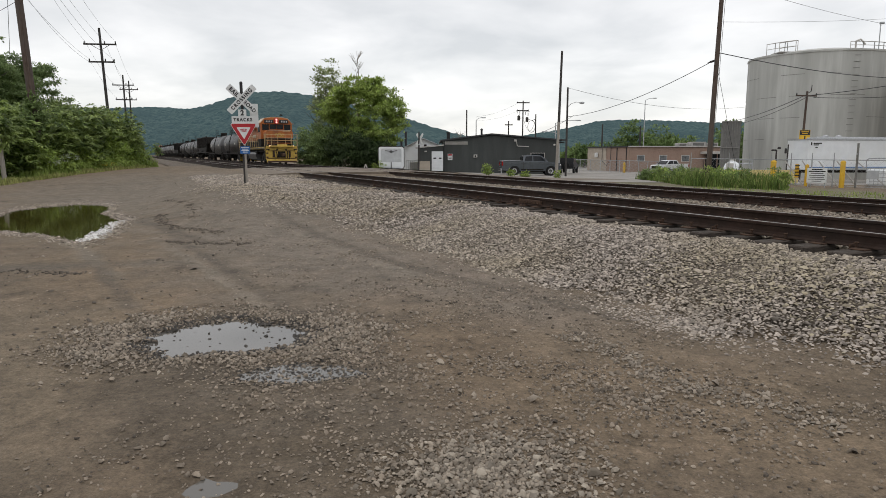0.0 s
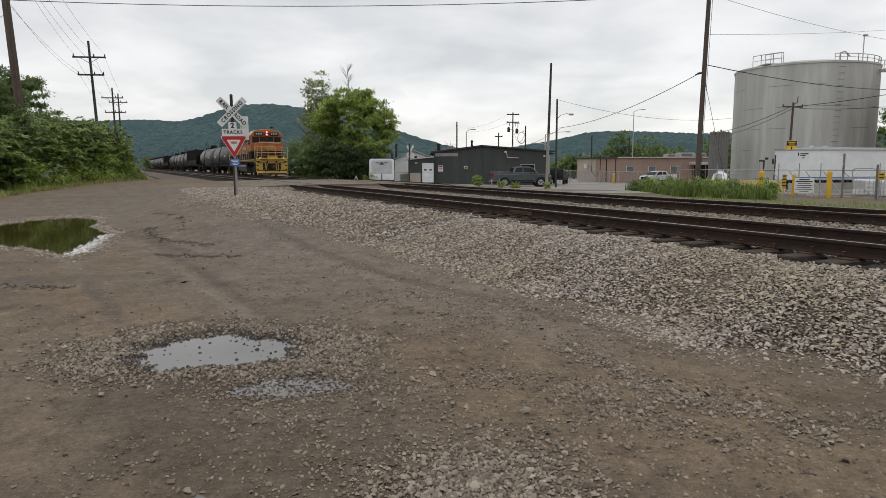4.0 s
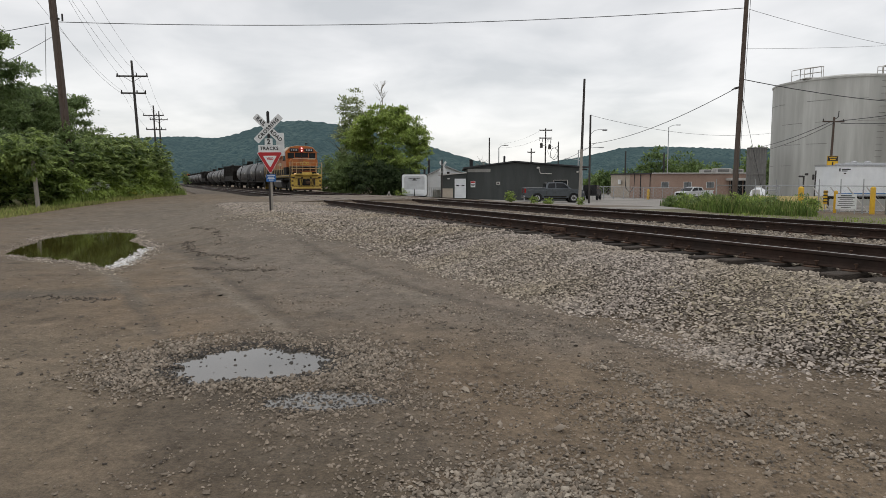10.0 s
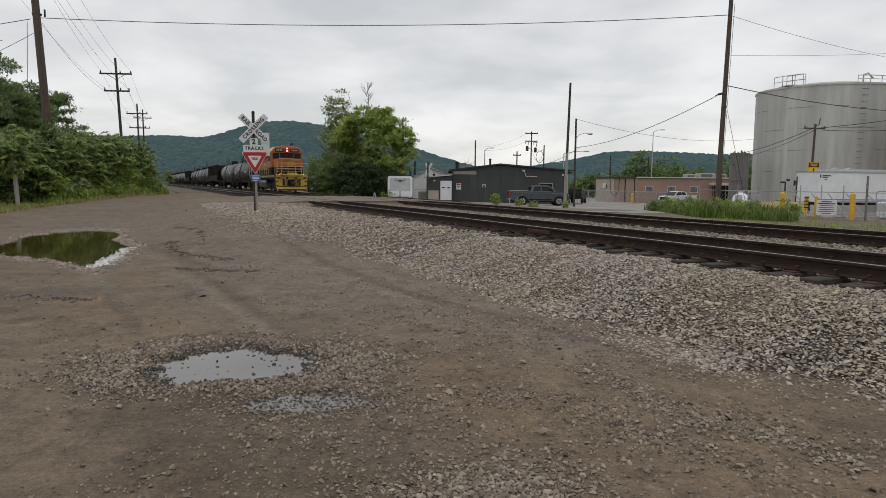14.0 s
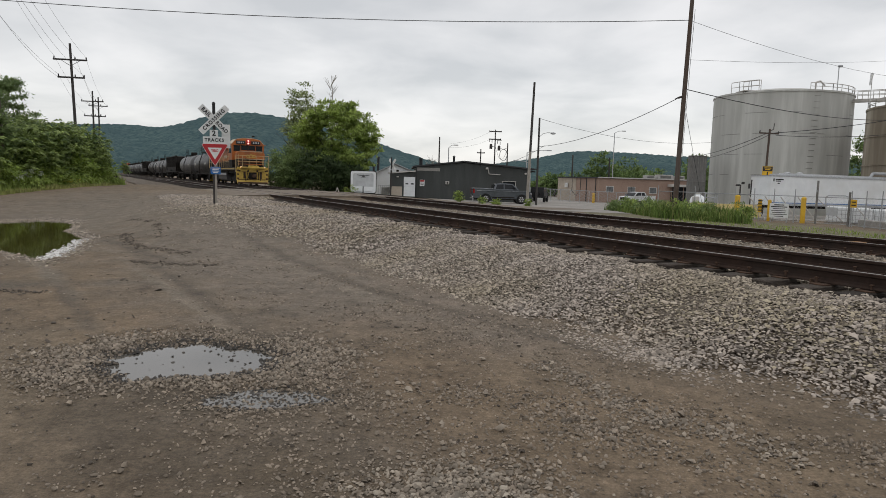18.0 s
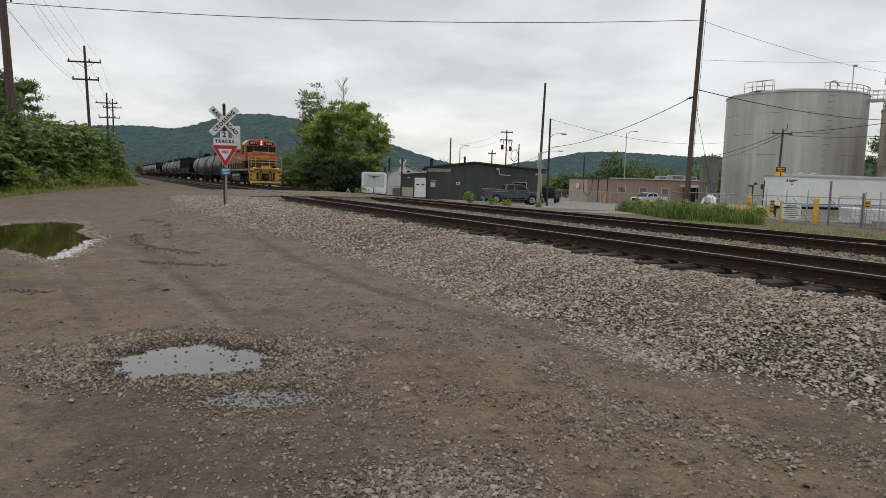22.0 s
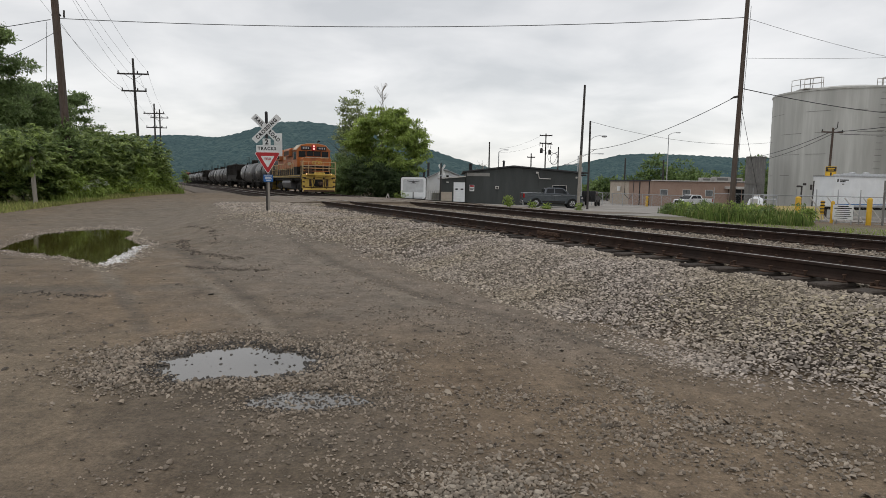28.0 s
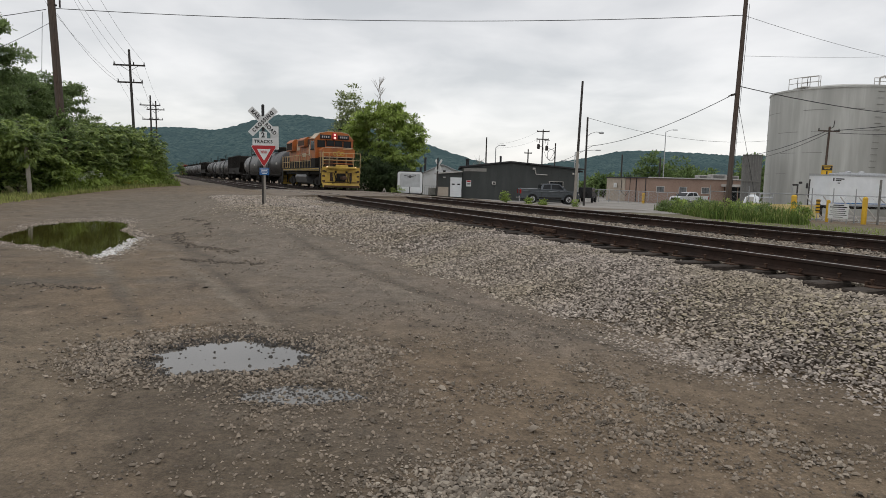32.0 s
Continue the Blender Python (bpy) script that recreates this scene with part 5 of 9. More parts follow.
patch("verge", [(-18.9, 27.0), (-19.6, 36.0), (-20.3, 50.5), (-22.5, 60), (-40, 60), (-40, 27.0)], "olive_light", 0.02, "mown grass verge below the bushes", 0.8)
x_, y_ = grass_field(8000, [(-24.5, 26.5), (-19.3, 26.5), (-20.4, 50.5), (-23.0, 52)], 21)
blades("verge_grass", x_, y_, 0.22, "grass", "rough green grass below the bushes", 22)
x_, y_ = grass_field(15000, [(-23.5, 26.5), (-18.8, 26.5), (-20.1, 49), (-22.0, 49)], 23)
blades("verge_grass", x_, y_, 0.22, "drygrass", "yellowing seed grass along the verge", 24)
x_, y_ = grass_field(6500, [(-21.8, 35.0), (-20.3, 35.0), (-20.9, 51.5), (-23.4, 54.5)], 32)
blades("verge_weeds", x_, y_, 0.46, "grass", "knee-high weeds at the foot of the bushes", 33, wide=0.03)
# tall weeds between the far track and the fence
x_, y_ = grass_field(11000, [(14.7, 48.0), (13.6, 35.0), (16.6, 31.2), (19.3, 42.5)], 25)
blades("tall_grass", x_, y_, 0.55, "weedgrass", "tall green weeds beside the far track", 26, wide=0.024)
x_, y_ = grass_field(1300, [(14.7, 48.0), (13.6, 35.0), (16.6, 31.2), (19.3, 42.5)], 27)
blades("tall_grass", x_, y_, 0.62, "drygrass", "pale seed heads among tall weeds", 28)
x_, y_ = grass_field(4200, [xy(2, 19.5), xy(23, 20.5), xy(26, 30), xy(4, 27)], 29)
blades("short_grass", x_, y_, 0.13, "grass", "thin short grass beside the far track", 31)
patch("verge", [xy(1, 19.0), xy(22, 19.6), xy(36, 29), xy(34, 33), xy(22, 32), xy(3, 29)], "olive", 0.015, "thin grass verge beside the far track", 0.8)


def weed(x, y, h, r, seed, mat="weed", label="bright yellow-green weed growing beside the tracks"):
    z = float(ground_height(x, y))
    ob = thing("weed", pose(x, y, z), label, "plant", "weeds beside the tracks")
    stems = MB()
    g = random.Random(seed)
    for k in range(6):
        a = g.uniform(0, 6.28)
        stems.cyl((0, 0, 0), (math.cos(a) * r * 0.6, math.sin(a) * r * 0.6, h * g.uniform(0.6, 0.95)), 0.015, 0.006, n=5)
    part("stem", stems, mat, ob)
    P, O = crown_points([(0, 0, h * 0.55, r, r, h * 0.45)], 22, 12, 0.1, seed, -0.9)
    v, f = leaves(P[P[:, 2] > 0.03], O[P[:, 2] > 0.03], 0.13, seed)
    part("foliage", fast_mesh("foliage", v, f, mat), mat, ob)


for k, (x, y, h, r) in enumerate([(4.55, 56.5, 1.1, 0.22), (4.85, 57.2, 0.9, 0.2), (6.6, 56.2, 0.65, 0.22), (7.6, 56.4, 0.45, 0.26), (8.0, 56.6, 0.4, 0.2), (10.6, 56.5, 0.6, 0.16), (-5.2, 65.6, 1.1, 0.6)]):
    weed(x, y, h, r, 140 + k)
g = random.Random(5)
for k in range(64):
    a, b = g.random(), g.random()
    x, y = 14.2 + 3.6 * a + 0.6 * b, 47 - 11.5 * b - 1.5 * a
    weed(x, y, g.uniform(0.5, 1.05), g.uniform(0.25, 0.5), 200 + k, "leaf_tree" if k % 3 == 0 else "leaf_dark", "leafy green weed standing in tall grass")


def wildflower(x, y, h, r, seed, mat, label):
    """A flowering weed: thin stems, green leaves and a spray of small blossoms on top."""
    ob = thing("wildflower", pose(x, y, float(ground_height(x, y))), label, "plant", "wildflowers below the bushes")
    stems = MB()
    g = random.Random(seed)
    for k in range(7):
        a = g.uniform(0, 6.28)
        stems.cyl((0, 0, 0), (math.cos(a) * r * 0.8, math.sin(a) * r * 0.8, h * g.uniform(0.7, 1.0)), 0.012, 0.005, n=5)
    part("stem", stems, "weed", ob)
    P, O = crown_points([(0, 0, h * 0.5, r, r, h * 0.4)], 20, 10, 0.1, seed, -0.9)
    v, f = leaves(P[P[:, 2] > 0.03], O[P[:, 2] > 0.03], 0.12, seed)
    part("foliage", fast_mesh("foliage", v, f, "weed"), "weed", ob)
    P, O = crown_points([(0, 0, h * 0.85, r, r, h * 0.2)], 34, 5, 0.04, seed + 1, -0.4)
    v, f = leaves(P, O, 0.06, seed + 2, 0.0, 0.9)
    part("blossom", fast_mesh("blossom", v, f, mat), mat, ob)


for k in range(9):
    wildflower(-20.75 - 0.25 * (k % 3), 37.4 + 0.36 * k, 0.75 + 0.12 * (k % 4), 0.32, 300 + 5 * k, "blossom_white", "weed with small white blossoms below the bushes")
for k in range(4):
    wildflower(-20.5 - 0.2 * (k % 2), 42.6 + 0.45 * k, 0.4, 0.25, 380 + 5 * k, "blossom_yellow", "weed with small yellow blossoms at the lot's edge")


# ---- paved yards on the far side ----
patch("yard", [xy(35, 20), xy(60, 20), xy(95, 45), xy(130, 95), xy(60, 125), xy(34, 60), xy(31, 28.6)], "asphalt", 0.03, "pale worn asphalt yard and street", 2.0)
patch("road", [xy(31.5, 16.5), xy(48.5, 16.5), xy(56, 31), xy(36, 31)], "panel", 0.045, "road leading off the crossing", 0.8)


# ---- poles and wires ----
def wire(name, a, b, sag, r, label, n=16):
    a, b = Vector(a), Vector(b)
    pts = [a.lerp(b, i / n) - Vector((0, 0, sag * 4 * (i / n) * (1 - i / n))) for i in range(n + 1)]
    mb = MB()
    k = 5
    vs, fs = [], []
    d = (b - a).normalized()
    side = d.cross(Vector((0, 0, 1))).normalized()
    up = side.cross(d)
    for p in pts:
        for i in range(k):
            t = 2 * math.pi * i / k
            vs.append(p + side * (r * math.cos(t)) + up * (r * math.sin(t)))
    for i in range(n):
        for j in range(k):
            fs.append((i * k + j, i * k + (j + 1) % k, (i + 1) * k + (j + 1) % k, (i + 1) * k + j))
    mb.add(vs, fs)
    return tagged(part(name, mb, "wire", None), label, "cable", "overhead wires")


def pole(name, foot, top, r0, r1, mat, label, group="utility poles", n=14):
    """A round tapering pole, its lean set to fit the camera's view; the empty stands at its foot."""
    f = Vector(foot)
    ob = thing(name, pose(*f), label, "pole", group)
    part("shaft", MB().cyl((0, 0, -0.3), Vector(top) - f, r0, r1, n=n), mat, ob, smooth=True)
    return ob


def crossarm(ob, p, length, turn, mat="pole_dark", pins=(-1, -0.33, 0.33, 1), drop=0.35):
    arm = part("crossarm", MB().box((0, 0, 0), (length, 0.09, 0.12), 0.01), mat, ob, at=pose(*p, 0, 0, turn))
    for k in pins:
        part("insulator", MB().lathe([(0.02, 0.06), (0.05, 0.08), (0.06, 0.13), (0.03, 0.17), (0.055, 0.2), (0.02, 0.25)], 8), "pole_dark", arm, at=pose(k * length * 0.47, 0, 0))
    if drop:
        br = MB().tube([(-length * 0.28, 0.06, -0.04), (0, 0.06, -drop), (length * 0.28, 0.06, -0.04)], 0.018, 4)
        part("brace", br, "pole_dark", arm)
    return arm


def gz(x, y):
    return float(ground_height(x, y))


# the thick pole among the bushes
px, py = -21.5, 37.5
pl = pole("utility_pole", (px, py, gz(px, py)), (-23.3, 39.3, 14.4), 0.225, 0.19, "pole_wood", "old brown weathered wooden utility pole wrapped in vines", n=18)
part("bracket", MB().box((-1.35, 1.4, 10.55), (0.5, 0.14, 0.1), 0.01).cyl((-0.85, 1.3, 10.4), (-0.85, 1.3, 10.8), 0.05, n=8), "pole_dark", pl, "iron wire bracket")
part("conduit", MB().cyl((0.05, -0.25, 0), (-0.95, 0.98, 10.0), 0.035, n=8), "pole_wood", pl)
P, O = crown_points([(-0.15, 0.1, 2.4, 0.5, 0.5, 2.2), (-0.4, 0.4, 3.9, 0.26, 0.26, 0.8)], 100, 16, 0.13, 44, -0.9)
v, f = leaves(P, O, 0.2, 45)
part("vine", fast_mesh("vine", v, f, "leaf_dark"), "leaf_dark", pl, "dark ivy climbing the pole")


def line_pole(foot, top, arms, label):
    ob = pole("utility_pole", foot, top, 0.13, 0.085, "pole_dark", label)
    a, b = Vector(foot), Vector(top)
    for z, length in arms:
        t = (z - a.z) / (b.z - a.z)
        q = a.lerp(b, t) - a
        crossarm(ob, (q.x, q.y - 0.12, q.z), length, TURN * 0.2, drop=0.45 if length > 2.3 else 0.0, pins=(-1, 0.3, 1))
    return ob


line_pole((-24.75, 52.9, gz(-24.75, 52.9)), (-25.81, 54.15, 11.25), [(10.0, 2.45), (8.65, 1.95)], "dark wooden power pole with two crossarms")
line_pole((-36.2, 81.4, gz(-36, 81)), (-36.77, 82.24, 10.9), [(9.7, 2.45), (8.0, 1.9)], "dark wooden power pole with two crossarms farther along")
line_pole((-41.3, 94.5, gz(-41, 94)), (-41.9, 95.4, 11.6), [(10.4, 2.45), (9.0, 1.9)], "dark wooden power pole with two crossarms beyond the bushes")
for dx, z0, z1, z2, z3 in ((-1.15, 10.25, 9.95, 10.6, 13.6), (1.15, 10.25, 9.95, 10.6, 13.3), (-0.9, 8.9, 8.25, 9.2, 12.0), (0.9, 8.9, 8.25, 9.2, 11.7), (0.35, 10.25, 9.95, 10.6, 13.4)):
    swing = -1.6 if dx > 0 or z0 < 9 else 0.0
    wire("overhead_wire", (-25.7 + dx, 53.9, z0), (-36.7 + dx, 82.1, z1), 0.35, 0.007, "thin black power line between poles")
    wire("overhead_wire", (-36.7 + dx, 82.1, z1), (-41.8 + dx, 95.3, z2), 0.2, 0.007, "thin black power line between poles")
    wire("overhead_wire", (-25.7 + dx, 53.9, z0), (-12.5 + dx + swing, 18, z3), 0.9, 0.007, "thin black power line rising overhead")
# the long wire across the lot
wire("overhead_wire", (-22.9, 38.9, 10.72), (16.35, 39.05, 11.32), 0.5, 0.02, "black wire strung across the lot", 28)
wire("overhead_wire", (-23.2, 38.9, 10.65), (-40.0, 36.0, 7.5), 0.2, 0.02, "black wire strung past the bushes", 10)
wire("overhead_wire", (-23.0, 39.0, 9.97), (-34.0, 46.0, 8.5), 0.2, 0.014, "thin service wire over the bushes", 8)
wire("overhead_wire", (-23.6, 39.2, 10.58), (-23.75, 39.2, 7.2), 0.0, 0.014, "slack wire end hanging beside the pole", 4)
wire("overhead_wire", (-22.6, 38.9, 10.45), (-26.6, 53.8, 8.7), 0.42, 0.009, "slack black wire between poles")

# the tall leaning pole by the tall weeds
px, py = 15.5, 37.6
pd = pole("utility_pole", (px, py, gz(px, py)), (16.43, 39.19, 12.5), 0.15, 0.115, "pole_wood", "tall brown wooden utility pole leaning slightly", n=18)
part("insulator", MB().cyl((0.5, 0.9, 6.95), (0.15, 0.85, 6.85), 0.06, n=8).cyl((0.15, 0.85, 6.85), (0.0, 0.84, 6.78), 0.035, n=8), "pole_dark", pd, "black guy insulator")
part("ground_wire", MB().tube([(0.2, 0.05, 0.2), (1.08, 1.45, 12.0)], 0.012, 4), "wire", pd)
wire("overhead_wire", (15.55, 38.45, 6.72), (12.85, 64.6, 5.2), 0.55, 0.02, "slack black service cable", 18)
wire("overhead_wire", (16.4, 39.1, 11.3), (52.0, 62.0, 12.4), 0.8, 0.011, "wire running past the tanks", 18)
wire("overhead_wire", (16.2, 38.9, 9.05), (60.0, 70.0, 16.9), 0.5, 0.009, "wire running towards the tanks", 18)
wire("overhead_wire", (16.1, 38.7, 7.35), (62.0, 75.0, 10.9), 1.1, 0.026, "heavy cable crossing before the tank", 18)
wire("overhead_wire", (16.02, 38.6, 6.9), (19.4, 42.2, -0.1), 0.0, 0.012, "guy wire of the tall pole", 4)
wire("overhead_wire", (12.9, 64.8, 7.9), (40.3, 86.4, 7.75), 0.95, 0.016, "thin wire sagging towards the tank", 14)

# bare pole and street light pole by the dark building
px, py = 11.48, 62.0
pc = pole("bare_pole", (px, py, gz(px, py)), (11.94, 63.18, 11.05), 0.14, 0.1, "pole_dark", "tall bare dark wooden pole beside the yard", "utility poles")
part("sleeve", MB().cyl((0, 0, -0.2), (0.2, 0.52, 5.0), 0.147, 0.128, n=14), "pole_grey", pc, "silvered foot of the pole", smooth=True)
px, py = 12.76, 64.08
ps = pole("street_lamp", (px, py, gz(px, py)), (12.9, 64.88, 7.95), 0.105, 0.085, "pole_dark", "dark street lamp pole with a curved arm", "street lamps")
part("arm", MB().tube([(0.13, 0.75, 6.55), (0.5, 0.75, 6.9), (1.0, 0.75, 7.05), (1.35, 0.75, 7.02)], 0.03, 6), "galv", ps)
part("lamp_head", MB().lathe([(0.04, -0.24), (0.09, -0.18), (0.11, 0.05), (0.08, 0.22), (0.03, 0.26)], 12, 'X', pose(1.5, 0.75, 6.98)), "galv", ps, "grey cobra-head lamp", smooth=True)


def far_lamp(x, y, h, reach, side):
    ob = thing("street_lamp", pose(x, y, gz(x, y)), "slim grey street lamp far off", "street lamp", "street lamps")
    part("shaft", MB().cyl((0, 0, 0), (0, 0, h - 0.5), 0.12, 0.08, n=8), "galv", ob)
    part("arm", MB().tube([(0, 0, h - 0.5), (side * reach * 0.5, 0, h - 0.1), (side * reach, 0, h)], 0.05, 5), "galv", ob)
    part("lamp_head", MB().box((side * (reach + 0.35), 0, h - 0.02), (0.9, 0.3, 0.18), 0.05), "galv", ob)


far_lamp(44.2, 141, 14.6, 1.6, 1)
far_lamp(8.3, 128, 9.4, 1.0, 1)
far_lamp(21.5, 118, 8.6, 3.6, 1)
far_lamp(22.8, 121, 6.8, 2.4, -1)


def far_pole(x, y, top, arms, mat="pole_dark", r=0.16):
    ob = pole("utility_pole", (x, y, gz(x, y)), (x, y, top), r, r * 0.75, mat, "dark utility pole behind the dark grey building")
    for z, length in arms:
        crossarm(ob, (0, -0.12, z - gz(x, y)), length, 0, drop=0.0, pins=(-1, 1))
        part("arm_plate", MB().box((0, -0.12, z - gz(x, y)), (length, 0.16, 0.22), 0.02), mat, ob)
    return ob


far_pole(18.7, 140, 12.6, [(12.2, 2.6), (10.6, 2.4)])
far_pole(6.1, 120, 9.4, [], r=0.15)
far_pole(16.0, 142, 8.6, [(7.8, 1.6)])
far_pole(20.6, 135, 9.6, [], r=0.15)
far_pole(34.5, 112, 6.4, [])
far_pole(30.2, 120, 7.0, [])
transformer = thing("transformer", pose(17.8, 139.6, 8.6), "grey can transformer hung on a pole", "transformer")
part("can", MB().lathe([(0.28, 0), (0.3, 0.05), (0.3, 0.85), (0.2, 0.98), (0.05, 1.05)], 12), "pole_dark", transformer)
part("strap", MB().box((0.45, 0.1, 0.5), (0.5, 0.08, 0.08)), "pole_dark", transformer)
part("cutout", MB().box((0.2, 0, 1.5), (0.12, 0.12, 0.7), 0.02).box((-0.35, 0, 1.7), (0.1, 0.1, 0.6), 0.02).box((0.0, 0, 2.05), (1.1, 0.1, 0.1), 0.02), "pole_dark", transformer)
copy_thing(transformer, pose(19.5, 139.6, 8.3))
coil = thing("cable_coil", pose(19.75, 134.8, 7.2), "coil of black cable hung beside a pole", "cable")
ring = [(0.75 * math.cos(k * 0.4488), 0, 1.15 * math.sin(k * 0.4488)) for k in range(15)]
part("loop", MB().tube(ring, 0.05, 5), "wire", coil)
part("hanger", MB().tube([(0, 0, 1.1), (0.85, 0.1, 1.5)], 0.05, 5), "wire", coil)
wire("overhead_wire", (18.8, 139.8, 9.0), (20.6, 135.0, 8.6), 2.4, 0.03, "slack cable drooping between two poles", 12)
wire("overhead_wire", (20.6, 135.0, 5.6), (24.6, 118, 8.4), 0.3, 0.03, "cable rising to a street lamp", 8)
for z, z2 in ((12.2, 9.9), (10.6, 9.2)):
    wire("overhead_wire", (17.7, 140, z), (8.4, 128, z2 - 1.2), 0.5, 0.014, "far power line over the roofs")

bare = thing("dead_tree", pose(5.2, 126.0, gz(5.2, 126)), "small leafless tree behind the workshop roof", "tree")
mb = limbs(MB(), (0, 0, 0), 7.4, 0.12, 8, n=9, spread=0.4, start=0.5)
g = random.Random(31)
for k in range(46):
    a, l, z = g.uniform(0, 6.28), g.uniform(0.5, 1.3), g.uniform(4.2, 6.3)
    p = Vector((math.cos(a) * g.uniform(0, 0.9), math.sin(a) * 0.5, z))
    mb.cyl(p, p + Vector((math.cos(a) * l * 0.7, math.sin(a) * l * 0.4, l * 0.8)), 0.03, 0.012, n=4)
part("trunk", mb, "pole_grey", bare, "bare grey twigs", smooth=False)

# woods at the foot of the far ridge, and behind the works
P, O = [], []
g = np.random.default_rng(77)
for k in range(90):
    bx = g.uniform(30, 160)
    by = g.uniform(165, 260)
    if bx / by < 0.17:
        continue
    h = g.uniform(4, 8.0) * (0.62 if bx / by < 0.27 else 1.0)
    r = h * g.uniform(0.36, 0.55)
    p, o = crown_points([(bx, by, h * 0.5 - 1.4, r, r, h * 0.5), (bx + r * 0.5, by, h * 0.36 - 1.4, r * 0.8, r * 0.8, h * 0.38)], 52, 11, 0.6, 500 + k, -0.9)
    P.append(p)
    O.append(o)
v, f = leaves(np.concatenate(P), np.concatenate(O), 1.0, 78, slim=0.8)
tagged(new("far_woods", fast_mesh("far_woods", v, f, "leaf_far")), "mixed summer trees beyond the yards", "trees", kind="stuff")
for k, (x, y, h, r) in enumerate([(45.6, 154, 10.8, 3.0), (56, 168, 10.5, 3.4), (62, 175, 8.6, 3.0), (74, 150, 10, 3.2), (86, 120, 15.0, 3.0), (58.4, 132, 9.8, 2.2), (57.6, 151, 7.0, 3.0),
                                  (64.0, 152, 6.6, 3.0), (51.5, 149, 6.2, 2.6), (34.0, 150, 5.2, 2.8), (39.5, 151, 5.6, 2.8), (48.0, 152, 6.0, 2.4)]):
    tree("tree", x, y, h, [(0, 0, h * 0.62, r, r, h * 0.36), (r * 0.5, 0, h * 0.45, r * 0.8, r * 0.8, h * 0.28), (-r * 0.5, 0, h * 0.5, r * 0.8, r * 0.8, h * 0.26)],
         150, 20, 0.5, 0.6, "leaf_far", "rounded green tree beyond the yard", 160 + k, group="trees beyond the yard")

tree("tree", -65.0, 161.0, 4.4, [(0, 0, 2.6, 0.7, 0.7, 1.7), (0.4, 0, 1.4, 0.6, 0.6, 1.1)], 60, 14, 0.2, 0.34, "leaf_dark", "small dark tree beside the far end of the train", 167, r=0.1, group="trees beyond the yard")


# ---- the crossing sign ----
def letters(text, size, mat, parent, m, thick=0.004, name="lettering", squeeze=1.0, spacing=1.0):
    cu = bpy.data.curves.new(name, 'FONT')
    cu.body, cu.size, cu.extrude, cu.offset = text, size, thick, size * 0.034
    cu.align_x, cu.align_y, cu.space_character = 'CENTER', 'CENTER', spacing
    tmp = bpy.data.objects.new(name, cu)
    scene.collection.objects.link(tmp)
    bpy.context.view_layer.update()
    me = bpy.data.meshes.new_from_object(tmp.evaluated_get(bpy.context.evaluated_depsgraph_get()))
    bpy.data.objects.remove(tmp)
    me.materials.clear()
    me.materials.append(M[mat])
    return part(name, me, mat, parent, at=m @ Matrix.Diagonal((squeeze, 1, 1, 1)))


FACE = pose(0, 0, 0, 90, 0, 0)      # turns lettering to face -Y


def sign_slab(outline, thick=0.012):
    return MB().extrude(outline, 'Y', 0, thick)


def rounded(w, h, r, n=4, cx=0.0, cz=0.0):
    pts = []
    for sx, sz, a0 in ((1, 1, 0), (-1, 1, 90), (-1, -1, 180), (1, -1, 270)):
        for k in range(n + 1):
            a = radians(a0 + 90 * k / n)
            pts.append((cx + sx * (w / 2 - r) + r * math.cos(a), cz + sz * (h / 2 - r) + r * math.sin(a)))
    return pts


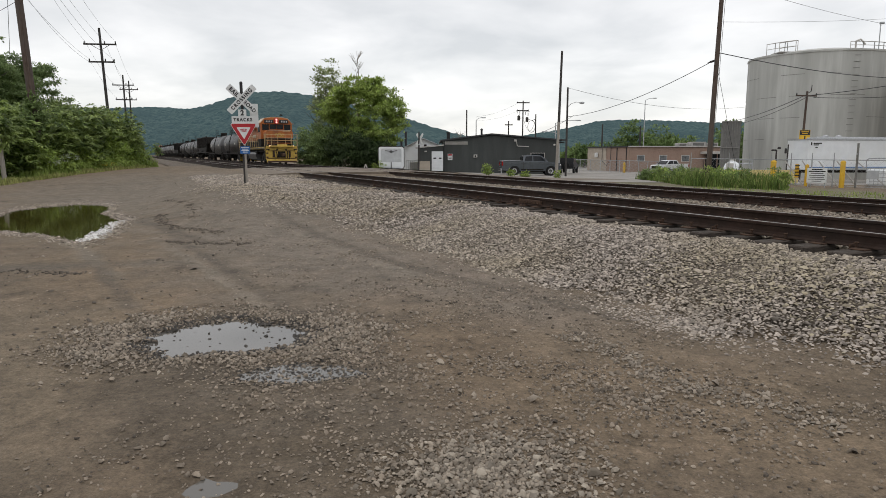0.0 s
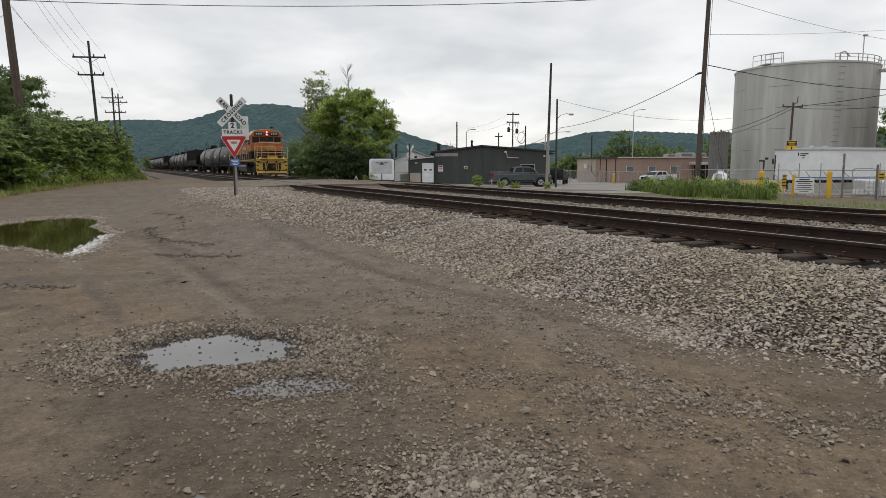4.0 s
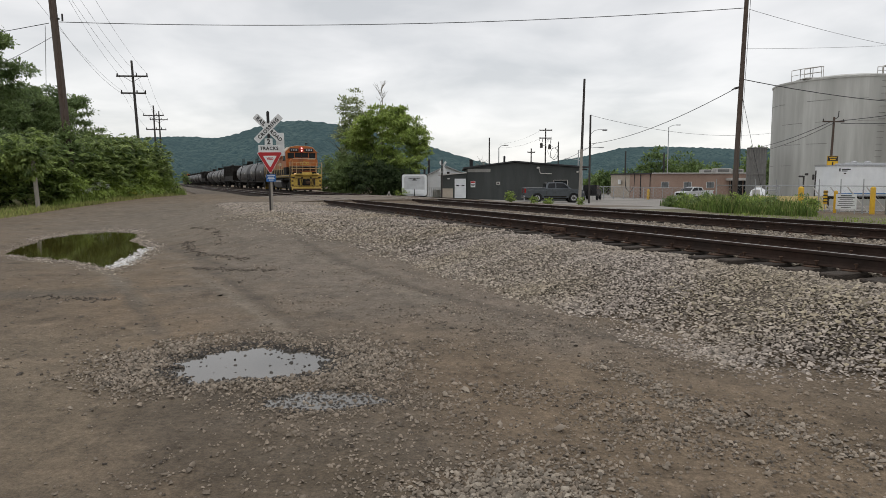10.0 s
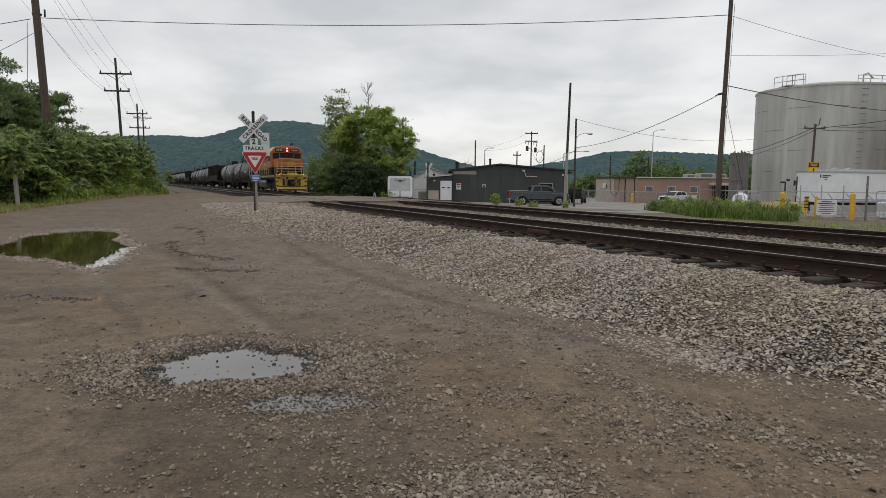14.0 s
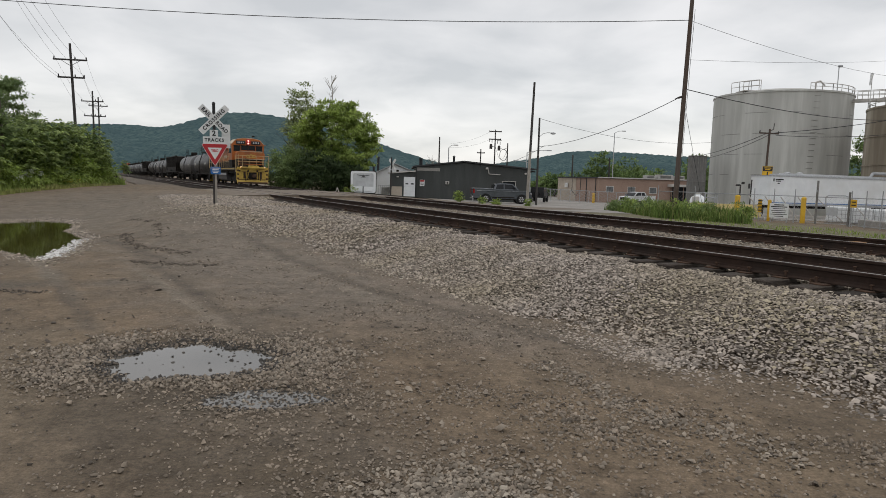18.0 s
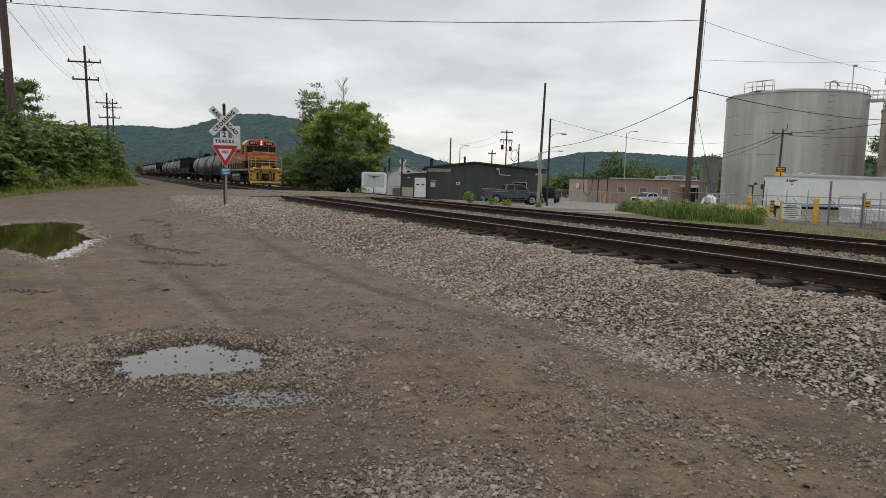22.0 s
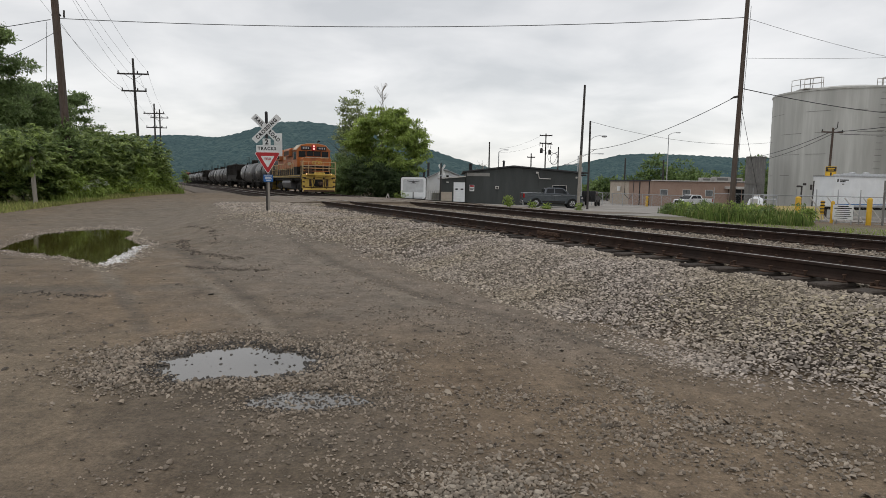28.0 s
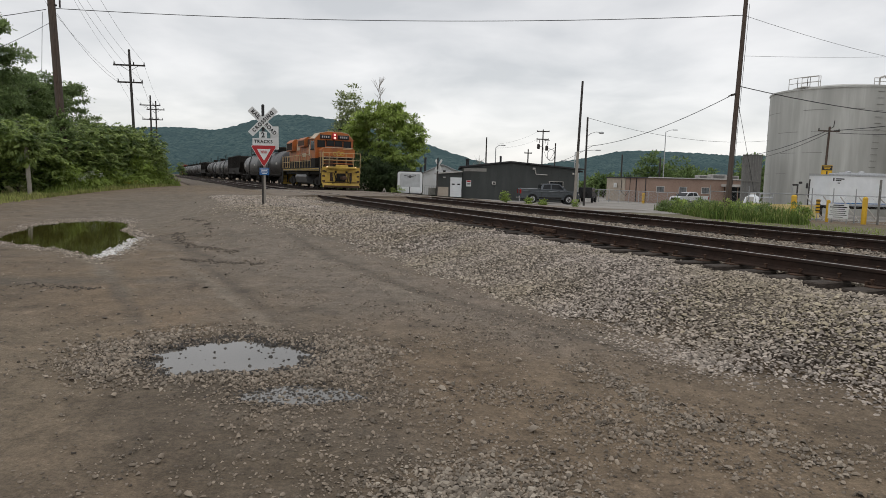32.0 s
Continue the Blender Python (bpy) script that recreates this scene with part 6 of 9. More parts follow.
def crossing_sign(x, y, turn, label, front=True):
    z = gz(x, y)
    ob = thing("crossing_sign", pose(x, y, z - 0.09, 0.4, -0.9, turn), label, "road sign", "railroad crossing signs")
    part("post", MB().box((0.025, 0, 1.2), (0.075, 0.10, 2.6), 0.008), "pole_grey" if front else "pole_dark", ob, "square timber post")
    part("post_channel", MB().box((-0.045, 0.01, 1.2), (0.06, 0.08, 2.6), 0.005), "pole_dark", ob, "dark strip along one side of the post")
    part("post_top", MB().box((0, 0.02, 3.05), (0.10, 0.08, 0.98), 0.01).cyl((0, 0.02, 3.5), (0, 0.02, 3.56), 0.06, 0.03, n=8), "black", ob, "black iron post top")
    x_c = 2.96
    for k, turn_b in enumerate((45, -45)):
        yb = -0.07 - 0.016 * k
        blade = part("blade", sign_slab(rounded(1.22, 0.23, 0.03)), "signwhite", ob, "white crossbuck board", at=pose(0, yb, x_c, 0, turn_b, 0))
        if front:
            for word, off in ((("RAIL", -0.345), ("ROAD", 0.345)) if turn_b > 0 else (("CROSSING", 0.0),)):
                letters(word, 0.175, "black", blade, pose(off, -0.003, 0.0) @ FACE, squeeze=0.92, spacing=1.15 if off else 1.3)
    if front:
        plate = part("count_plate", sign_slab(rounded(0.27, 0.24, 0.02)), "signwhite", ob, at=pose(-0.01, -0.06, 2.50))
        letters("2", 0.24, "black", plate, pose(0, -0.004, 0) @ FACE)
        plate = part("tracks_plate", sign_slab(rounded(0.73, 0.24, 0.02)), "signwhite", ob, at=pose(0, -0.06, 2.275))
        letters("TRACKS", 0.155, "black", plate, pose(0, -0.004, 0) @ FACE, squeeze=0.92, spacing=1.25)
        # yield: a red triangle with a white inner triangle
        def tri(a, r):
            h = a * 0.866
            pts = []
            for cx, cz, a0 in ((-a / 2 + r * 1.732, h * 0.0 - r, 90), (0, -h + 2 * r, 210), (a / 2 - r * 1.732, -r, 330)):
                for k in range(5):
                    t = radians(a0 + 120 * k / 4)
                    pts.append((cx + r * math.cos(t), cz + r * math.sin(t)))
            return pts
        yb = part("yield_board", sign_slab(tri(0.90, 0.045)), "signred", ob, "red and white yield triangle", at=pose(0.01, -0.075, 2.155))
        part("white_border", MB().extrude(tri(0.895, 0.045), 'Y', 0.0, 0.004), "signwhite", yb, at=pose(0, -0.0015, 0))
        part("red_band", MB().extrude(tri(0.855, 0.04), 'Y', 0.0, 0.004), "signred", yb, at=pose(0, -0.003, -0.012))
        inner = part("white_centre", MB().extrude(tri(0.47, 0.017), 'Y', 0.0, 0.004), "signwhite", yb, at=pose(0, -0.0045, -0.133))
        letters("YIELD", 0.12, "signred", inner, pose(0, -0.004, -0.105) @ FACE, squeeze=0.72)
        part("blue_plate", sign_slab(rounded(0.33, 0.25, 0.02)), "signblue", ob, "small blue emergency notice plate", at=pose(0.02, -0.065, 1.25))
        bars = MB()
        for k, wdt in enumerate((0.26, 0.2, 0.24, 0.16)):
            bars.box((0.02, -0.067, 1.33 - k * 0.05), (wdt, 0.004, 0.022))
        part("notice_lines", bars, "signwhite", ob)
        part("rear_plate", sign_slab(rounded(0.28, 0.8, 0.02)), "signwhite", ob, "white back of a second sign", at=pose(0.38, 0.06, 2.42))
    return ob


crossing_sign(-6.46, 23.5, 15.0, "white crossbuck and red yield sign on a grey post")
crossing_sign(-1.1, 55.2, 128.0, "weathered crossbuck seen from behind across the tracks", front=False)


# ---- the train ----
TRAIN = []      # (vehicle, first place along the track, its wheelsets)


def wheelset(parent, y, r=0.46, name="wheelset"):
    ob = part(name, MB().cyl((-0.95, 0, 0), (0.95, 0, 0), 0.08, n=10), "frame_black", parent, at=pose(0, y, r))
    for side in (-1, 1):
        w = MB().lathe([(0.09, -0.06), (r * 0.55, -0.05), (r * 0.8, -0.02), (r, -0.065), (r, 0.055), (r + 0.025, 0.06), (r + 0.025, 0.075), (r * 0.8, 0.07), (0.1, 0.06)], 22, 'X')
        part("wheel", w, "frame_black", ob, "dark steel wheel", at=pose(side * 0.74, 0, 0, 0, 0, 180 if side > 0 else 0))
    return ob


def truck_frame(parent, y, base, r=0.46, mat="frame_black"):
    """Side frames, bolster, springs and journal boxes of a railway bogie with two axles."""
    mb = MB()
    for side in (-1, 1):
        x = side * 1.02
        ol = [(-base / 2 - 0.3, r - 0.13), (-base / 2 - 0.3, r + 0.16), (-base / 2 + 0.2, r + 0.2), (-0.45, r + 0.38), (0.45, r + 0.38), (base / 2 - 0.2, r + 0.2),
              (base / 2 + 0.3, r + 0.16), (base / 2 + 0.3, r - 0.13), (base / 2 - 0.22, r - 0.12), (0.5, r - 0.26), (-0.5, r - 0.26), (-base / 2 + 0.22, r - 0.12)]
        mb.extrude([(y + a, b) for a, b in ol], 'X', x - 0.07, x + 0.07)
        for k in (-1, 1):
            mb.box((x + side * 0.06, y + k * base / 2, r), (0.16, 0.3, 0.3), 0.04)
        for k in (-0.16, 0, 0.16):
            mb.cyl((x + side * 0.07, y + k, r - 0.18), (x + side * 0.07, y + k, r + 0.18), 0.065, n=8)
    mb.box((0, y, r + 0.2), (2.1, 0.4, 0.24), 0.03)
    return part("truck_frame", mb, mat, parent, "dusty black truck side frame")


def coupler(parent, y, side):
    mb = MB().box((0, y + side * 0.25, 0.86), (0.22, 0.75, 0.2), 0.03).box((0.02, y + side * 0.62, 0.86), (0.36, 0.26, 0.3), 0.06).cyl((-0.12, y + side * 0.72, 0.7), (-0.12, y + side * 0.72, 1.02), 0.06, n=8)
    return part("coupler", mb, "rust", parent, "rusty knuckle coupler")


def locomotive(label, front=True):
    L = 16.8
    ob = thing("locomotive", pose(0, 0, 0), label, "locomotive", "train")
    # underframe and walkway
    part("underframe", MB().box((0, L / 2, 1.32), (2.5, L - 1.0, 0.45), 0.04), "frame_black", ob)
    part("walkway", MB().box((0, L / 2, 1.6), (3.06, L - 0.5, 0.09), 0.02), "frame_black", ob)
    for side in (-1, 1):
        part("side_sill", MB().box((side * 1.5, L / 2, 1.5), (0.05, L - 1.6, 0.26), 0.01), "yellow", ob, "yellow side sill")
        part("sill_stripe", MB().box((side * 1.53, L / 2, 1.44), (0.012, L - 1.7, 0.07)), "black", ob)
    # end platforms with pilot, plough and steps
    for y, sgn in ((0.0, 1), (L, -1)):
        pil = part("pilot", MB().box((0, y + sgn * 0.30, 1.05), (2.95, 0.16, 1.25), 0.04).extrude([(y + sgn * 0.22, 0.5), (y + sgn * 0.02, 0.16), (y + sgn * 0.10, 0.14), (y + sgn * 0.34, 0.5)], 'X', -1.42, 1.42),
                   "yellow", ob, "yellow end plate with plough, chipped black at the edge")
        part("anticlimber", MB().box((0, y + sgn * 0.22, 1.62), (2.2, 0.5, 0.16), 0.03), "yellow", pil)
        part("draft_pocket", MB().box((0, y + sgn * 0.21, 0.88), (0.72, 0.04, 0.6), 0.02), "frame_black", pil)
        # raised dark brown plates imitate the shade of recesses and step openings
        for dx in (-0.75, 0.75):
            part("recess", MB().box((dx, y + sgn * 0.212, 0.92), (0.2, 0.03, 0.62), 0.02), "rust", pil)
            for zz in (0.62, 1.0, 1.36):
                part("step_gap", MB().box((dx * 1.78, y + sgn * 0.212, zz), (0.2, 0.03, 0.13), 0.02), "rust", pil, "dark plate standing in for a shaded step opening")
            part("brake_hoses", MB().tube([(dx * 0.72, y + sgn * 0.16, 1.2), (dx * 0.66, y + sgn * 0.0, 1.0), (dx * 0.6, y - sgn * 0.05, 0.7), (dx * 0.7, y + sgn * 0.04, 0.5)], 0.04, 6), "frame_black", pil)
            part("air_hose", MB().tube([(dx, y + sgn * 0.18, 1.05), (dx * 0.95, y + sgn * 0.02, 0.9), (dx * 0.9, y - sgn * 0.02, 0.6), (dx * 0.88, y + sgn * 0.06, 0.42)], 0.035, 6), "black", pil)
        part("plough_edge", MB().box((0, y + sgn * 0.03, 0.22), (2.7, 0.06, 0.14), 0.01).box((0, y + sgn * 0.2, 0.52), (2.75, 0.03, 0.06), 0.01), "rust", pil)
        for dx in (-1.2, -0.42, 0.42, 1.2):
            part("hose_bracket", MB().box((dx, y + sgn * 0.19, 1.32), (0.16, 0.06, 0.14), 0.02), "frame_black", pil)
        part("hatch", MB().box((0.05, y + sgn * 0.16, 1.62), (0.95, 0.16, 0.42), 0.04), "yellow", pil, "yellow drop step folded up")
        part("cut_lever", MB().tube([(-1.3, y + sgn * 0.1, 1.3), (-0.4, y + sgn * 0.02, 1.22), (0.4, y + sgn * 0.02, 1.22), (1.3, y + sgn * 0.1, 1.3)], 0.02, 5), "rust", pil)
        coupler(ob, y, -sgn)
        for side in (-1, 1):
            stp = MB()
            for k in range(4):
                stp.box((side * 1.3, y + sgn * 0.62, 0.42 + k * 0.32), (0.42, 0.42, 0.035))
            stp.box((side * 1.52, y + sgn * 0.62, 0.95), (0.03, 0.5, 1.25)).box((side * 1.08, y + sgn * 0.62, 0.95), (0.03, 0.5, 1.25))
            part("step_well", stp, "frame_black", ob, "black corner steps")
            lamp = part("ditch_light", MB().lathe([(0.09, 0.06), (0.10, 0.0), (0.09, 0.1), (0.04, 0.14)], 14, 'Y', pose(side * 1.08, y + sgn * 0.12, 1.66)), "yellow", ob)
            if front and sgn > 0:
                part("lens", MB().lathe([(0.07, 0.0), (0.055, -0.02), (0.01, -0.03)], 14, 'Y', pose(side * 1.08, y + 0.1, 1.66)), "lamp_warm", lamp, "lit ditch light")
        # end handrails
        rl = MB()
        for x in (-1.45, -0.95, -0.35, 0.35, 0.95, 1.45):
            rl.cyl((x, y + sgn * 0.12, 1.6), (x, y + sgn * 0.12, 2.75), 0.022, n=6)
        for z in (2.2, 2.72):
            rl.tube([(-1.45, y + sgn * 0.12, z), (1.45, y + sgn * 0.12, z)], 0.024, 6)
        part("end_handrail", rl, "cream", ob, "pale yellow tube handrail")
    for side in (-1, 1):
        rl = MB()
        n = 11
        for k in range(n + 1):
            yy = 3.9 + (L - 4.6) * k / n
            rl.cyl((side * 1.5, yy, 1.6), (side * 1.5, yy, 2.72), 0.025, n=6)
        for z in (2.18, 2.7):
            rl.tube([(side * 1.5, 3.9, z), (side * 1.5, L - 0.7, z)], 0.024, 6)
        rl.tube([(side * 1.53, 0.35, 1.2), (side * 1.53, 0.35, 2.75), (side * 1.5, 0.9, 2.75)], 0.024, 6)
        part("side_handrail", rl, "cream", ob, "pale yellow tube handrail")
    # nose: black lower band and orange top with sloped shoulders
    part("nose", MB().extrude([(-1.25, 1.64), (1.25, 1.64), (1.25, 2.42), (-1.25, 2.42)], 'Y', 1.0, 2.3), "frame_black", ob, "black lower band of the nose")
    part("nose_top", MB().extrude([(-1.27, 2.42), (1.27, 2.42), (1.27, 2.98), (1.1, 3.16), (-1.1, 3.16), (-1.27, 2.98)], 'Y', 0.97, 2.4), "orange", ob, "orange short hood")
    part("nose_edge", MB().box((0, 1.0, 3.15), (2.2, 0.1, 0.05), 0.015).box((0, 0.965, 2.43), (2.5, 0.03, 0.05), 0.01), "roof_cream", ob, "pale edges of the nose")
    part("nose_door", MB().box((-0.75, 0.985, 2.1), (0.62, 0.03, 0.9), 0.02), "rust", ob, "dark nose door")
    for a_, b_ in (((1.05, 0.9, 1.9), (1.05, 0.9, 2.35)), ((-1.18, 0.9, 1.8), (-1.18, 0.9, 2.9)), ((0.3, 0.9, 3.05), (1.0, 0.9, 3.05))):
        part("grab_iron", MB().tube([a_, b_], 0.02, 5), "cream", ob)
    badge = part("badge", MB().cyl((0, 0.965, 2.7), (0, 0.945, 2.7), 0.19, n=20).cyl((-0.3, 0.967, 2.7), (-0.3, 0.95, 2.7), 0.15, n=18).cyl((0.3, 0.967, 2.7), (0.3, 0.95, 2.7), 0.15, n=18), "yellow", ob, "yellow railway emblem")
    for dx, rr in ((-0.3, 0.085), (0.0, 0.11), (0.3, 0.085)):
        part("badge_disc", MB().cyl((dx, 0.95, 2.7), (dx, 0.934, 2.7), rr, n=16), "orange", badge)
    part("nose_stripe", MB().box((0, 0.985, 2.2), (2.4, 0.03, 0.1), 0.01).box((0, 0.985, 1.95), (2.4, 0.03, 0.08), 0.01), "orange", ob, "orange stripes on the black nose band")
    # cab: orange body with a sloped roof
    cab = part("cab", MB().extrude([(-1.5, 2.35), (1.5, 2.35), (1.52, 3.85), (1.1, 4.3), (0.5, 4.42), (-0.5, 4.42), (-1.1, 4.3), (-1.52, 3.85)], 'Y', 2.35, 4.25), "orange", ob, "orange cab")
    part("cab_lower", MB().extrude([(-1.5, 1.64), (1.5, 1.64), (1.5, 2.35), (-1.5, 2.35)], 'Y', 2.36, 4.25), "frame_black", ob)
    # cream slopes stand in for light falling on the cab roof
    part("cab_roof", MB().extrude([(-1.56, 3.86), (-1.13, 4.34), (-0.5, 4.46), (0.5, 4.46), (1.13, 4.34), (1.56, 3.86), (1.5, 3.82), (1.08, 4.28), (0.5, 4.4), (-0.5, 4.4), (-1.08, 4.28), (-1.5, 3.82)], 'Y', 2.42, 4.35),
         "roof_cream", cab, "pale cab roof slope, light painted into its colour")
    for x0, x1, z0, z1 in ((-1.32, -0.75, 3.22, 3.72), (-0.62, -0.04, 3.32, 3.74), (0.04, 0.62, 3.32, 3.74), (0.75, 1.32, 3.22, 3.72)):
        win = part("window", MB().box(((x0 + x1) / 2, 2.335, (z0 + z1) / 2), (x1 - x0, 0.03, z1 - z0), 0.01), "glass", cab, "dark cab window")
        fr = MB()
        for z in (z0, z1):
            fr.box(((x0 + x1) / 2, 2.325, z), (x1 - x0 + 0.08, 0.04, 0.05))
        for x in (x0, x1):
            fr.box((x, 2.325, (z0 + z1) / 2), (0.05, 0.04, z1 - z0 + 0.08))
        part("window_frame", fr, "frame_black", win)
    for side in (-1, 1):
        win = part("window", MB().box((side * 1.51, 3.3, 3.4), (0.03, 1.1, 0.62), 0.01), "glass", cab, "dark side window")
        part("armrest", MB().box((side * 1.55, 3.3, 3.05), (0.08, 1.15, 0.07), 0.02), "frame_black", win)
        part("sunshade", MB().box((side * 1.62, 3.3, 3.85), (0.3, 1.2, 0.03)), "orange", win)
    for dx in (-0.72, 0.72):
        nb = part("number_board", MB().box((dx, 2.28, 4.02), (0.86, 0.12, 0.32), 0.03), "black", cab, "black number board")
        for k in range(4):
            part("white_bar", MB().box((dx - 0.24 + k * 0.16, 2.215, 4.02), (0.075, 0.012, 0.15)), "silver", nb)
    hl = part("headlight", MB().cyl((0, 2.36, 4.07), (0, 2.2, 4.07), 0.24, 0.22, n=18).box((0, 2.3, 4.07), (0.34, 0.14, 0.56), 0.05), "signred", cab, "red twin headlight housing")
    for dz in (-0.12, 0.12):
        part("lens", MB().lathe([(0.09, 0.0), (0.08, -0.02), (0.02, -0.035)], 14, 'Y', pose(0, 2.19, 4.07 + dz)), "lamp_red" if front else "glass", hl, "red-lit headlight" if front else "")
    part("horn", MB().cyl((0.5, 2.9, 4.45), (0.5, 2.9, 4.7), 0.03, n=6).cyl((0.5, 3.1, 4.68), (0.5, 2.5, 4.68), 0.03, 0.07, n=10).cyl((0.62, 3.1, 4.66), (0.62, 2.6, 4.66), 0.03, 0.06, n=10), "frame_black", cab)
    # long hood
    part("hood", MB().extrude([(-0.95, 2.3), (0.95, 2.3), (0.95, 4.08), (0.8, 4.27), (-0.8, 4.27), (-0.95, 4.08)], 'Y', 4.25, L - 1.0), "orange", ob, "orange long hood")
    part("hood_band", MB().extrude([(-0.96, 1.64), (0.96, 1.64), (0.96, 2.3), (-0.96, 2.3)], 'Y', 4.25, L - 0.98), "frame_black", ob, "black band along the hood")
    part("hood_roof", MB().extrude([(-0.82, 4.25), (-0.7, 4.31), (0.7, 4.31), (0.82, 4.25)], 'Y', 4.4, L - 1.1), "frame_black", ob)
    part("dynamic_brake", MB().extrude([(-1.25, 3.45), (1.25, 3.45), (1.25, 4.05), (1.0, 4.25), (-1.0, 4.25), (-1.25, 4.05)], 'Y', 7.6, 10.4), "orange", ob, "flared orange brake housing")
    part("radiator", MB().extrude([(-1.3, 3.2), (1.3, 3.2), (1.3, 4.02), (1.05, 4.25), (-1.05, 4.25), (-1.3, 4.02)], 'Y', 12.6, L - 1.4), "orange", ob, "flared orange radiator section")
    for side in (-1, 1):
        gr = part("grille", MB().box((side * 1.305, 14.0, 3.62), (0.02, 2.4, 0.6)), "frame_black", ob, "dark radiator grille")
        sl = MB()
        for k in range(7):
            sl.box((side * 1.32, 14.0, 3.36 + k * 0.088), (0.03, 2.36, 0.025))
        part("slats", sl, "rust", gr)
        for k in range(9):
            yy = 4.9 + k * 0.85
            dr = part("hood_door", MB().box((side * 0.962, yy, 2.78), (0.02, 0.78, 0.9), 0.008), "orange", ob)
            part("latch", MB().box((side * 0.98, yy + 0.3, 2.8), (0.03, 0.05, 0.12)), "frame_black", dr)
        part("filter_panel", MB().box((side * 0.97, 7.1, 3.72), (0.03, 0.9, 0.62), 0.01), "rust", ob, "dark red-brown filter panel")
        part("brake_grid", MB().box((side * 1.255, 9.0, 3.76), (0.02, 2.5, 0.42), 0.006), "rust", ob, "dark red-brown brake intake")
        for yy, zz, ly, lz, lean in ((4.75, 3.2, 0.32, 1.35, 14), (5.9, 3.3, 0.28, 1.2, -12), (6.75, 3.1, 0.5, 0.9, 10), (8.9, 2.75, 1.6, 0.3, 0), (11.4, 3.5, 1.3, 0.55, 0)):
            part("hood_graphic", MB().box((0, 0, 0), (0.014, ly, lz), 0, pose(side * 0.99, yy, zz, lean, 0, 0)), "roof_cream", ob, "worn cream paint stroke on the hood")
        part("roof_edge", MB().box((side * 0.84, (L + 3.3) / 2, 4.24), (0.12, L - 5.4, 0.05), 0.01), "roof_cream", ob, "pale edge of the hood roof")
    for yy in (8.3, 9.7, 13.3, 14.8):
        fan = part("roof_fan", MB().lathe([(0.55, 4.2), (0.55, 4.38), (0.5, 4.4), (0.1, 4.36)], 20, 'Z', pose(0, yy, 0)), "frame_black", ob)
        part("fan_blade", MB().box((0, yy, 4.4), (0.9, 0.06, 0.02)).box((0, yy, 4.4), (0.06, 0.9, 0.02)), "rust", fan)
    part("exhaust", MB().box((0, 6.3, 4.26), (0.5, 0.8, 0.22), 0.04), "frame_black", ob)
    # fuel tank and air tanks, trucks
    part("fuel_tank", MB().extrude([(-1.3, 1.1), (-1.42, 0.9), (-1.3, 0.42), (-0.9, 0.28), (0.9, 0.28), (1.3, 0.42), (1.42, 0.9), (1.3, 1.1)], 'Y', 6.0, 10.6), "tankgrey", ob, "dusty grey fuel tank")
    for side in (-1, 1):
        part("air_tank", MB().lathe([(0.05, 5.3), (0.17, 5.36), (0.17, 6.2), (0.05, 6.26)], 12, 'Y', pose(side * 1.25, 0, 1.12)), "frame_black", ob)
    sets = []
    for yc in (3.3, L - 3.3):
        truck_frame(ob, yc, 2.74, 0.51)
        for dy in (-1.37, 1.37):
            sets.append((wheelset(ob, yc + dy, 0.51), yc + dy, 0.51))
    return ob, L, sets


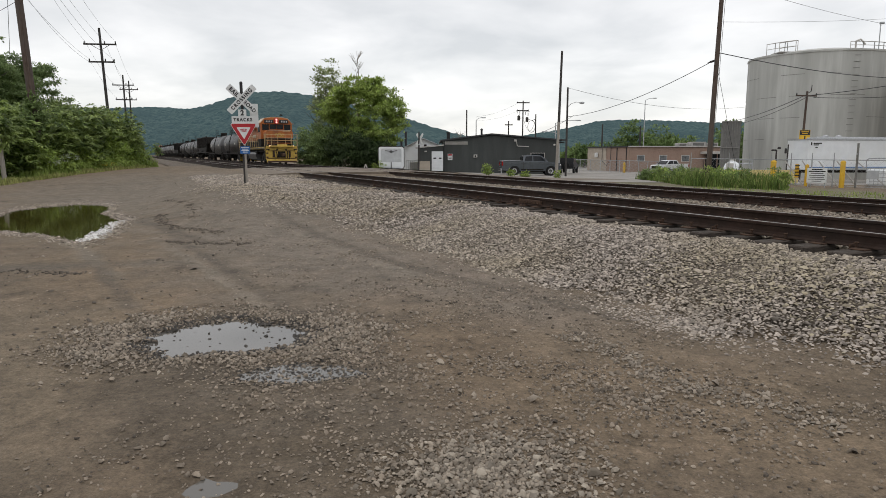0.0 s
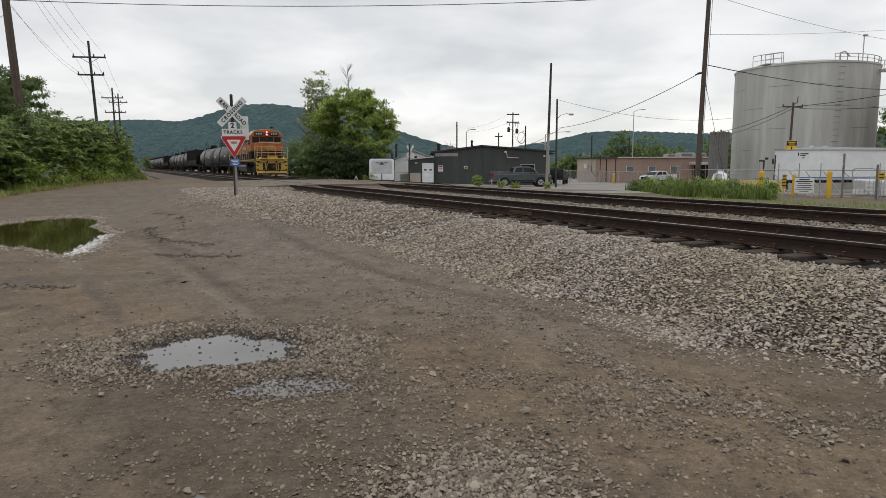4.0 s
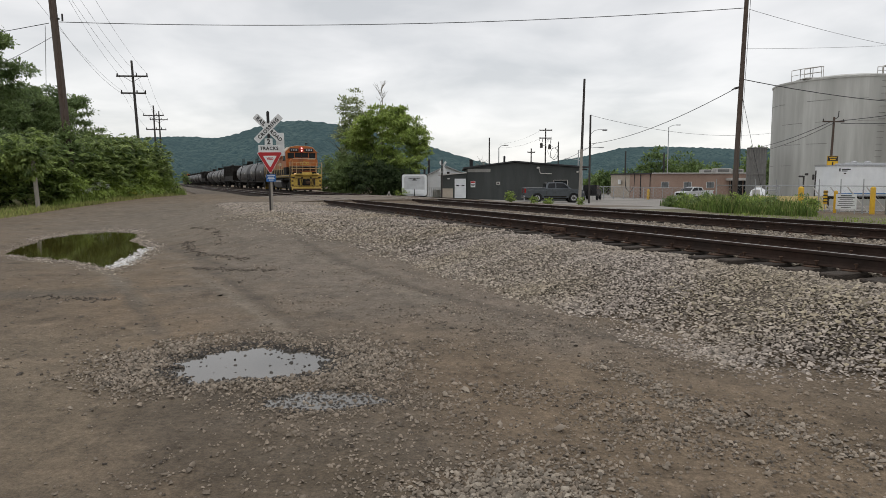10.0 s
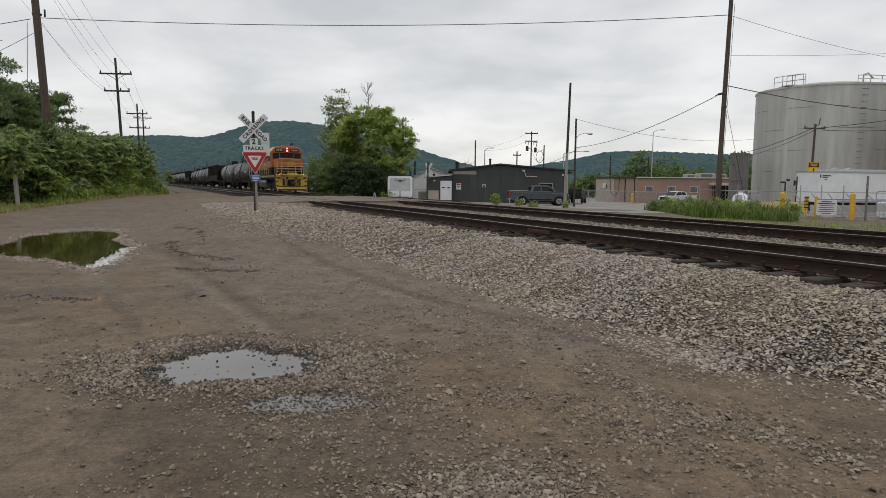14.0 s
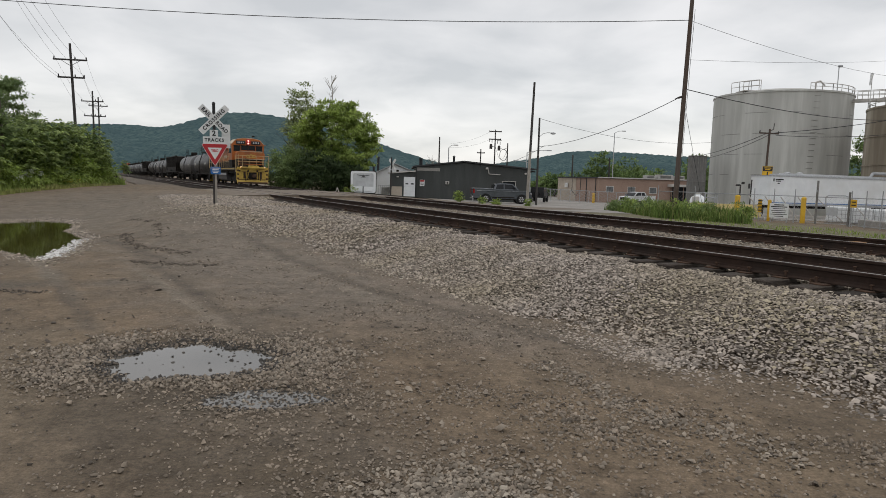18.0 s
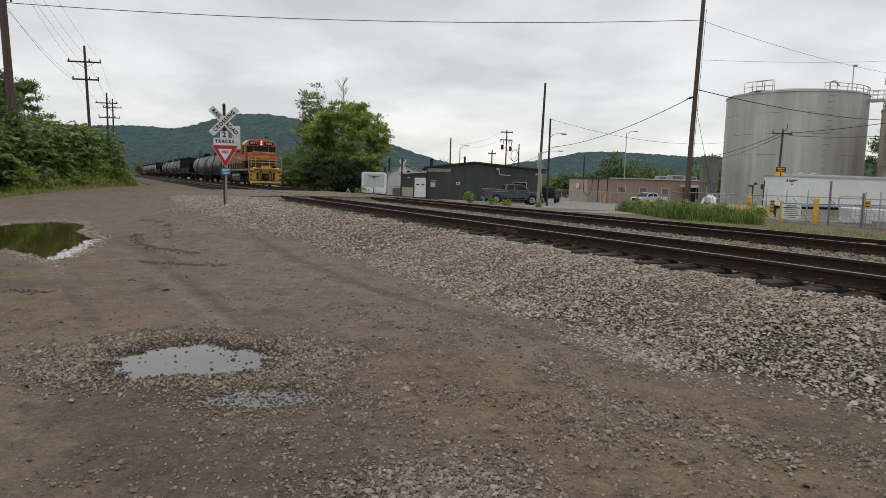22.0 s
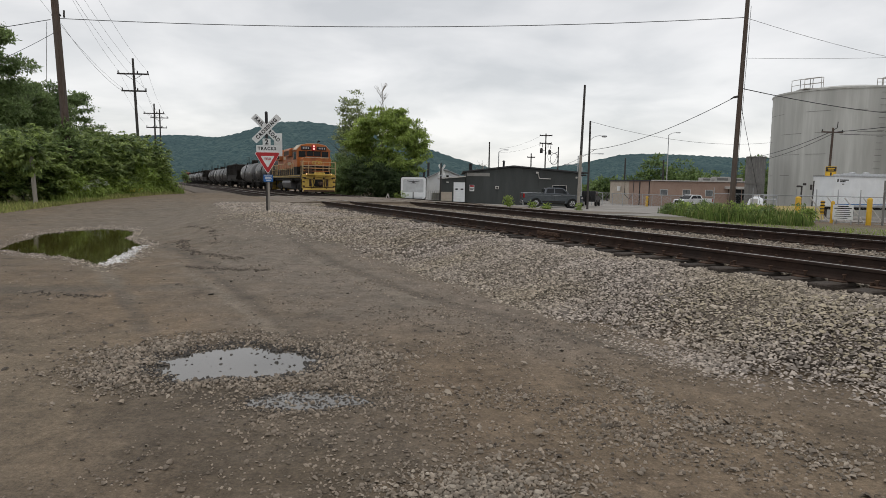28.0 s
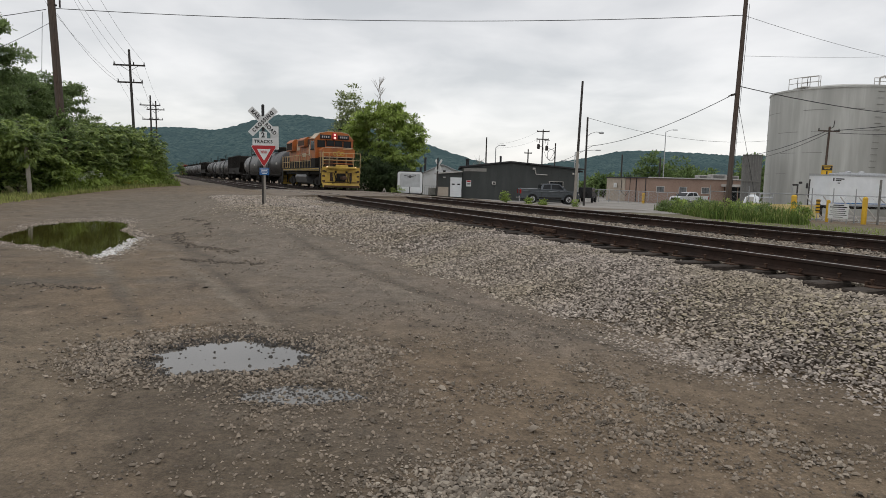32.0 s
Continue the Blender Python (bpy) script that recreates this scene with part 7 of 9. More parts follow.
def tank_car(label, mat, rust=False):
    L = 15.4
    ob = thing("tank_car", pose(0, 0, 0), label, "tank car", "train")
    r = 1.36
    zc = 2.16
    y0, y1 = 0.95, L - 0.95
    prof = [(0.05, y0), (0.6, y0 + 0.06), (1.0, y0 + 0.2), (1.27, y0 + 0.45), (r, y0 + 0.8), (r, y1 - 0.8), (1.27, y1 - 0.45), (1.0, y1 - 0.2), (0.6, y1 - 0.06), (0.05, y1)]
    body = part("tank", MB().lathe(prof, 36, 'Y', pose(0, 0, zc)), mat, ob, "round tank body with dusty streaks", smooth=True)
    for k in range(1, 6):
        yy = y0 + 0.8 + (y1 - y0 - 1.6) * k / 6
        part("seam_band", MB().lathe([(r + 0.002, yy - 0.04), (r + 0.012, yy - 0.035), (r + 0.012, yy + 0.035), (r + 0.002, yy + 0.04)], 36, 'Y', pose(0, 0, zc)), mat, body, smooth=True)
    part("sill", MB().box((0, L / 2, 0.92), (0.6, L - 1.0, 0.34), 0.03).box((0, 0.75, 0.98), (2.6, 0.5, 0.2), 0.03).box((0, L - 0.75, 0.98), (2.6, 0.5, 0.2), 0.03), "frame_black", ob)
    part("side_rail", MB().box((-1.35, L / 2, 1.0), (0.08, L - 1.2, 0.12)).box((1.35, L / 2, 1.0), (0.08, L - 1.2, 0.12)), "frame_black", ob, "black running board")
    part("manway", MB().cyl((0, L / 2, zc + r - 0.1), (0, L / 2, zc + r + 0.42), 0.45, n=18).cyl((0, L / 2, zc + r + 0.42), (0, L / 2, zc + r + 0.5), 0.5, 0.4, n=18), "frame_black", body, "dark valve dome")
    plat = MB().box((0, L / 2, zc + r + 0.06), (1.9, 2.6, 0.06))
    for x in (-0.95, 0.95):
        for yy in (-1.3, 0, 1.3):
            plat.cyl((x, L / 2 + yy, zc + r), (x, L / 2 + yy, zc + r + 0.85), 0.025, n=5)
        plat.tube([(x, L / 2 - 1.3, zc + r + 0.85), (x, L / 2 + 1.3, zc + r + 0.85)], 0.025, 5)
        plat.tube([(x, L / 2 - 1.3, zc + r + 0.45), (x, L / 2 + 1.3, zc + r + 0.45)], 0.02, 5)
    part("platform", plat, "frame_black", ob, "black top platform with rails")
    for side in (-1, 1):
        ld = MB()
        for yy in (-0.22, 0.22):
            ld.tube([(side * 1.4, L / 2 + yy, 0.7), (side * 1.45, L / 2 + yy, 2.3), (side * 0.98, L / 2 + yy, zc + r + 0.1)], 0.025, 5)
        for k in range(7):
            ld.tube([(side * 1.43, L / 2 - 0.22, 0.8 + k * 0.26), (side * 1.43, L / 2 + 0.22, 0.8 + k * 0.26)], 0.018, 5)
        part("ladder", ld, "frame_black", ob)
        for yy, hh in ((L * 0.78, 0.34), (L * 0.22, 0.2)):
            part("placard", MB().box((side * 1.37, yy, zc), (0.02, 0.9, hh)), "trim", body, "small pale stencil panel")
    for yy in (0.62, L - 0.62):
        part("end_handrail", MB().tube([(-1.3, yy, 1.0), (-1.3, yy, 2.0), (1.3, yy, 2.0), (1.3, yy, 1.0)], 0.025, 5), "frame_black", ob)
    for yy in (2.4, L - 2.4):
        part("saddle", MB().box((0, yy, 1.1), (2.2, 0.6, 0.4), 0.05), "frame_black", ob)
    coupler(ob, 0.5, -1)
    coupler(ob, L - 0.5, 1)
    sets = []
    for yc in (2.4, L - 2.4):
        truck_frame(ob, yc, 1.72)
        for dy in (-0.86, 0.86):
            sets.append((wheelset(ob, yc + dy), yc + dy, 0.46))
    return ob, L, sets


def hopper_car(label):
    L = 17.6
    ob = thing("hopper_car", pose(0, 0, 0), label, "freight car", "train")
    body = part("body", MB().extrude([(0.7, 3.55), (L - 0.7, 3.55), (L - 0.7, 2.7), (L - 2.6, 1.2), (L * 0.62, 1.2), (L * 0.5, 1.5), (L * 0.38, 1.2), (2.6, 1.2), (0.7, 2.7)], 'X', -1.5, 1.5), "frame_black", ob, "black ribbed hopper body")
    for side in (-1, 1):
        for k in range(13):
            part("rib", MB().box((side * 1.54, 1.2 + k * (L - 2.4) / 12, 2.75), (0.08, 0.12, 1.6)), "frame_black", body)
        part("side_sill", MB().box((side * 1.45, L / 2, 1.15), (0.12, L - 1.2, 0.2), 0.02), "frame_black", ob)
        part("top_rail", MB().box((side * 1.52, L / 2, 3.6), (0.14, L - 1.3, 0.14), 0.02), "frame_black", body)
    part("load", MB().extrude([(1.2, 3.5), (L * 0.3, 3.72), (L * 0.5, 3.6), (L * 0.7, 3.75), (L - 1.2, 3.5)], 'X', -1.35, 1.35), "frame_black", ob, "dark heaped load")
    part("end_sill", MB().box((0, 0.6, 1.0), (2.8, 0.4, 0.4), 0.03).box((0, L - 0.6, 1.0), (2.8, 0.4, 0.4), 0.03).box((0, L / 2, 0.95), (0.6, L - 1, 0.35)), "frame_black", ob)
    for yy in (0.7, L - 0.7):
        ld = MB()
        for x in (-1.4, -1.0):
            ld.cyl((x, yy, 1.1), (x, yy, 3.5), 0.025, n=5)
        for k in range(7):
            ld.tube([(-1.4, yy, 1.2 + k * 0.34), (-1.0, yy, 1.2 + k * 0.34)], 0.02, 5)
        part("ladder", ld, "frame_black", ob)
    coupler(ob, 0.5, -1)
    coupler(ob, L - 0.5, 1)
    sets = []
    for yc in (2.3, L - 2.3):
        truck_frame(ob, yc, 1.72)
        for dy in (-0.86, 0.86):
            sets.append((wheelset(ob, yc + dy), yc + dy, 0.46))
    return ob, L, sets


FRONT = 64.05
place = FRONT
for kind, label, mat in (("loco", "orange and yellow diesel locomotive with lit headlights", ""), ("tank", "black tank car coupled behind the locomotive", "tankcar"),
                         ("tank", "grey tank car with a black dome", "tankgrey"), ("hopper", "black open hopper car", ""), ("tank", "black tank car far along the train", "tankcar"),
                         ("tank", "grey tank car far along the train", "tankgrey"), ("tank", "black tank car far along the train", "tankcar"), ("hopper", "black open hopper car", ""),
                         ("tank", "grey tank car far along the train", "tankgrey"), ("tank", "black tank car far along the train", "tankcar"), ("tank", "grey tank car far along the train", "tankgrey"),
                         ("tank", "black tank car far along the train", "tankcar"), ("tank", "grey tank car far along the train", "tankgrey"),
                         ("tank", "grey tank car far along the train", "tankgrey"), ("tank", "black tank car far along the train", "tankcar"),
                         ("loco", "orange and yellow diesel locomotive at the train's tail", "")):
    if kind == "loco":
        ob, length, sets = locomotive(label, front=place < 70)
    elif kind == "tank":
        ob, length, sets = tank_car(label, mat)
    else:
        ob, length, sets = hopper_car(label)
    ob.matrix_basis = at_track(place, W2, RAIL_TOP)
    TRAIN.append((ob, place, sets))
    place += length + 0.55


# ---- buildings across the tracks ----
def window(parent, c, w, h, frame_mat="trim", glass="glass", t=0.05, bars=1):
    """A framed window on a wall that faces -Y: frame, sill and panes."""
    x, y, z = c
    ob = part("window", MB().box((x, y - 0.01, z), (w, 0.03, h)), "frame_black", parent, "small dark framed window")
    fr = MB().box((x, y - 0.03, z + h / 2), (w + 2 * t, 0.06, t)).box((x - w / 2, y - 0.03, z), (t, 0.06, h)).box((x + w / 2, y - 0.03, z), (t, 0.06, h))
    part("window_frame", fr, frame_mat, ob)
    part("sill", MB().box((x, y - 0.05, z - h / 2), (w + 3 * t, 0.12, t), 0.01), frame_mat, ob)
    for k in range(bars + 1):
        pw = w / (bars + 1)
        part("pane", MB().box((x - w / 2 + pw * (k + 0.5), y - 0.03, z), (pw - 0.04, 0.012, h - 0.04)), glass, ob)
    return ob


def dark_building():
    x0, x1, y0, zb = 1.27, 13.7, 74.1, -0.6
    ob = thing("workshop_building", pose(0, 0, 0), "low dark grey metal workshop with a shallow gable", "building")
    wall = part("wall", MB().extrude([(x0, zb), (x1, zb), (x1, 3.2), (6.5, 3.72), (x0, 3.1)], 'Y', y0, y0 + 17), "darkgrey", ob, "dark grey metal wall")
    n = 14
    for k in range(n):
        a, b = x0 + (x1 - x0) * k / n, x0 + (x1 - x0) * (k + 1) / n
        h = lambda x: 3.1 + (3.72 - 3.1) * (x - x0) / (6.5 - x0) if x < 6.5 else 3.72 - (3.72 - 3.2) * (x - 6.5) / (x1 - 6.5)
        part("siding_panel", MB().extrude([(a + 0.006, zb + 0.1), (b - 0.006, zb + 0.1), (b - 0.006, h(b) - 0.02), (a + 0.006, h(a) - 0.02)], 'Y', y0 - 0.035, y0 - 0.002), "darkgrey", wall)
    roof = MB().extrude([(x0 - 0.35, 3.06), (6.5, 3.76), (x1 + 0.9, 3.14), (x1 + 0.9, 3.28), (6.5, 3.92), (x0 - 0.35, 3.2)], 'Y', y0 - 0.3, y0 + 17.3)
    part("roof", roof, "roof_dark", ob, "dark metal roof with a thin edge")
    part("roof_vent", MB().cyl((5.7, 78, 3.6), (5.7, 78, 4.45), 0.12, n=10).cyl((5.7, 78, 4.45), (5.7, 78, 4.6), 0.2, 0.05, n=10), "black", ob)
    part("chimney", MB().cyl((1.9, 79, 3.0), (1.9, 79, 4.1), 0.2, n=12).cyl((1.9, 79, 4.1), (1.9, 79, 4.2), 0.26, n=12), "black", ob, "black roof flue")
    part("strip_light", MB().box((2.65, y0 - 0.05, 2.86), (2.5, 0.06, 0.36), 0.01), "concrete", wall, "pale strip of translucent panel")
    sg = part("notice", MB().box((1.98, y0 - 0.06, 1.36), (0.52, 0.03, 0.68), 0.01), "signwhite", wall, "white and red notice board")
    part("notice_band", MB().box((1.98, y0 - 0.08, 1.58), (0.44, 0.012, 0.18)), "signred", sg)
    part("notice_lines", MB().box((1.98, y0 - 0.08, 1.34), (0.4, 0.012, 0.06)).box((1.98, y0 - 0.08, 1.2), (0.34, 0.012, 0.06)), "black", sg)
    mt = part("meter_box", MB().box((4.75, y0 - 0.1, 1.45), (0.42, 0.14, 0.34), 0.03), "trim", wall, "pale electric meter")
    part("dial", MB().cyl((4.75, y0 - 0.17, 1.45), (4.75, y0 - 0.22, 1.45), 0.1, n=12), "glass", mt)
    part("conduit", MB().tube([(9.2, y0 - 0.1, 3.1), (9.35, y0 - 0.1, 2.55), (10.6, y0 - 0.1, 2.5)], 0.05, 6), "trim", wall, "grey bent conduit")
    part("wall_lamp", MB().box((9.1, y0 - 0.15, 3.15), (0.3, 0.25, 0.22), 0.04), "trim", wall)
    part("wall_lamp", MB().box((13.4, y0 - 0.15, 2.7), (0.22, 0.22, 0.2), 0.04), "trim", wall)
    part("gas_riser", MB().cyl((7.6, y0 - 0.4, -0.5), (7.6, y0 - 0.4, 0.75), 0.07, n=8).cyl((7.6, y0 - 0.4, 0.75), (7.6, y0 - 0.4, 0.9), 0.13, n=8), "galv", ob, "grey gas riser")
    window(wall, (11.6, y0 - 0.02, 1.52), 1.5, 0.55, "trim", "glass")
    for k in range(6):
        part("canopy_slat", MB().box((14.2, y0 + 1.0 + k * 2, 2.98), (1.0, 0.12, 0.16)), "roof_dark", ob)
    # the lower annex with its overhead door
    an = thing("annex_building", pose(0, 0, 0), "small dark grey annex with a white overhead door", "building")
    aw = part("wall", MB().extrude([(-1.55, zb), (1.22, zb), (1.22, 2.55), (-1.55, 2.3)], 'Y', 73.3, 79), "darkgrey", an, "dark grey wall")
    part("roof", MB().extrude([(-1.8, 2.27), (1.25, 2.56), (1.25, 2.68), (-1.8, 2.39)], 'Y', 73.0, 79.2), "trim", an, "pale roof edge")
    dr = part("overhead_door", MB().box((0.58, 73.27, 0.9), (1.24, 0.05, 2.12), 0.01), "white", aw, "white overhead door")
    for k in range(4):
        part("door_panel", MB().box((0.58, 73.23, 0.1 + k * 0.53), (1.18, 0.03, 0.48), 0.012), "white", dr)
    for xx in (0.3, 0.88):
        part("door_light", MB().box((xx, 73.2, 1.22), (0.3, 0.012, 0.14)), "glass", dr)
    part("wainscot", MB().box((-0.82, 73.25, 0.35), (1.2, 0.06, 1.1), 0.01), "tan", aw, "tan lower wall panel")
    part("wall_lamp", MB().box((-0.7, 73.2, 1.95), (0.28, 0.2, 0.14), 0.03), "trim", aw)
    # white gabled shed behind
    wb = thing("white_shed", pose(0, 0, 0), "white gabled metal shed behind the annex", "building")
    ww = part("wall", MB().extrude([(-4.9, -0.8), (2.6, -0.8), (2.6, 2.1), (-1.2, 3.62), (-4.9, 1.9)], 'Y', 90, 104), "white", wb, "white metal gable wall")
    for k in range(8):
        part("rib", MB().box((-4.4 + k * 0.9, 89.97, 0.5), (0.05, 0.05, 2.6)), "white", ww)
    part("roof", MB().extrude([(-5.2, 1.8), (-1.2, 3.66), (2.9, 2.02), (2.9, 2.14), (-1.2, 3.8), (-5.2, 1.94)], 'Y', 89.7, 104.3), "galv", wb, "grey metal roof")
    part("gable_vent", MB().box((-0.9, 89.95, 2.7), (0.35, 0.05, 0.5), 0.02), "frame_black", ww)
    part("flue", MB().cyl((-3.6, 93, 2.0), (-3.6, 93, 4.5), 0.17, n=10).cyl((-3.6, 93, 4.5), (-3.6, 93, 4.7), 0.24, 0.2, n=10).cyl((-4.2, 93, 2.0), (-4.2, 93, 3.6), 0.15, n=10), "black", wb, "black chimney flues")
    fb = MB()
    for k in range(8):
        fb.cyl((-2.9 + k * 0.24, 76, -0.3), (-2.9 + k * 0.24, 76, 0.95), 0.02, n=5)
    fb.tube([(-2.9, 76, 0.95), (-1.2, 76, 0.95)], 0.025, 5)
    ft = thing("yard_rail", pose(0, 0, 0), "grey yard railing beside the shed", "fence")
    part("rails", fb, "galv", ft)
    part("air_unit", MB().box((-2.1, 77, 0.25), (0.9, 0.7, 1.0), 0.04), "trim", thing("air_unit", pose(0, 0, 0), "grey outdoor air unit beside the shed", "machine"))


dark_building()


def cargo_trailer(x, y, turn):
    z = gz(x, y) + 0.03
    ob = thing("cargo_trailer", pose(x, y, z, 0, 0, turn), "white enclosed cargo trailer standing on its jack", "trailer")
    body = part("body", MB().extrude(rounded(2.45, 2.1, 0.22, 5, 0, 1.35), 'Y', 0, 4.9), "white", ob, "white rounded box body")
    part("front_trim", MB().extrude(rounded(2.6, 2.24, 0.26, 5, 0, 1.35), 'Y', 0.05, 0.12), "frame_black", body, "dark corner trim")
    part("front_panel", MB().extrude(rounded(2.0, 1.78, 0.2, 5, 0, 1.34), 'Y', -0.03, 0.0), "silver", body, "pale grey front panel")
    part("stone_guard", MB().box((0, -0.045, 0.68), (1.98, 0.03, 0.46), 0.01), "white", body, "bright metal stone guard")
    part("emblem", MB().box((0, 0, 0), (0.6, 0.02, 0.07), 0, pose(-0.3, -0.04, 1.99, 0, 10, 0)).box((0, 0, 0), (0.6, 0.02, 0.07), 0, pose(0.3, -0.04, 1.99, 0, -10, 0)).cyl((0, -0.03, 1.93), (0, -0.05, 1.93), 0.14, n=12)
         .box((0, -0.04, 1.82), (0.5, 0.02, 0.04)), "tankgrey", body, "dark winged emblem")
    part("tongue", MB().tube([(-0.9, 0.1, 0.28), (0, -1.3, 0.3), (0.9, 0.1, 0.28)], 0.05, 6).box((0, -1.35, 0.34), (0.14, 0.3, 0.12), 0.02), "black", ob, "black drawbar")
    part("jack", MB().cyl((0, -1.0, -0.02), (0, -1.0, 0.95), 0.045, n=8).cyl((0, -1.0, -0.03), (0, -1.0, 0.02), 0.14, n=10).box((0, -1.0, 0.16), (0.9, 0.4, 0.2), 0.03), "black", ob)
    for side in (-1, 1):
        for yy in (2.7, 3.5):
            w = part("wheel", MB().lathe([(0.1, -0.1), (0.3, -0.1), (0.34, -0.06), (0.34, 0.06), (0.3, 0.1), (0.1, 0.1)], 20, 'X', pose(side * 1.1, yy, 0.34)), "tyre", ob)
            part("rim", MB().cyl((side * 1.1 - 0.11, yy, 0.34), (side * 1.1 + 0.11, yy, 0.34), 0.2, n=16), "chrome", w)
        part("fender", MB().box((side * 1.28, 3.1, 0.76), (0.2, 1.8, 0.06), 0.02), "galv", ob)
    return ob


cargo_trailer(-4.0, 66.3, 3)


def brick_building():
    ob = thing("brick_building", pose(0, 0, 0), "long flat-roofed red brick building", "building")
    front = part("wall", MB().extrude([(31.7, 108.2), (48.2, 108.2), (48.2, 122), (29.95, 115.7)], 'Z', -1.4, 2.88), "brick", ob, "red brown brick wall")
    part("end_wall", MB().extrude([(29.9, 115.7), (48.0, 121.9), (28.2, 122.1)], 'Z', -1.4, 2.86), "tan", ob, "tan painted end wall")
    part("roof", MB().extrude([(31.5, 108.0), (48.4, 108.0), (48.4, 122.2), (28.0, 122.2)], 'Z', 2.86, 3.06), "roof_dark", ob, "flat roof with a dark edge")
    part("coping", MB().box((39.95, 107.98, 2.98), (17.0, 0.14, 0.16), 0.02), "trim", ob, "pale metal coping")
    for xc in (33.6, 37.2, 40.8):
        window(front, (xc, 108.2, 1.1), 1.2, 0.95, "signwhite", "pale_glass")
    ent = part("entrance", MB().box((45.4, 108.12, 0.5), (3.2, 0.1, 2.6)), "glass", ob, "dark glazed entrance")
    for k in range(4):
        part("mullion", MB().box((43.9 + k * 1.0, 108.02, 0.5), (0.12, 0.1, 2.6)), "brick", ent)
    part("canopy", MB().box((45.2, 107.2, 2.0), (4.0, 2.0, 0.4), 0.03), "trim", ent, "pale entrance canopy")
    sg = part("notice", MB().box((28.9, 118.6, 1.6), (0.3, 1.2, 0.8), 0.01, None), "signwhite", ob, "white notice on the end wall")
    for xc, wd, ht in ((41.6, 1.6, 0.55), (44.2, 2.6, 0.75), (46.8, 1.4, 0.6)):
        unit = part("rooftop_unit", MB().box((xc, 112.5, 3.06 + ht / 2), (wd, 1.6, ht), 0.04), "trim", ob, "pale rooftop air unit")
        part("unit_grille", MB().box((xc, 111.68, 3.06 + ht / 2), (wd * 0.7, 0.03, ht * 0.6)), "seam", unit)
    part("conduit", MB().tube([(29.6, 117.0, 2.9), (29.5, 116.9, 0.6), (30.0, 115.6, -0.2), (30.3, 114.2, 0.8), (30.3, 114.0, 3.4)], 0.06, 6), "roof_dark", ob, "dark looping conduit")
    part("downpipe", MB().cyl((30.75, 112.0, -1.2), (30.75, 112.0, 2.8), 0.09, n=8), "roof_dark", ob)
    part("downpipe", MB().cyl((31.45, 109.0, -1.2), (31.45, 109.0, 2.8), 0.07, n=8), "roof_dark", ob)


brick_building()
gar = thing("garage_building", pose(0, 0, 0), "far pale low building beyond the yard", "building")
gw = part("wall", MB().box((80, 175, 0.8), (30, 10, 4.6)), "tan", gar)
part("roof", MB().box((80, 175, 3.2), (31, 11, 0.25), 0.03), "roof_dark", gar)
for k in range(5):
    window(gw, (69 + k * 5.0, 169.98, 1.1), 1.8, 1.1)


# ---- parked vehicles ----
def wheel_part(parent, x, y, r, wdt, side):
    w = part("wheel", MB().lathe([(r * 0.6, -wdt / 2), (r * 0.93, -wdt / 2), (r, -wdt * 0.32), (r, wdt * 0.32), (r * 0.93, wdt / 2), (r * 0.6, wdt / 2)], 26, 'Y'), "tyre", parent, at=pose(x, y, r))
    rim = MB().cyl((0, -wdt * 0.52, 0), (0, wdt * 0.52, 0), r * 0.62, n=22)
    part("rim", rim, "chrome", w, "bright alloy rim")
    sp = MB()
    for k in range(6):
        a = k * math.pi / 3
        sp.box((0, 0, 0), (r * 0.14, 0.02, r * 0.46), 0, pose(math.sin(a) * r * 0.32, side * wdt * 0.53, math.cos(a) * r * 0.32, 0, math.degrees(a), 0))
    part("spokes", sp, "frame_black", w)
    part("hub", MB().cyl((0, -wdt * 0.55, 0), (0, wdt * 0.55, 0), r * 0.14, n=10), "chrome", w)


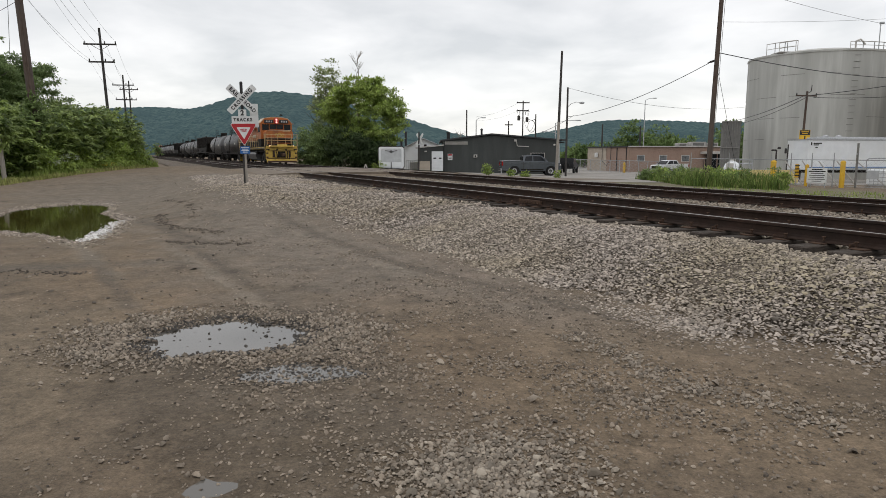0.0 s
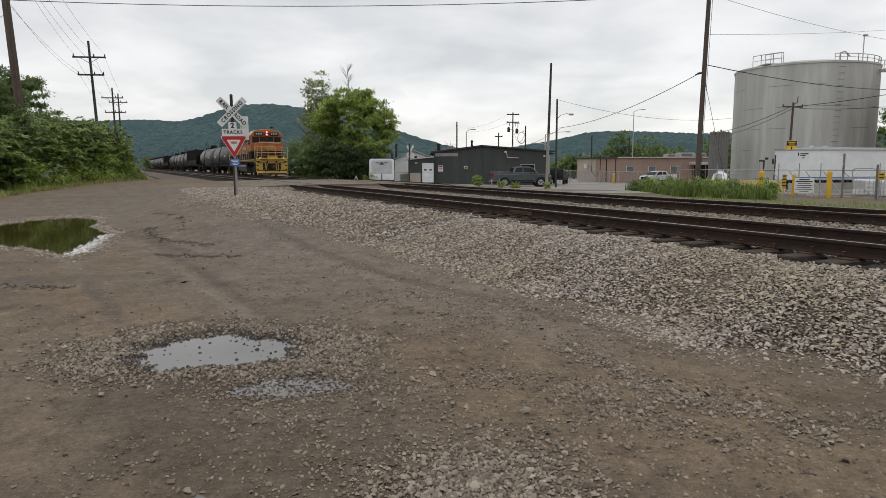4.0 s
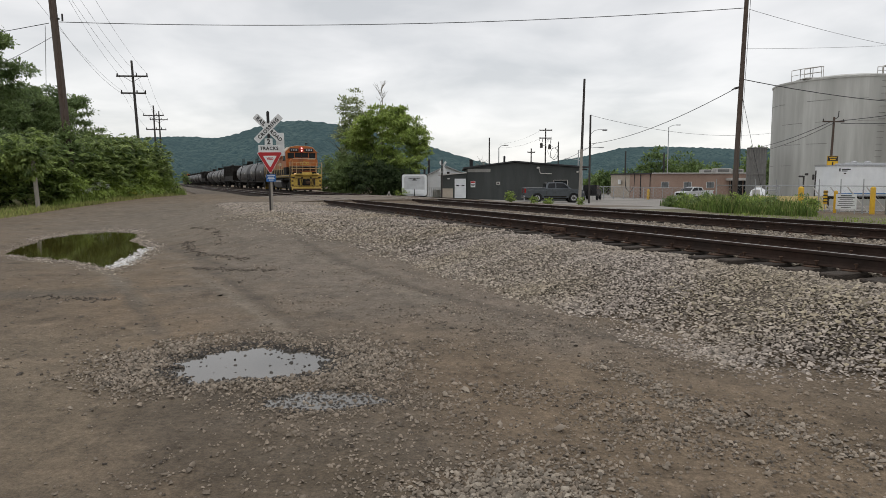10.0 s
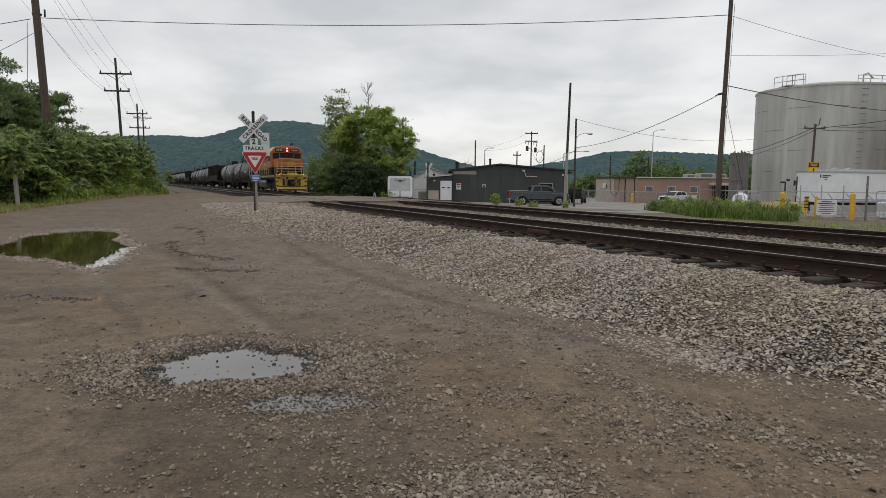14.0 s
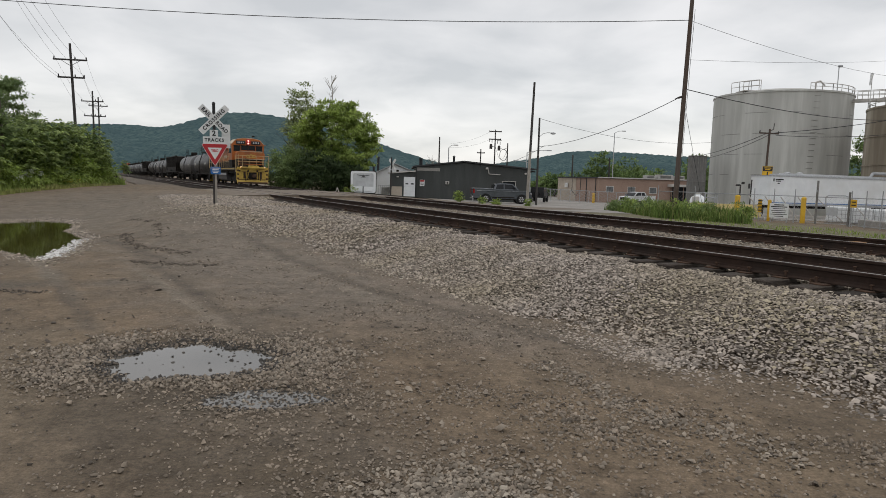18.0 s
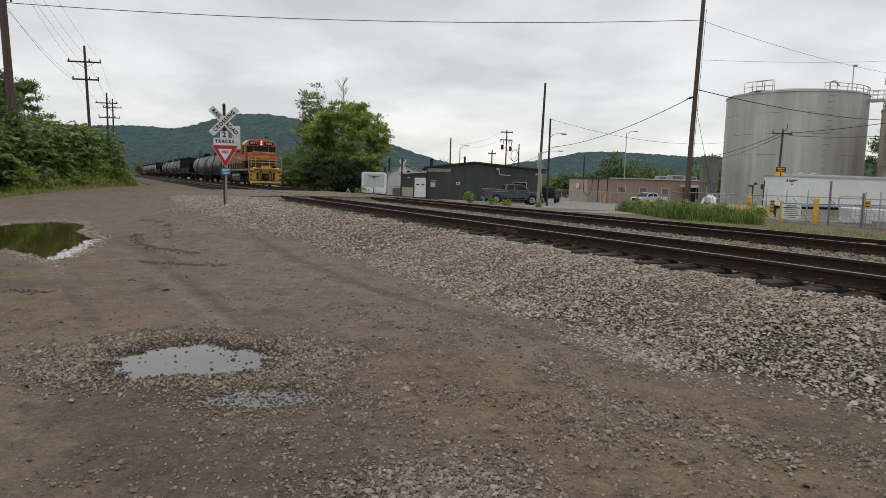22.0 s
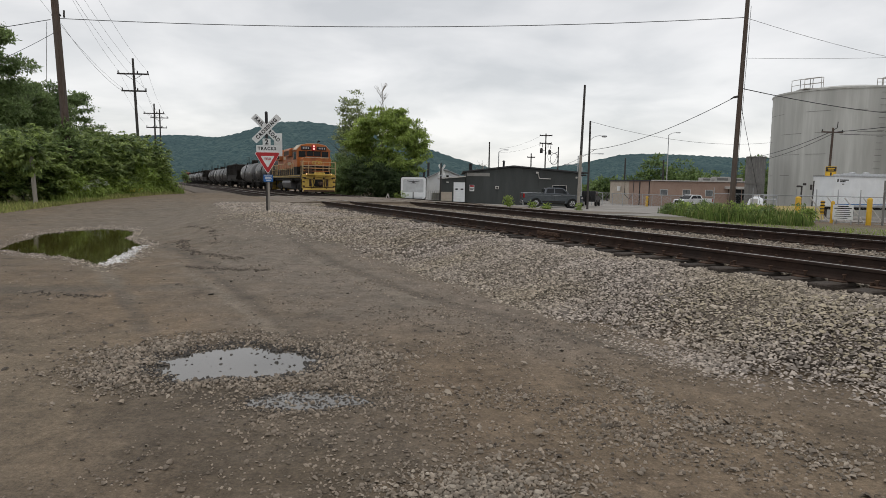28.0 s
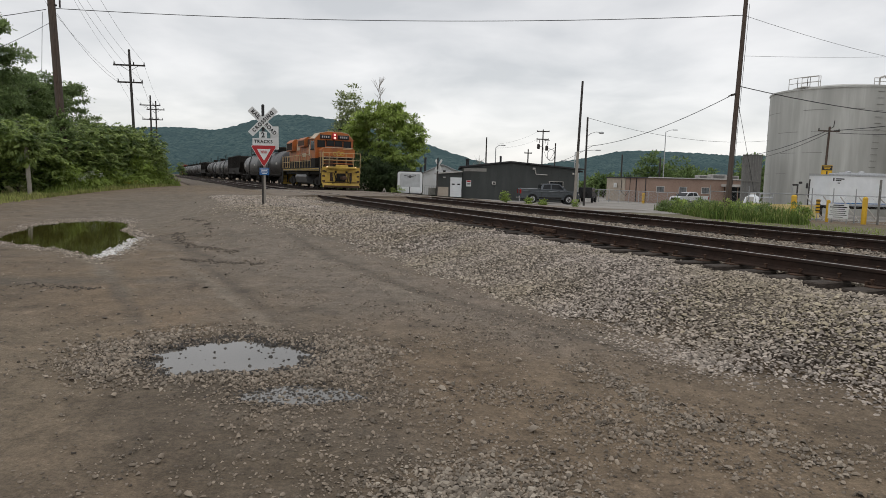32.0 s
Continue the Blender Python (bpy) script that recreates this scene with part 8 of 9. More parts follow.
def pickup(m, paint, label, L=5.85, H=1.97):
    """A crew-cab pickup along +X, nose at +X; wheels on the ground at z 0."""
    ob = thing("pickup_truck", m, label, "pickup truck", "parked vehicles")
    w = 1.0
    rx, fx = L * 0.21, L * 0.82
    # lower body with wheel arches
    def arch(c, r):
        return [(c + r * math.cos(math.pi * (1 - k / 12)), 0.42 + r * math.sin(math.pi * k / 12)) for k in range(13)]
    ol = [(0.04, 0.5)] + arch(rx, 0.53) + arch(fx, 0.53) + [(L - 0.12, 0.48), (L - 0.02, 0.62), (L, 0.85), (L - 0.03, 1.08), (L - 0.14, 1.19), (L - 0.5, 1.27), (L * 0.77, 1.32),
                                                        (L * 0.6, 1.34), (L * 0.34, 1.36), (0.08, 1.4), (0.0, 1.36), (0.02, 0.95), (0.0, 0.7)]
    body = part("body", MB().extrude(ol, 'Y', -w + 0.03, w - 0.03), paint, ob, "painted lower body with wheel arches")
    for side in (-1, 1):
        part("shoulder_line", MB().box((L * 0.5, side * (w - 0.02), 1.17), (L * 0.9, 0.04, 0.07), 0.018), paint, body)
        part("rocker", MB().box((L * 0.51, side * (w - 0.03), 0.57), (L * 0.38, 0.05, 0.12), 0.02), "frame_black", body)
    for side in (-1, 1):
        for c in (rx, fx):
            ring = [(p[0], p[1]) for p in arch(c, 0.58)] + [(p[0], p[1]) for p in reversed(arch(c, 0.51))]
            part("fender_flare", MB().extrude(ring, 'Y', side * (w - 0.05), side * (w + 0.035)), paint, body)
            part("wheel_well", MB().cyl((c, side * (w - 0.36), 0.45), (c, side * (w - 0.1), 0.45), 0.5, n=20), "black", ob)
    # cab
    c0, c1 = L * 0.345, L * 0.715
    zt = H
    vs, fs = [], []
    prof = [(c0, 1.34), (c1 + 0.42, 1.30), (c1 + 0.12, 1.58), (c1 - 0.24, zt - 0.09), (c1 - 0.5, zt - 0.02), (c0 + 0.8, zt), (c0 + 0.3, zt - 0.04), (c0 + 0.13, zt - 0.13)]
    for side, k in ((-1, 0), (1, 1)):
        for (a, b) in prof:
            inset = 0.0 if b < 1.4 else 0.17 * (b - 1.34) / (zt - 1.34)
            vs.append((a, side * (w - 0.03 - inset), b))
    n = len(prof)
    fs = [tuple(range(n)), tuple(range(n, 2 * n))] + [(i, (i + 1) % n, n + (i + 1) % n, n + i) for i in range(n)]
    cabp = part("cab", MB().add(vs, fs), paint, ob, "painted crew cab")
    for side in (-1, 1):
        def gp(a, b):
            f = (b - 1.34) / (zt - 1.34)
            return (a, side * (w - 0.03 - 0.17 * f + 0.008), b)
        for q in ([(c0 + 0.2, 1.4), (c0 + 0.98, 1.4), (c0 + 0.98, zt - 0.1), (c0 + 0.34, zt - 0.14)], [(c0 + 1.06, 1.4), (c1 + 0.12, 1.4), (c1 - 0.36, zt - 0.13), (c0 + 1.06, zt - 0.1)]):
            part("side_window", MB().add([gp(*p) for p in q] + [(p[0], gp(*p)[1] - side * 0.02, p[1]) for p in q],
                                         [(0, 1, 2, 3), (4, 5, 6, 7), (0, 1, 5, 4), (1, 2, 6, 5), (2, 3, 7, 6), (3, 0, 4, 7)]), "glass", cabp, "dark tinted window")
        for xx in (c0 + 0.75, c0 + 1.75):
            part("door_handle", MB().box((xx, side * (w + 0.01), 1.22), (0.2, 0.03, 0.04), 0.01), "chrome" if paint == "truck_white" else "frame_black", body)
        part("door_seam", MB().box((c0 + 1.02, side * (w - 0.028), 0.95), (0.014, 0.012, 0.74)).box((c0 + 0.1, side * (w - 0.028), 0.95), (0.014, 0.012, 0.74)).box((c1 + 0.15, side * (w - 0.028), 0.95), (0.014, 0.012, 0.74)), "frame_black", body)
        mr = part("mirror", MB().box((c1 + 0.02, side * (w + 0.14), 1.48), (0.12, 0.24, 0.26), 0.05), paint if paint == "truck_grey" else "frame_black", ob)
        part("running_board", MB().box((L * 0.52, side * (w + 0.02), 0.42), (2.0, 0.16, 0.07), 0.02), "frame_black", ob)
        part("tail_light", MB().box((0.06, side * (w - 0.08), 1.14), (0.16, 0.15, 0.42), 0.03), "taillight", ob, "red tail light")
        part("headlight", MB().box((L - 0.12, side * (w - 0.19), 0.98), (0.2, 0.34, 0.22), 0.04), "chrome", ob, "clear headlight")
        for xx in (rx, fx):
            wheel_part(ob, xx, side * (w - 0.13), 0.43, 0.3, side)
    # windscreen, rear glass, bed, grille, bumpers
    part("windscreen", MB().add([(c1 + 0.1, -w + 0.14, 1.58), (c1 + 0.1, w - 0.14, 1.58), (c1 - 0.25, w - 0.22, zt - 0.1), (c1 - 0.25, -w + 0.22, zt - 0.1),
                                 (c1 + 0.13, -w + 0.14, 1.59), (c1 + 0.13, w - 0.14, 1.59), (c1 - 0.215, w - 0.22, zt - 0.09), (c1 - 0.215, -w + 0.22, zt - 0.09)],
                                [(0, 1, 2, 3), (4, 5, 6, 7), (0, 1, 5, 4), (1, 2, 6, 5), (2, 3, 7, 6), (3, 0, 4, 7)]), "glass", cabp, "dark windscreen")
    part("lower_windscreen", MB().add([(c1 + 0.39, -w + 0.1, 1.33), (c1 + 0.39, w - 0.1, 1.33), (c1 + 0.11, w - 0.14, 1.58), (c1 + 0.11, -w + 0.14, 1.58),
                                       (c1 + 0.41, -w + 0.1, 1.34), (c1 + 0.41, w - 0.1, 1.34), (c1 + 0.135, w - 0.14, 1.59), (c1 + 0.135, -w + 0.14, 1.59)],
                                      [(0, 1, 2, 3), (4, 5, 6, 7), (0, 1, 5, 4), (1, 2, 6, 5), (2, 3, 7, 6), (3, 0, 4, 7)]), "glass", cabp, "dark windscreen")
    part("rear_window", MB().box((c0 + 0.05, 0, 1.62), (0.06, 1.45, 0.38), 0.01, pose(0, 0, 0, 0, 0, 0)), "glass", cabp, "dark rear window")
    # the body is closed here; a dark sheet imitates the bed's shaded inside
    part("bed", MB().box((c0 / 2 + 0.02, 0, 1.395), (c0 - 0.12, 1.7, 0.02)), "frame_black", ob, "dark sheet standing in for the shaded open bed")
    for side in (-1, 1):
        part("bed_rail", MB().box((c0 / 2, side * (w - 0.09), 1.4), (c0 - 0.05, 0.12, 0.06), 0.02), paint, ob)
    part("grille", MB().box((L - 0.01, 0, 0.92), (0.06, 1.3, 0.4), 0.02), "frame_black", ob, "dark grille")
    part("front_bumper", MB().box((L - 0.02, 0, 0.52), (0.2, 1.9, 0.22), 0.04), "chrome" if paint == "truck_white" else "truck_grey", ob)
    part("rear_bumper", MB().box((-0.03, 0, 0.55), (0.16, 1.85, 0.2), 0.04), "chrome", ob)
    part("chassis", MB().box((L / 2, 0, 0.42), (L - 0.6, 1.2, 0.18)), "frame_black", ob)
    return ob


pickup(pose(6.75, 66.4, gz(9.5, 66.2) + 0.03, 0, 0, 2), "truck_grey", "dark grey crew-cab pickup truck parked by the workshop")
pickup(pose(37.5, 99.8, gz(34.5, 98) + 0.03, 0, 0, 205), "truck_white", "white crew-cab pickup truck parked on the yard", L=5.7, H=1.95)


def jeep(x, y, turn):
    ob = thing("utility_vehicle", pose(x, y, gz(x, y) + 0.03, 0, 0, turn), "boxy dark off-road vehicle parked beyond the workshop", "car", "parked vehicles")
    body = part("body", MB().extrude([(0, 0.55), (4.0, 0.55), (4.05, 1.1), (2.75, 1.18), (0, 1.2)], 'Y', -0.85, 0.85), "black", ob)
    part("top", MB().extrude([(0.02, 1.2), (2.75, 1.18), (2.45, 1.85), (0.08, 1.85)], 'Y', -0.8, 0.8), "black", ob)
    for side in (-1, 1):
        part("side_window", MB().box((1.2, side * 0.81, 1.52), (2.0, 0.02, 0.4), 0.01), "glass", body)
        for xx in (0.75, 3.25):
            wheel_part(ob, xx, side * 0.8, 0.4, 0.26, side)
    part("spare_wheel", MB().cyl((-0.25, 0, 1.0), (-0.02, 0, 1.0), 0.38, n=20), "tyre", ob)
    part("windscreen", MB().box((2.62, 0, 1.5), (0.04, 1.4, 0.5), 0.01), "glass", body)


jeep(16.5, 82.5, 70)

# ---- tank farm ----
def big_tank(x, y, zb, r, h, mat, label, rings, seed):
    ob = thing("storage_tank", pose(x, y, zb), label, "storage tank", "storage tanks")
    shell = part("shell", MB().lathe([(r, 0), (r, h)], 96), mat, ob, "welded steel shell with vertical streaks", smooth=True)
    part("roof", MB().lathe([(r + 0.04, h), (r + 0.04, h + 0.12), (r * 0.55, h + 0.75), (0.1, h + 1.1)], 64), mat, ob, "shallow cone roof", smooth=True)
    part("top_curb", MB().lathe([(r + 0.01, h - 0.12), (r + 0.09, h - 0.1), (r + 0.09, h + 0.06), (r + 0.01, h + 0.08)], 96), mat, shell)
    g = random.Random(seed)
    for k in range(1, rings):
        z = h * k / rings
        part("plate_joint", MB().lathe([(r - 0.001, z - 0.009), (r + 0.008, z - 0.008), (r + 0.008, z + 0.008), (r - 0.001, z + 0.009)], 96), mat, shell)
        # dark dashes along the seams have the seams' shadow in their colour
        for a0 in range(0, 360, 30):
            if g.random() < 0.85:
                a = radians(a0 + g.uniform(0, 12))
                span = radians(g.uniform(6, 24))
                mb = MB()
                m = 6
                vs = []
                for i in range(m + 1):
                    t = a + span * i / m
                    for rr, dz in ((r + 0.004, -0.022), (r + 0.02, -0.022), (r + 0.02, 0.022), (r + 0.004, 0.022)):
                        vs.append((rr * math.cos(t), rr * math.sin(t), z + dz))
                fs = [(i * 4 + j, i * 4 + (j + 1) % 4, i * 4 + 4 + (j + 1) % 4, i * 4 + 4 + j) for i in range(m) for j in range(4)]
                part("weld_seam", mb.add(vs, fs), "seam", shell)
    return ob


def stair_marks(ob, r, h, a0, a1, n):
    """Treads of a stair winding up a tank's shell."""
    for k in range(n):
        t = radians(a0 + (a1 - a0) * k / (n - 1))
        z = h * (0.06 + 0.9 * k / (n - 1))
        part("tread", MB().box((0, 0, 0), (0.05, 0.7, 0.04), 0, pose((r + 0.02) * math.cos(t), (r + 0.02) * math.sin(t), z, 0, 0, math.degrees(t))), "seam", ob)


T1 = (47.9, 84.4, -1.4, 8.05, 14.75)
T2 = (58.6, 68.6, -1.4, 8.5, 12.2)
tank1 = big_tank(*T1, "tank", "huge pale grey steel storage tank", 6, 1)
stair_marks(tank1, T1[3], T1[4], -96, -92, 20)
tank2 = big_tank(*T2, "tankrust", "huge brown-stained steel storage tank", 4, 2)
for k in range(1, 4):
    part("stiffener_ring", MB().lathe([(T2[3] + 0.005, T2[4] * k / 4 - 0.07), (T2[3] + 0.1, T2[4] * k / 4 - 0.06), (T2[3] + 0.1, T2[4] * k / 4 + 0.06), (T2[3] + 0.005, T2[4] * k / 4 + 0.07)], 96), "tankrust", tank2, "stained ring girder")


def railing(name, pts, h, parent, mat="trim", spacing=1.6, mid=True):
    """Posts and two rails along a line of points."""
    ob = part(name, MB().tube([(p[0], p[1], p[2] + h) for p in pts], 0.045, 6), mat, parent, "pale tube guard rail")
    if mid:
        part("mid_rail", MB().tube([(p[0], p[1], p[2] + h * 0.52) for p in pts], 0.035, 6), mat, ob)
    for a, b in zip(pts[:-1], pts[1:]):
        a, b = Vector(a), Vector(b)
        n = max(1, int((b - a).length / spacing))
        for k in range(n + 1):
            p = a.lerp(b, k / n)
            part("rail_post", MB().cyl(p, p + Vector((0, 0, h)), 0.04, n=6), mat, ob)
    return ob


def on_rim(t, r, deg, z):
    return (r * math.cos(radians(deg)), r * math.sin(radians(deg)), z)


R1, H1 = T1[3], T1[4]
railing("guard_rail", [on_rim(0, R1 - 0.1, d, H1 + 0.1) for d in (195, 204, 213, 222)], 1.3, tank1)
railing("guard_rail", [on_rim(0, R1 - 1.6, d, H1 + 0.3) for d in (198, 208, 219)], 1.3, tank1)
railing("guard_rail", [on_rim(0, R1 - 0.1, d, H1 + 0.1) for d in (262, 272, 282, 292, 302, 312, 322, 332)], 0.8, tank1)
part("roof_platform", MB().box((-R1 * 0.74, -R1 * 0.42, H1 + 0.22), (2.6, 2.2, 0.12), 0.02), "trim", tank1)
part("vent_pipe", MB().tube([on_rim(0, R1 - 0.6, 268, H1), on_rim(0, R1 - 0.6, 268, H1 + 1.0), on_rim(0, R1 - 0.6, 272, H1 + 1.2), on_rim(0, R1 - 0.3, 275, H1 + 0.6)], 0.09, 8), "trim", tank1)
part("mast", MB().cyl(on_rim(0, R1 - 1, 296, H1), on_rim(0, R1 - 1, 296, H1 + 3.2), 0.06, n=6).box(on_rim(0, R1 - 1, 298, H1 + 3.2), (0.5, 0.3, 0.25), 0.05), "galv", tank1, "slim mast with a flood lamp")
# footbridge between the two tanks
bridge = thing("footbridge", pose(0, 0, 0), "pale steel footbridge between the tank tops", "footbridge")
a, b = Vector((53.6, 78.6, 12.8)), Vector((58.0, 66.0, 12.0))
dirb = (b - a).normalized()
nb = Vector((-dirb.y, dirb.x, 0))
deckm = MB()
deckm.add([a + nb * 0.5, a - nb * 0.5, b - nb * 0.5, b + nb * 0.5] + [q - Vector((0, 0, 0.35)) for q in (a + nb * 0.5, a - nb * 0.5, b - nb * 0.5, b + nb * 0.5)],
          [(0, 1, 2, 3), (4, 5, 6, 7), (0, 1, 5, 4), (1, 2, 6, 5), (2, 3, 7, 6), (3, 0, 4, 7)])
part("deck", deckm, "trim", bridge)
for sgn in (-0.5, 0.5):
    railing("guard_rail", [tuple(a + nb * sgn), tuple(b + nb * sgn)], 0.95, bridge, spacing=1.3)
for f_ in (0.35, 0.7):
    q = a.lerp(b, f_)
    part("support", MB().cyl((q.x, q.y, 10.6), (q.x, q.y, q.z - 0.3), 0.12, n=8), "trim", bridge)
R2, H2 = T2[3], T2[4]
railing("guard_rail", [on_rim(0, R2 - 0.1, d, H2 + 0.1) for d in range(120, 262, 12)], 0.85, tank2)
part("wind_sock_mast", MB().cyl((-6.3, 5.4, H2), (-6.3, 5.4, H2 + 4.4), 0.05, n=6).cyl((-6.32, 5.4, H2 + 4.3), (-6.5, 5.4, H2 + 3.0), 0.18, 0.08, n=10), "signwhite", tank2, "mast with a drooping pale wind sock")

# the ribbed silver enclosure against the tank
silo = thing("ribbed_enclosure", pose(36.35, 81.5, -1.2, 0, 0, -24), "tall ribbed grey metal enclosure against the tank", "shed")
part("wall", MB().box((-0.2, 1.2, 3.4), (2.2, 2.4, 6.9), 0.02), "ribbed", silo)
for k in range(8):
    part("rib", MB().box((-1.2 + k * 0.28, -0.03, 3.4), (0.1, 0.1, 6.9), 0.02), "seam", silo)
for a_, b_ in (((-1.2, -0.12, 0.6), (0.8, -0.12, 3.6)), ((-1.2, -0.12, 3.7), (0.8, -0.12, 3.7)), ((-1.25, -0.12, 6.85), (0.85, -0.12, 6.85)), ((-1.2, -0.12, 6.6), (0.0, -0.12, 3.8))):
    part("brace", MB().tube([a_, b_], 0.06, 6), "seam", silo)

# white box trailer behind the fence
semi = thing("box_trailer", pose(31.1, 57.6, -0.4, 0, 0, 12.5), "long white box trailer parked behind the fence", "trailer")
LS = 18.9
sb = part("body", MB().box((LS / 2 + 0.7, 1.25, 2.06), (LS - 1.4, 2.5, 2.6), 0.04), "white", semi, "white smooth trailer body")
part("top_rail", MB().box((LS / 2 + 0.7, -0.01, 3.36), (LS - 1.4, 0.06, 0.1)).box((1.4, 1.25, 3.36), (0.06, 2.5, 0.1)).box((LS / 2, 0.6, 3.44), (LS * 0.8, 0.5, 0.22), 0.05), "galv", sb)
part("bottom_rail", MB().box((LS / 2 + 0.7, -0.015, 0.82), (LS - 1.4, 0.05, 0.16)), "galv", sb)
part("side_stripe", MB().box((LS / 2 + 0.7, -0.02, 0.98), (LS - 1.4, 0.02, 0.07)), "signblue", sb)
part("label_lines", MB().box((2.35, -0.005, 3.05), (0.85, 0.02, 0.09)).box((2.2, -0.005, 2.91), (0.55, 0.02, 0.08)).box((2.25, -0.005, 2.7), (0.22, 0.02, 0.08)).box((1.72, -0.005, 3.0), (0.12, 0.02, 0.26)), "frame_black", sb)
part("roof_pipe", MB().tube([(3.0, 1.0, 3.5), (LS - 1.5, 1.0, 3.5)], 0.16, 10).tube([(13.5, 0.9, 3.45), (13.8, 0.9, 3.95), (16.2, 0.9, 3.95), (16.5, 0.9, 3.45)], 0.14, 8), "galv", semi, "silver pipe along the roof")
for x in (4.2, 5.6):
    part("roof_vent", MB().lathe([(0.3, 3.4), (0.3, 3.68), (0.15, 3.8)], 12, 'Z', pose(x, 1.2, 0)), "galv", semi)
part("undercarriage", MB().box((LS / 2 + 0.7, 1.25, 0.62), (LS - 2.2, 1.4, 0.25)), "frame_black", semi)
for xx in (14.4, 15.7):
    for yy in (0.25, 2.25):
        part("wheel", MB().lathe([(0.2, -0.15), (0.48, -0.15), (0.5, 0), (0.48, 0.15), (0.2, 0.15)], 20, 'Y', pose(xx, yy, 0.5)), "tyre", semi)
for xx in (3.5, 3.9):
    part("landing_leg", MB().cyl((xx, 0.5, 0), (xx, 0.5, 0.75), 0.07, n=8), "frame_black", semi)

# pole behind the trailer, with its notice
pf = pole("utility_pole", (33.55, 61.0, -0.6), (33.95, 61.4, 7.35), 0.12, 0.09, "pole_wood", "short wooden service pole behind the white trailer")
crossarm(pf, (0.3, 0.3, 7.55), 2.2, 12, "pole_wood", (-1, 1), 0.0)
part("top_bracket", MB().tube([(0.35, 0.4, 7.7), (0.75, 0.4, 7.95), (0.8, 0.4, 8.5)], 0.035, 6), "pole_dark", pf)
ns = part("notice", MB().box((0.05, -0.35, 4.02), (0.98, 0.04, 0.94), 0.01), "bollard", pf, "yellow and black notice board")
part("notice_band", MB().box((0.05, -0.38, 4.24), (0.92, 0.02, 0.42)), "black", ns)
part("notice_lines", MB().box((0.05, -0.395, 4.32), (0.66, 0.01, 0.07)).box((0.05, -0.395, 4.17), (0.5, 0.01, 0.07)), "bollard", ns)
part("numeral_bar", MB().box((0.05, -0.38, 3.78), (0.12, 0.02, 0.34)), "black", ns)
wire("overhead_wire", (33.7, 61.2, 7.0), (38.2, 87.2, 5.85), 0.3, 0.03, "cable from the service pole to the yard", 16)
wire("overhead_wire", (33.8, 61.2, 6.8), (38.6, 87.2, 5.4), 0.35, 0.025, "cable from the service pole to the yard", 16)
wire("overhead_wire", (34.3, 61.3, 7.0), (55.0, 60.0, 10.9), 0.5, 0.03, "cable from the service pole past the tanks", 16)
wire("overhead_wire", (34.5, 61.3, 6.8), (55.0, 61.0, 8.9), 0.7, 0.025, "cable from the service pole past the tanks", 16)


# ---- the fence and what stands along it ----
FENCE = [(16.8, 43.5), (19.77, 39.0), (22.4, 35.2), (23.2, 33.5), (23.0, 31.0), (21.95, 27.3), (20.6, 23.0)]
fence = thing("chain_link_fence", pose(0, 0, 0), "galvanised chain-link fence with barbed wire arms", "fence")
for i, (a, b) in enumerate(zip(FENCE[:-1], FENCE[1:])):
    (ax, ay), (bx, by) = a, b
    length = math.hypot(bx - ax, by - ay)
    n = max(1, round(length / 1.3))
    za, zb = gz(ax, ay), gz(bx, by)
    for k in range(n):
        f0 = k / n
        x, y, z = ax + (bx - ax) * f0, ay + (by - ay) * f0, za + (zb - za) * f0
        post = part("fence_post", MB().cyl((x, y, z - 0.2), (x, y, z + 1.5), 0.035, n=8), "galv", fence)
        part("barb_arm", MB().cyl((x, y, z + 1.5), (x - 0.03, y - 0.04, z + 1.86), 0.024, n=5), "galv", post)
    part("top_rail", MB().tube([(ax, ay, za + 1.48), (bx, by, zb + 1.48)], 0.026, 6), "galv", fence)
    part("bottom_wire", MB().tube([(ax, ay, za + 0.08), (bx, by, zb + 0.08)], 0.012, 4), "galv", fence)
    mesh_wires = MB()
    m = int(length / 0.28)
    for k in range(-5, m):
        for sgn in (0, 1):
            p, q = k * 0.28, k * 0.28 + 1.4
            if sgn:
                p, q = q, p
            lo, hi = 0.08, 1.46
            def cut(t):
                return min(max(t, 0), length)
            fp, fq = cut(p), cut(q)
            if fp == fq:
                continue
            h0 = lo + (hi - lo) * (fp - p) / (q - p)
            h1 = lo + (hi - lo) * (fq - p) / (q - p)
            P0 = (ax + (bx - ax) * fp / length, ay + (by - ay) * fp / length, za + (zb - za) * fp / length + h0)
            P1 = (ax + (bx - ax) * fq / length, ay + (by - ay) * fq / length, za + (zb - za) * fq / length + h1)
            mesh_wires.cyl(P0, P1, 0.002, n=3, caps=False)
    tagged(part("wire_mesh", mesh_wires, "galv", fence, "thin diamond wire mesh"), kind="stuff")
# gate braces
for (x, y, w_, h_) in ((22.4, 35.2, 1.5, 2.36), (23.15, 33.6, 1.2, 1.78)):
    z = gz(x, y)
    part("gate_post", MB().cyl((x, y, z - 0.2), (x, y, z + h_), 0.055, n=10), "seam", fence, "dark steel gate post")
    part("gate_brace", MB().tube([(x, y, z + 1.4), (x + w_ * 0.75, y - w_ * 0.5, z + 0.15)], 0.03, 6), "trim", fence, "pale diagonal gate brace")
for x, y in ((20.3, 38.2), (20.9, 37.5), (21.5, 36.9), (22.1, 36.2)):
    z = gz(x, y)
    part("brace", MB().tube([(x - 0.1, y + 0.1, z + 1.42), (x + 0.62, y - 0.6, z + 0.08)], 0.034, 6), "trim", fence, "pale diagonal brace")
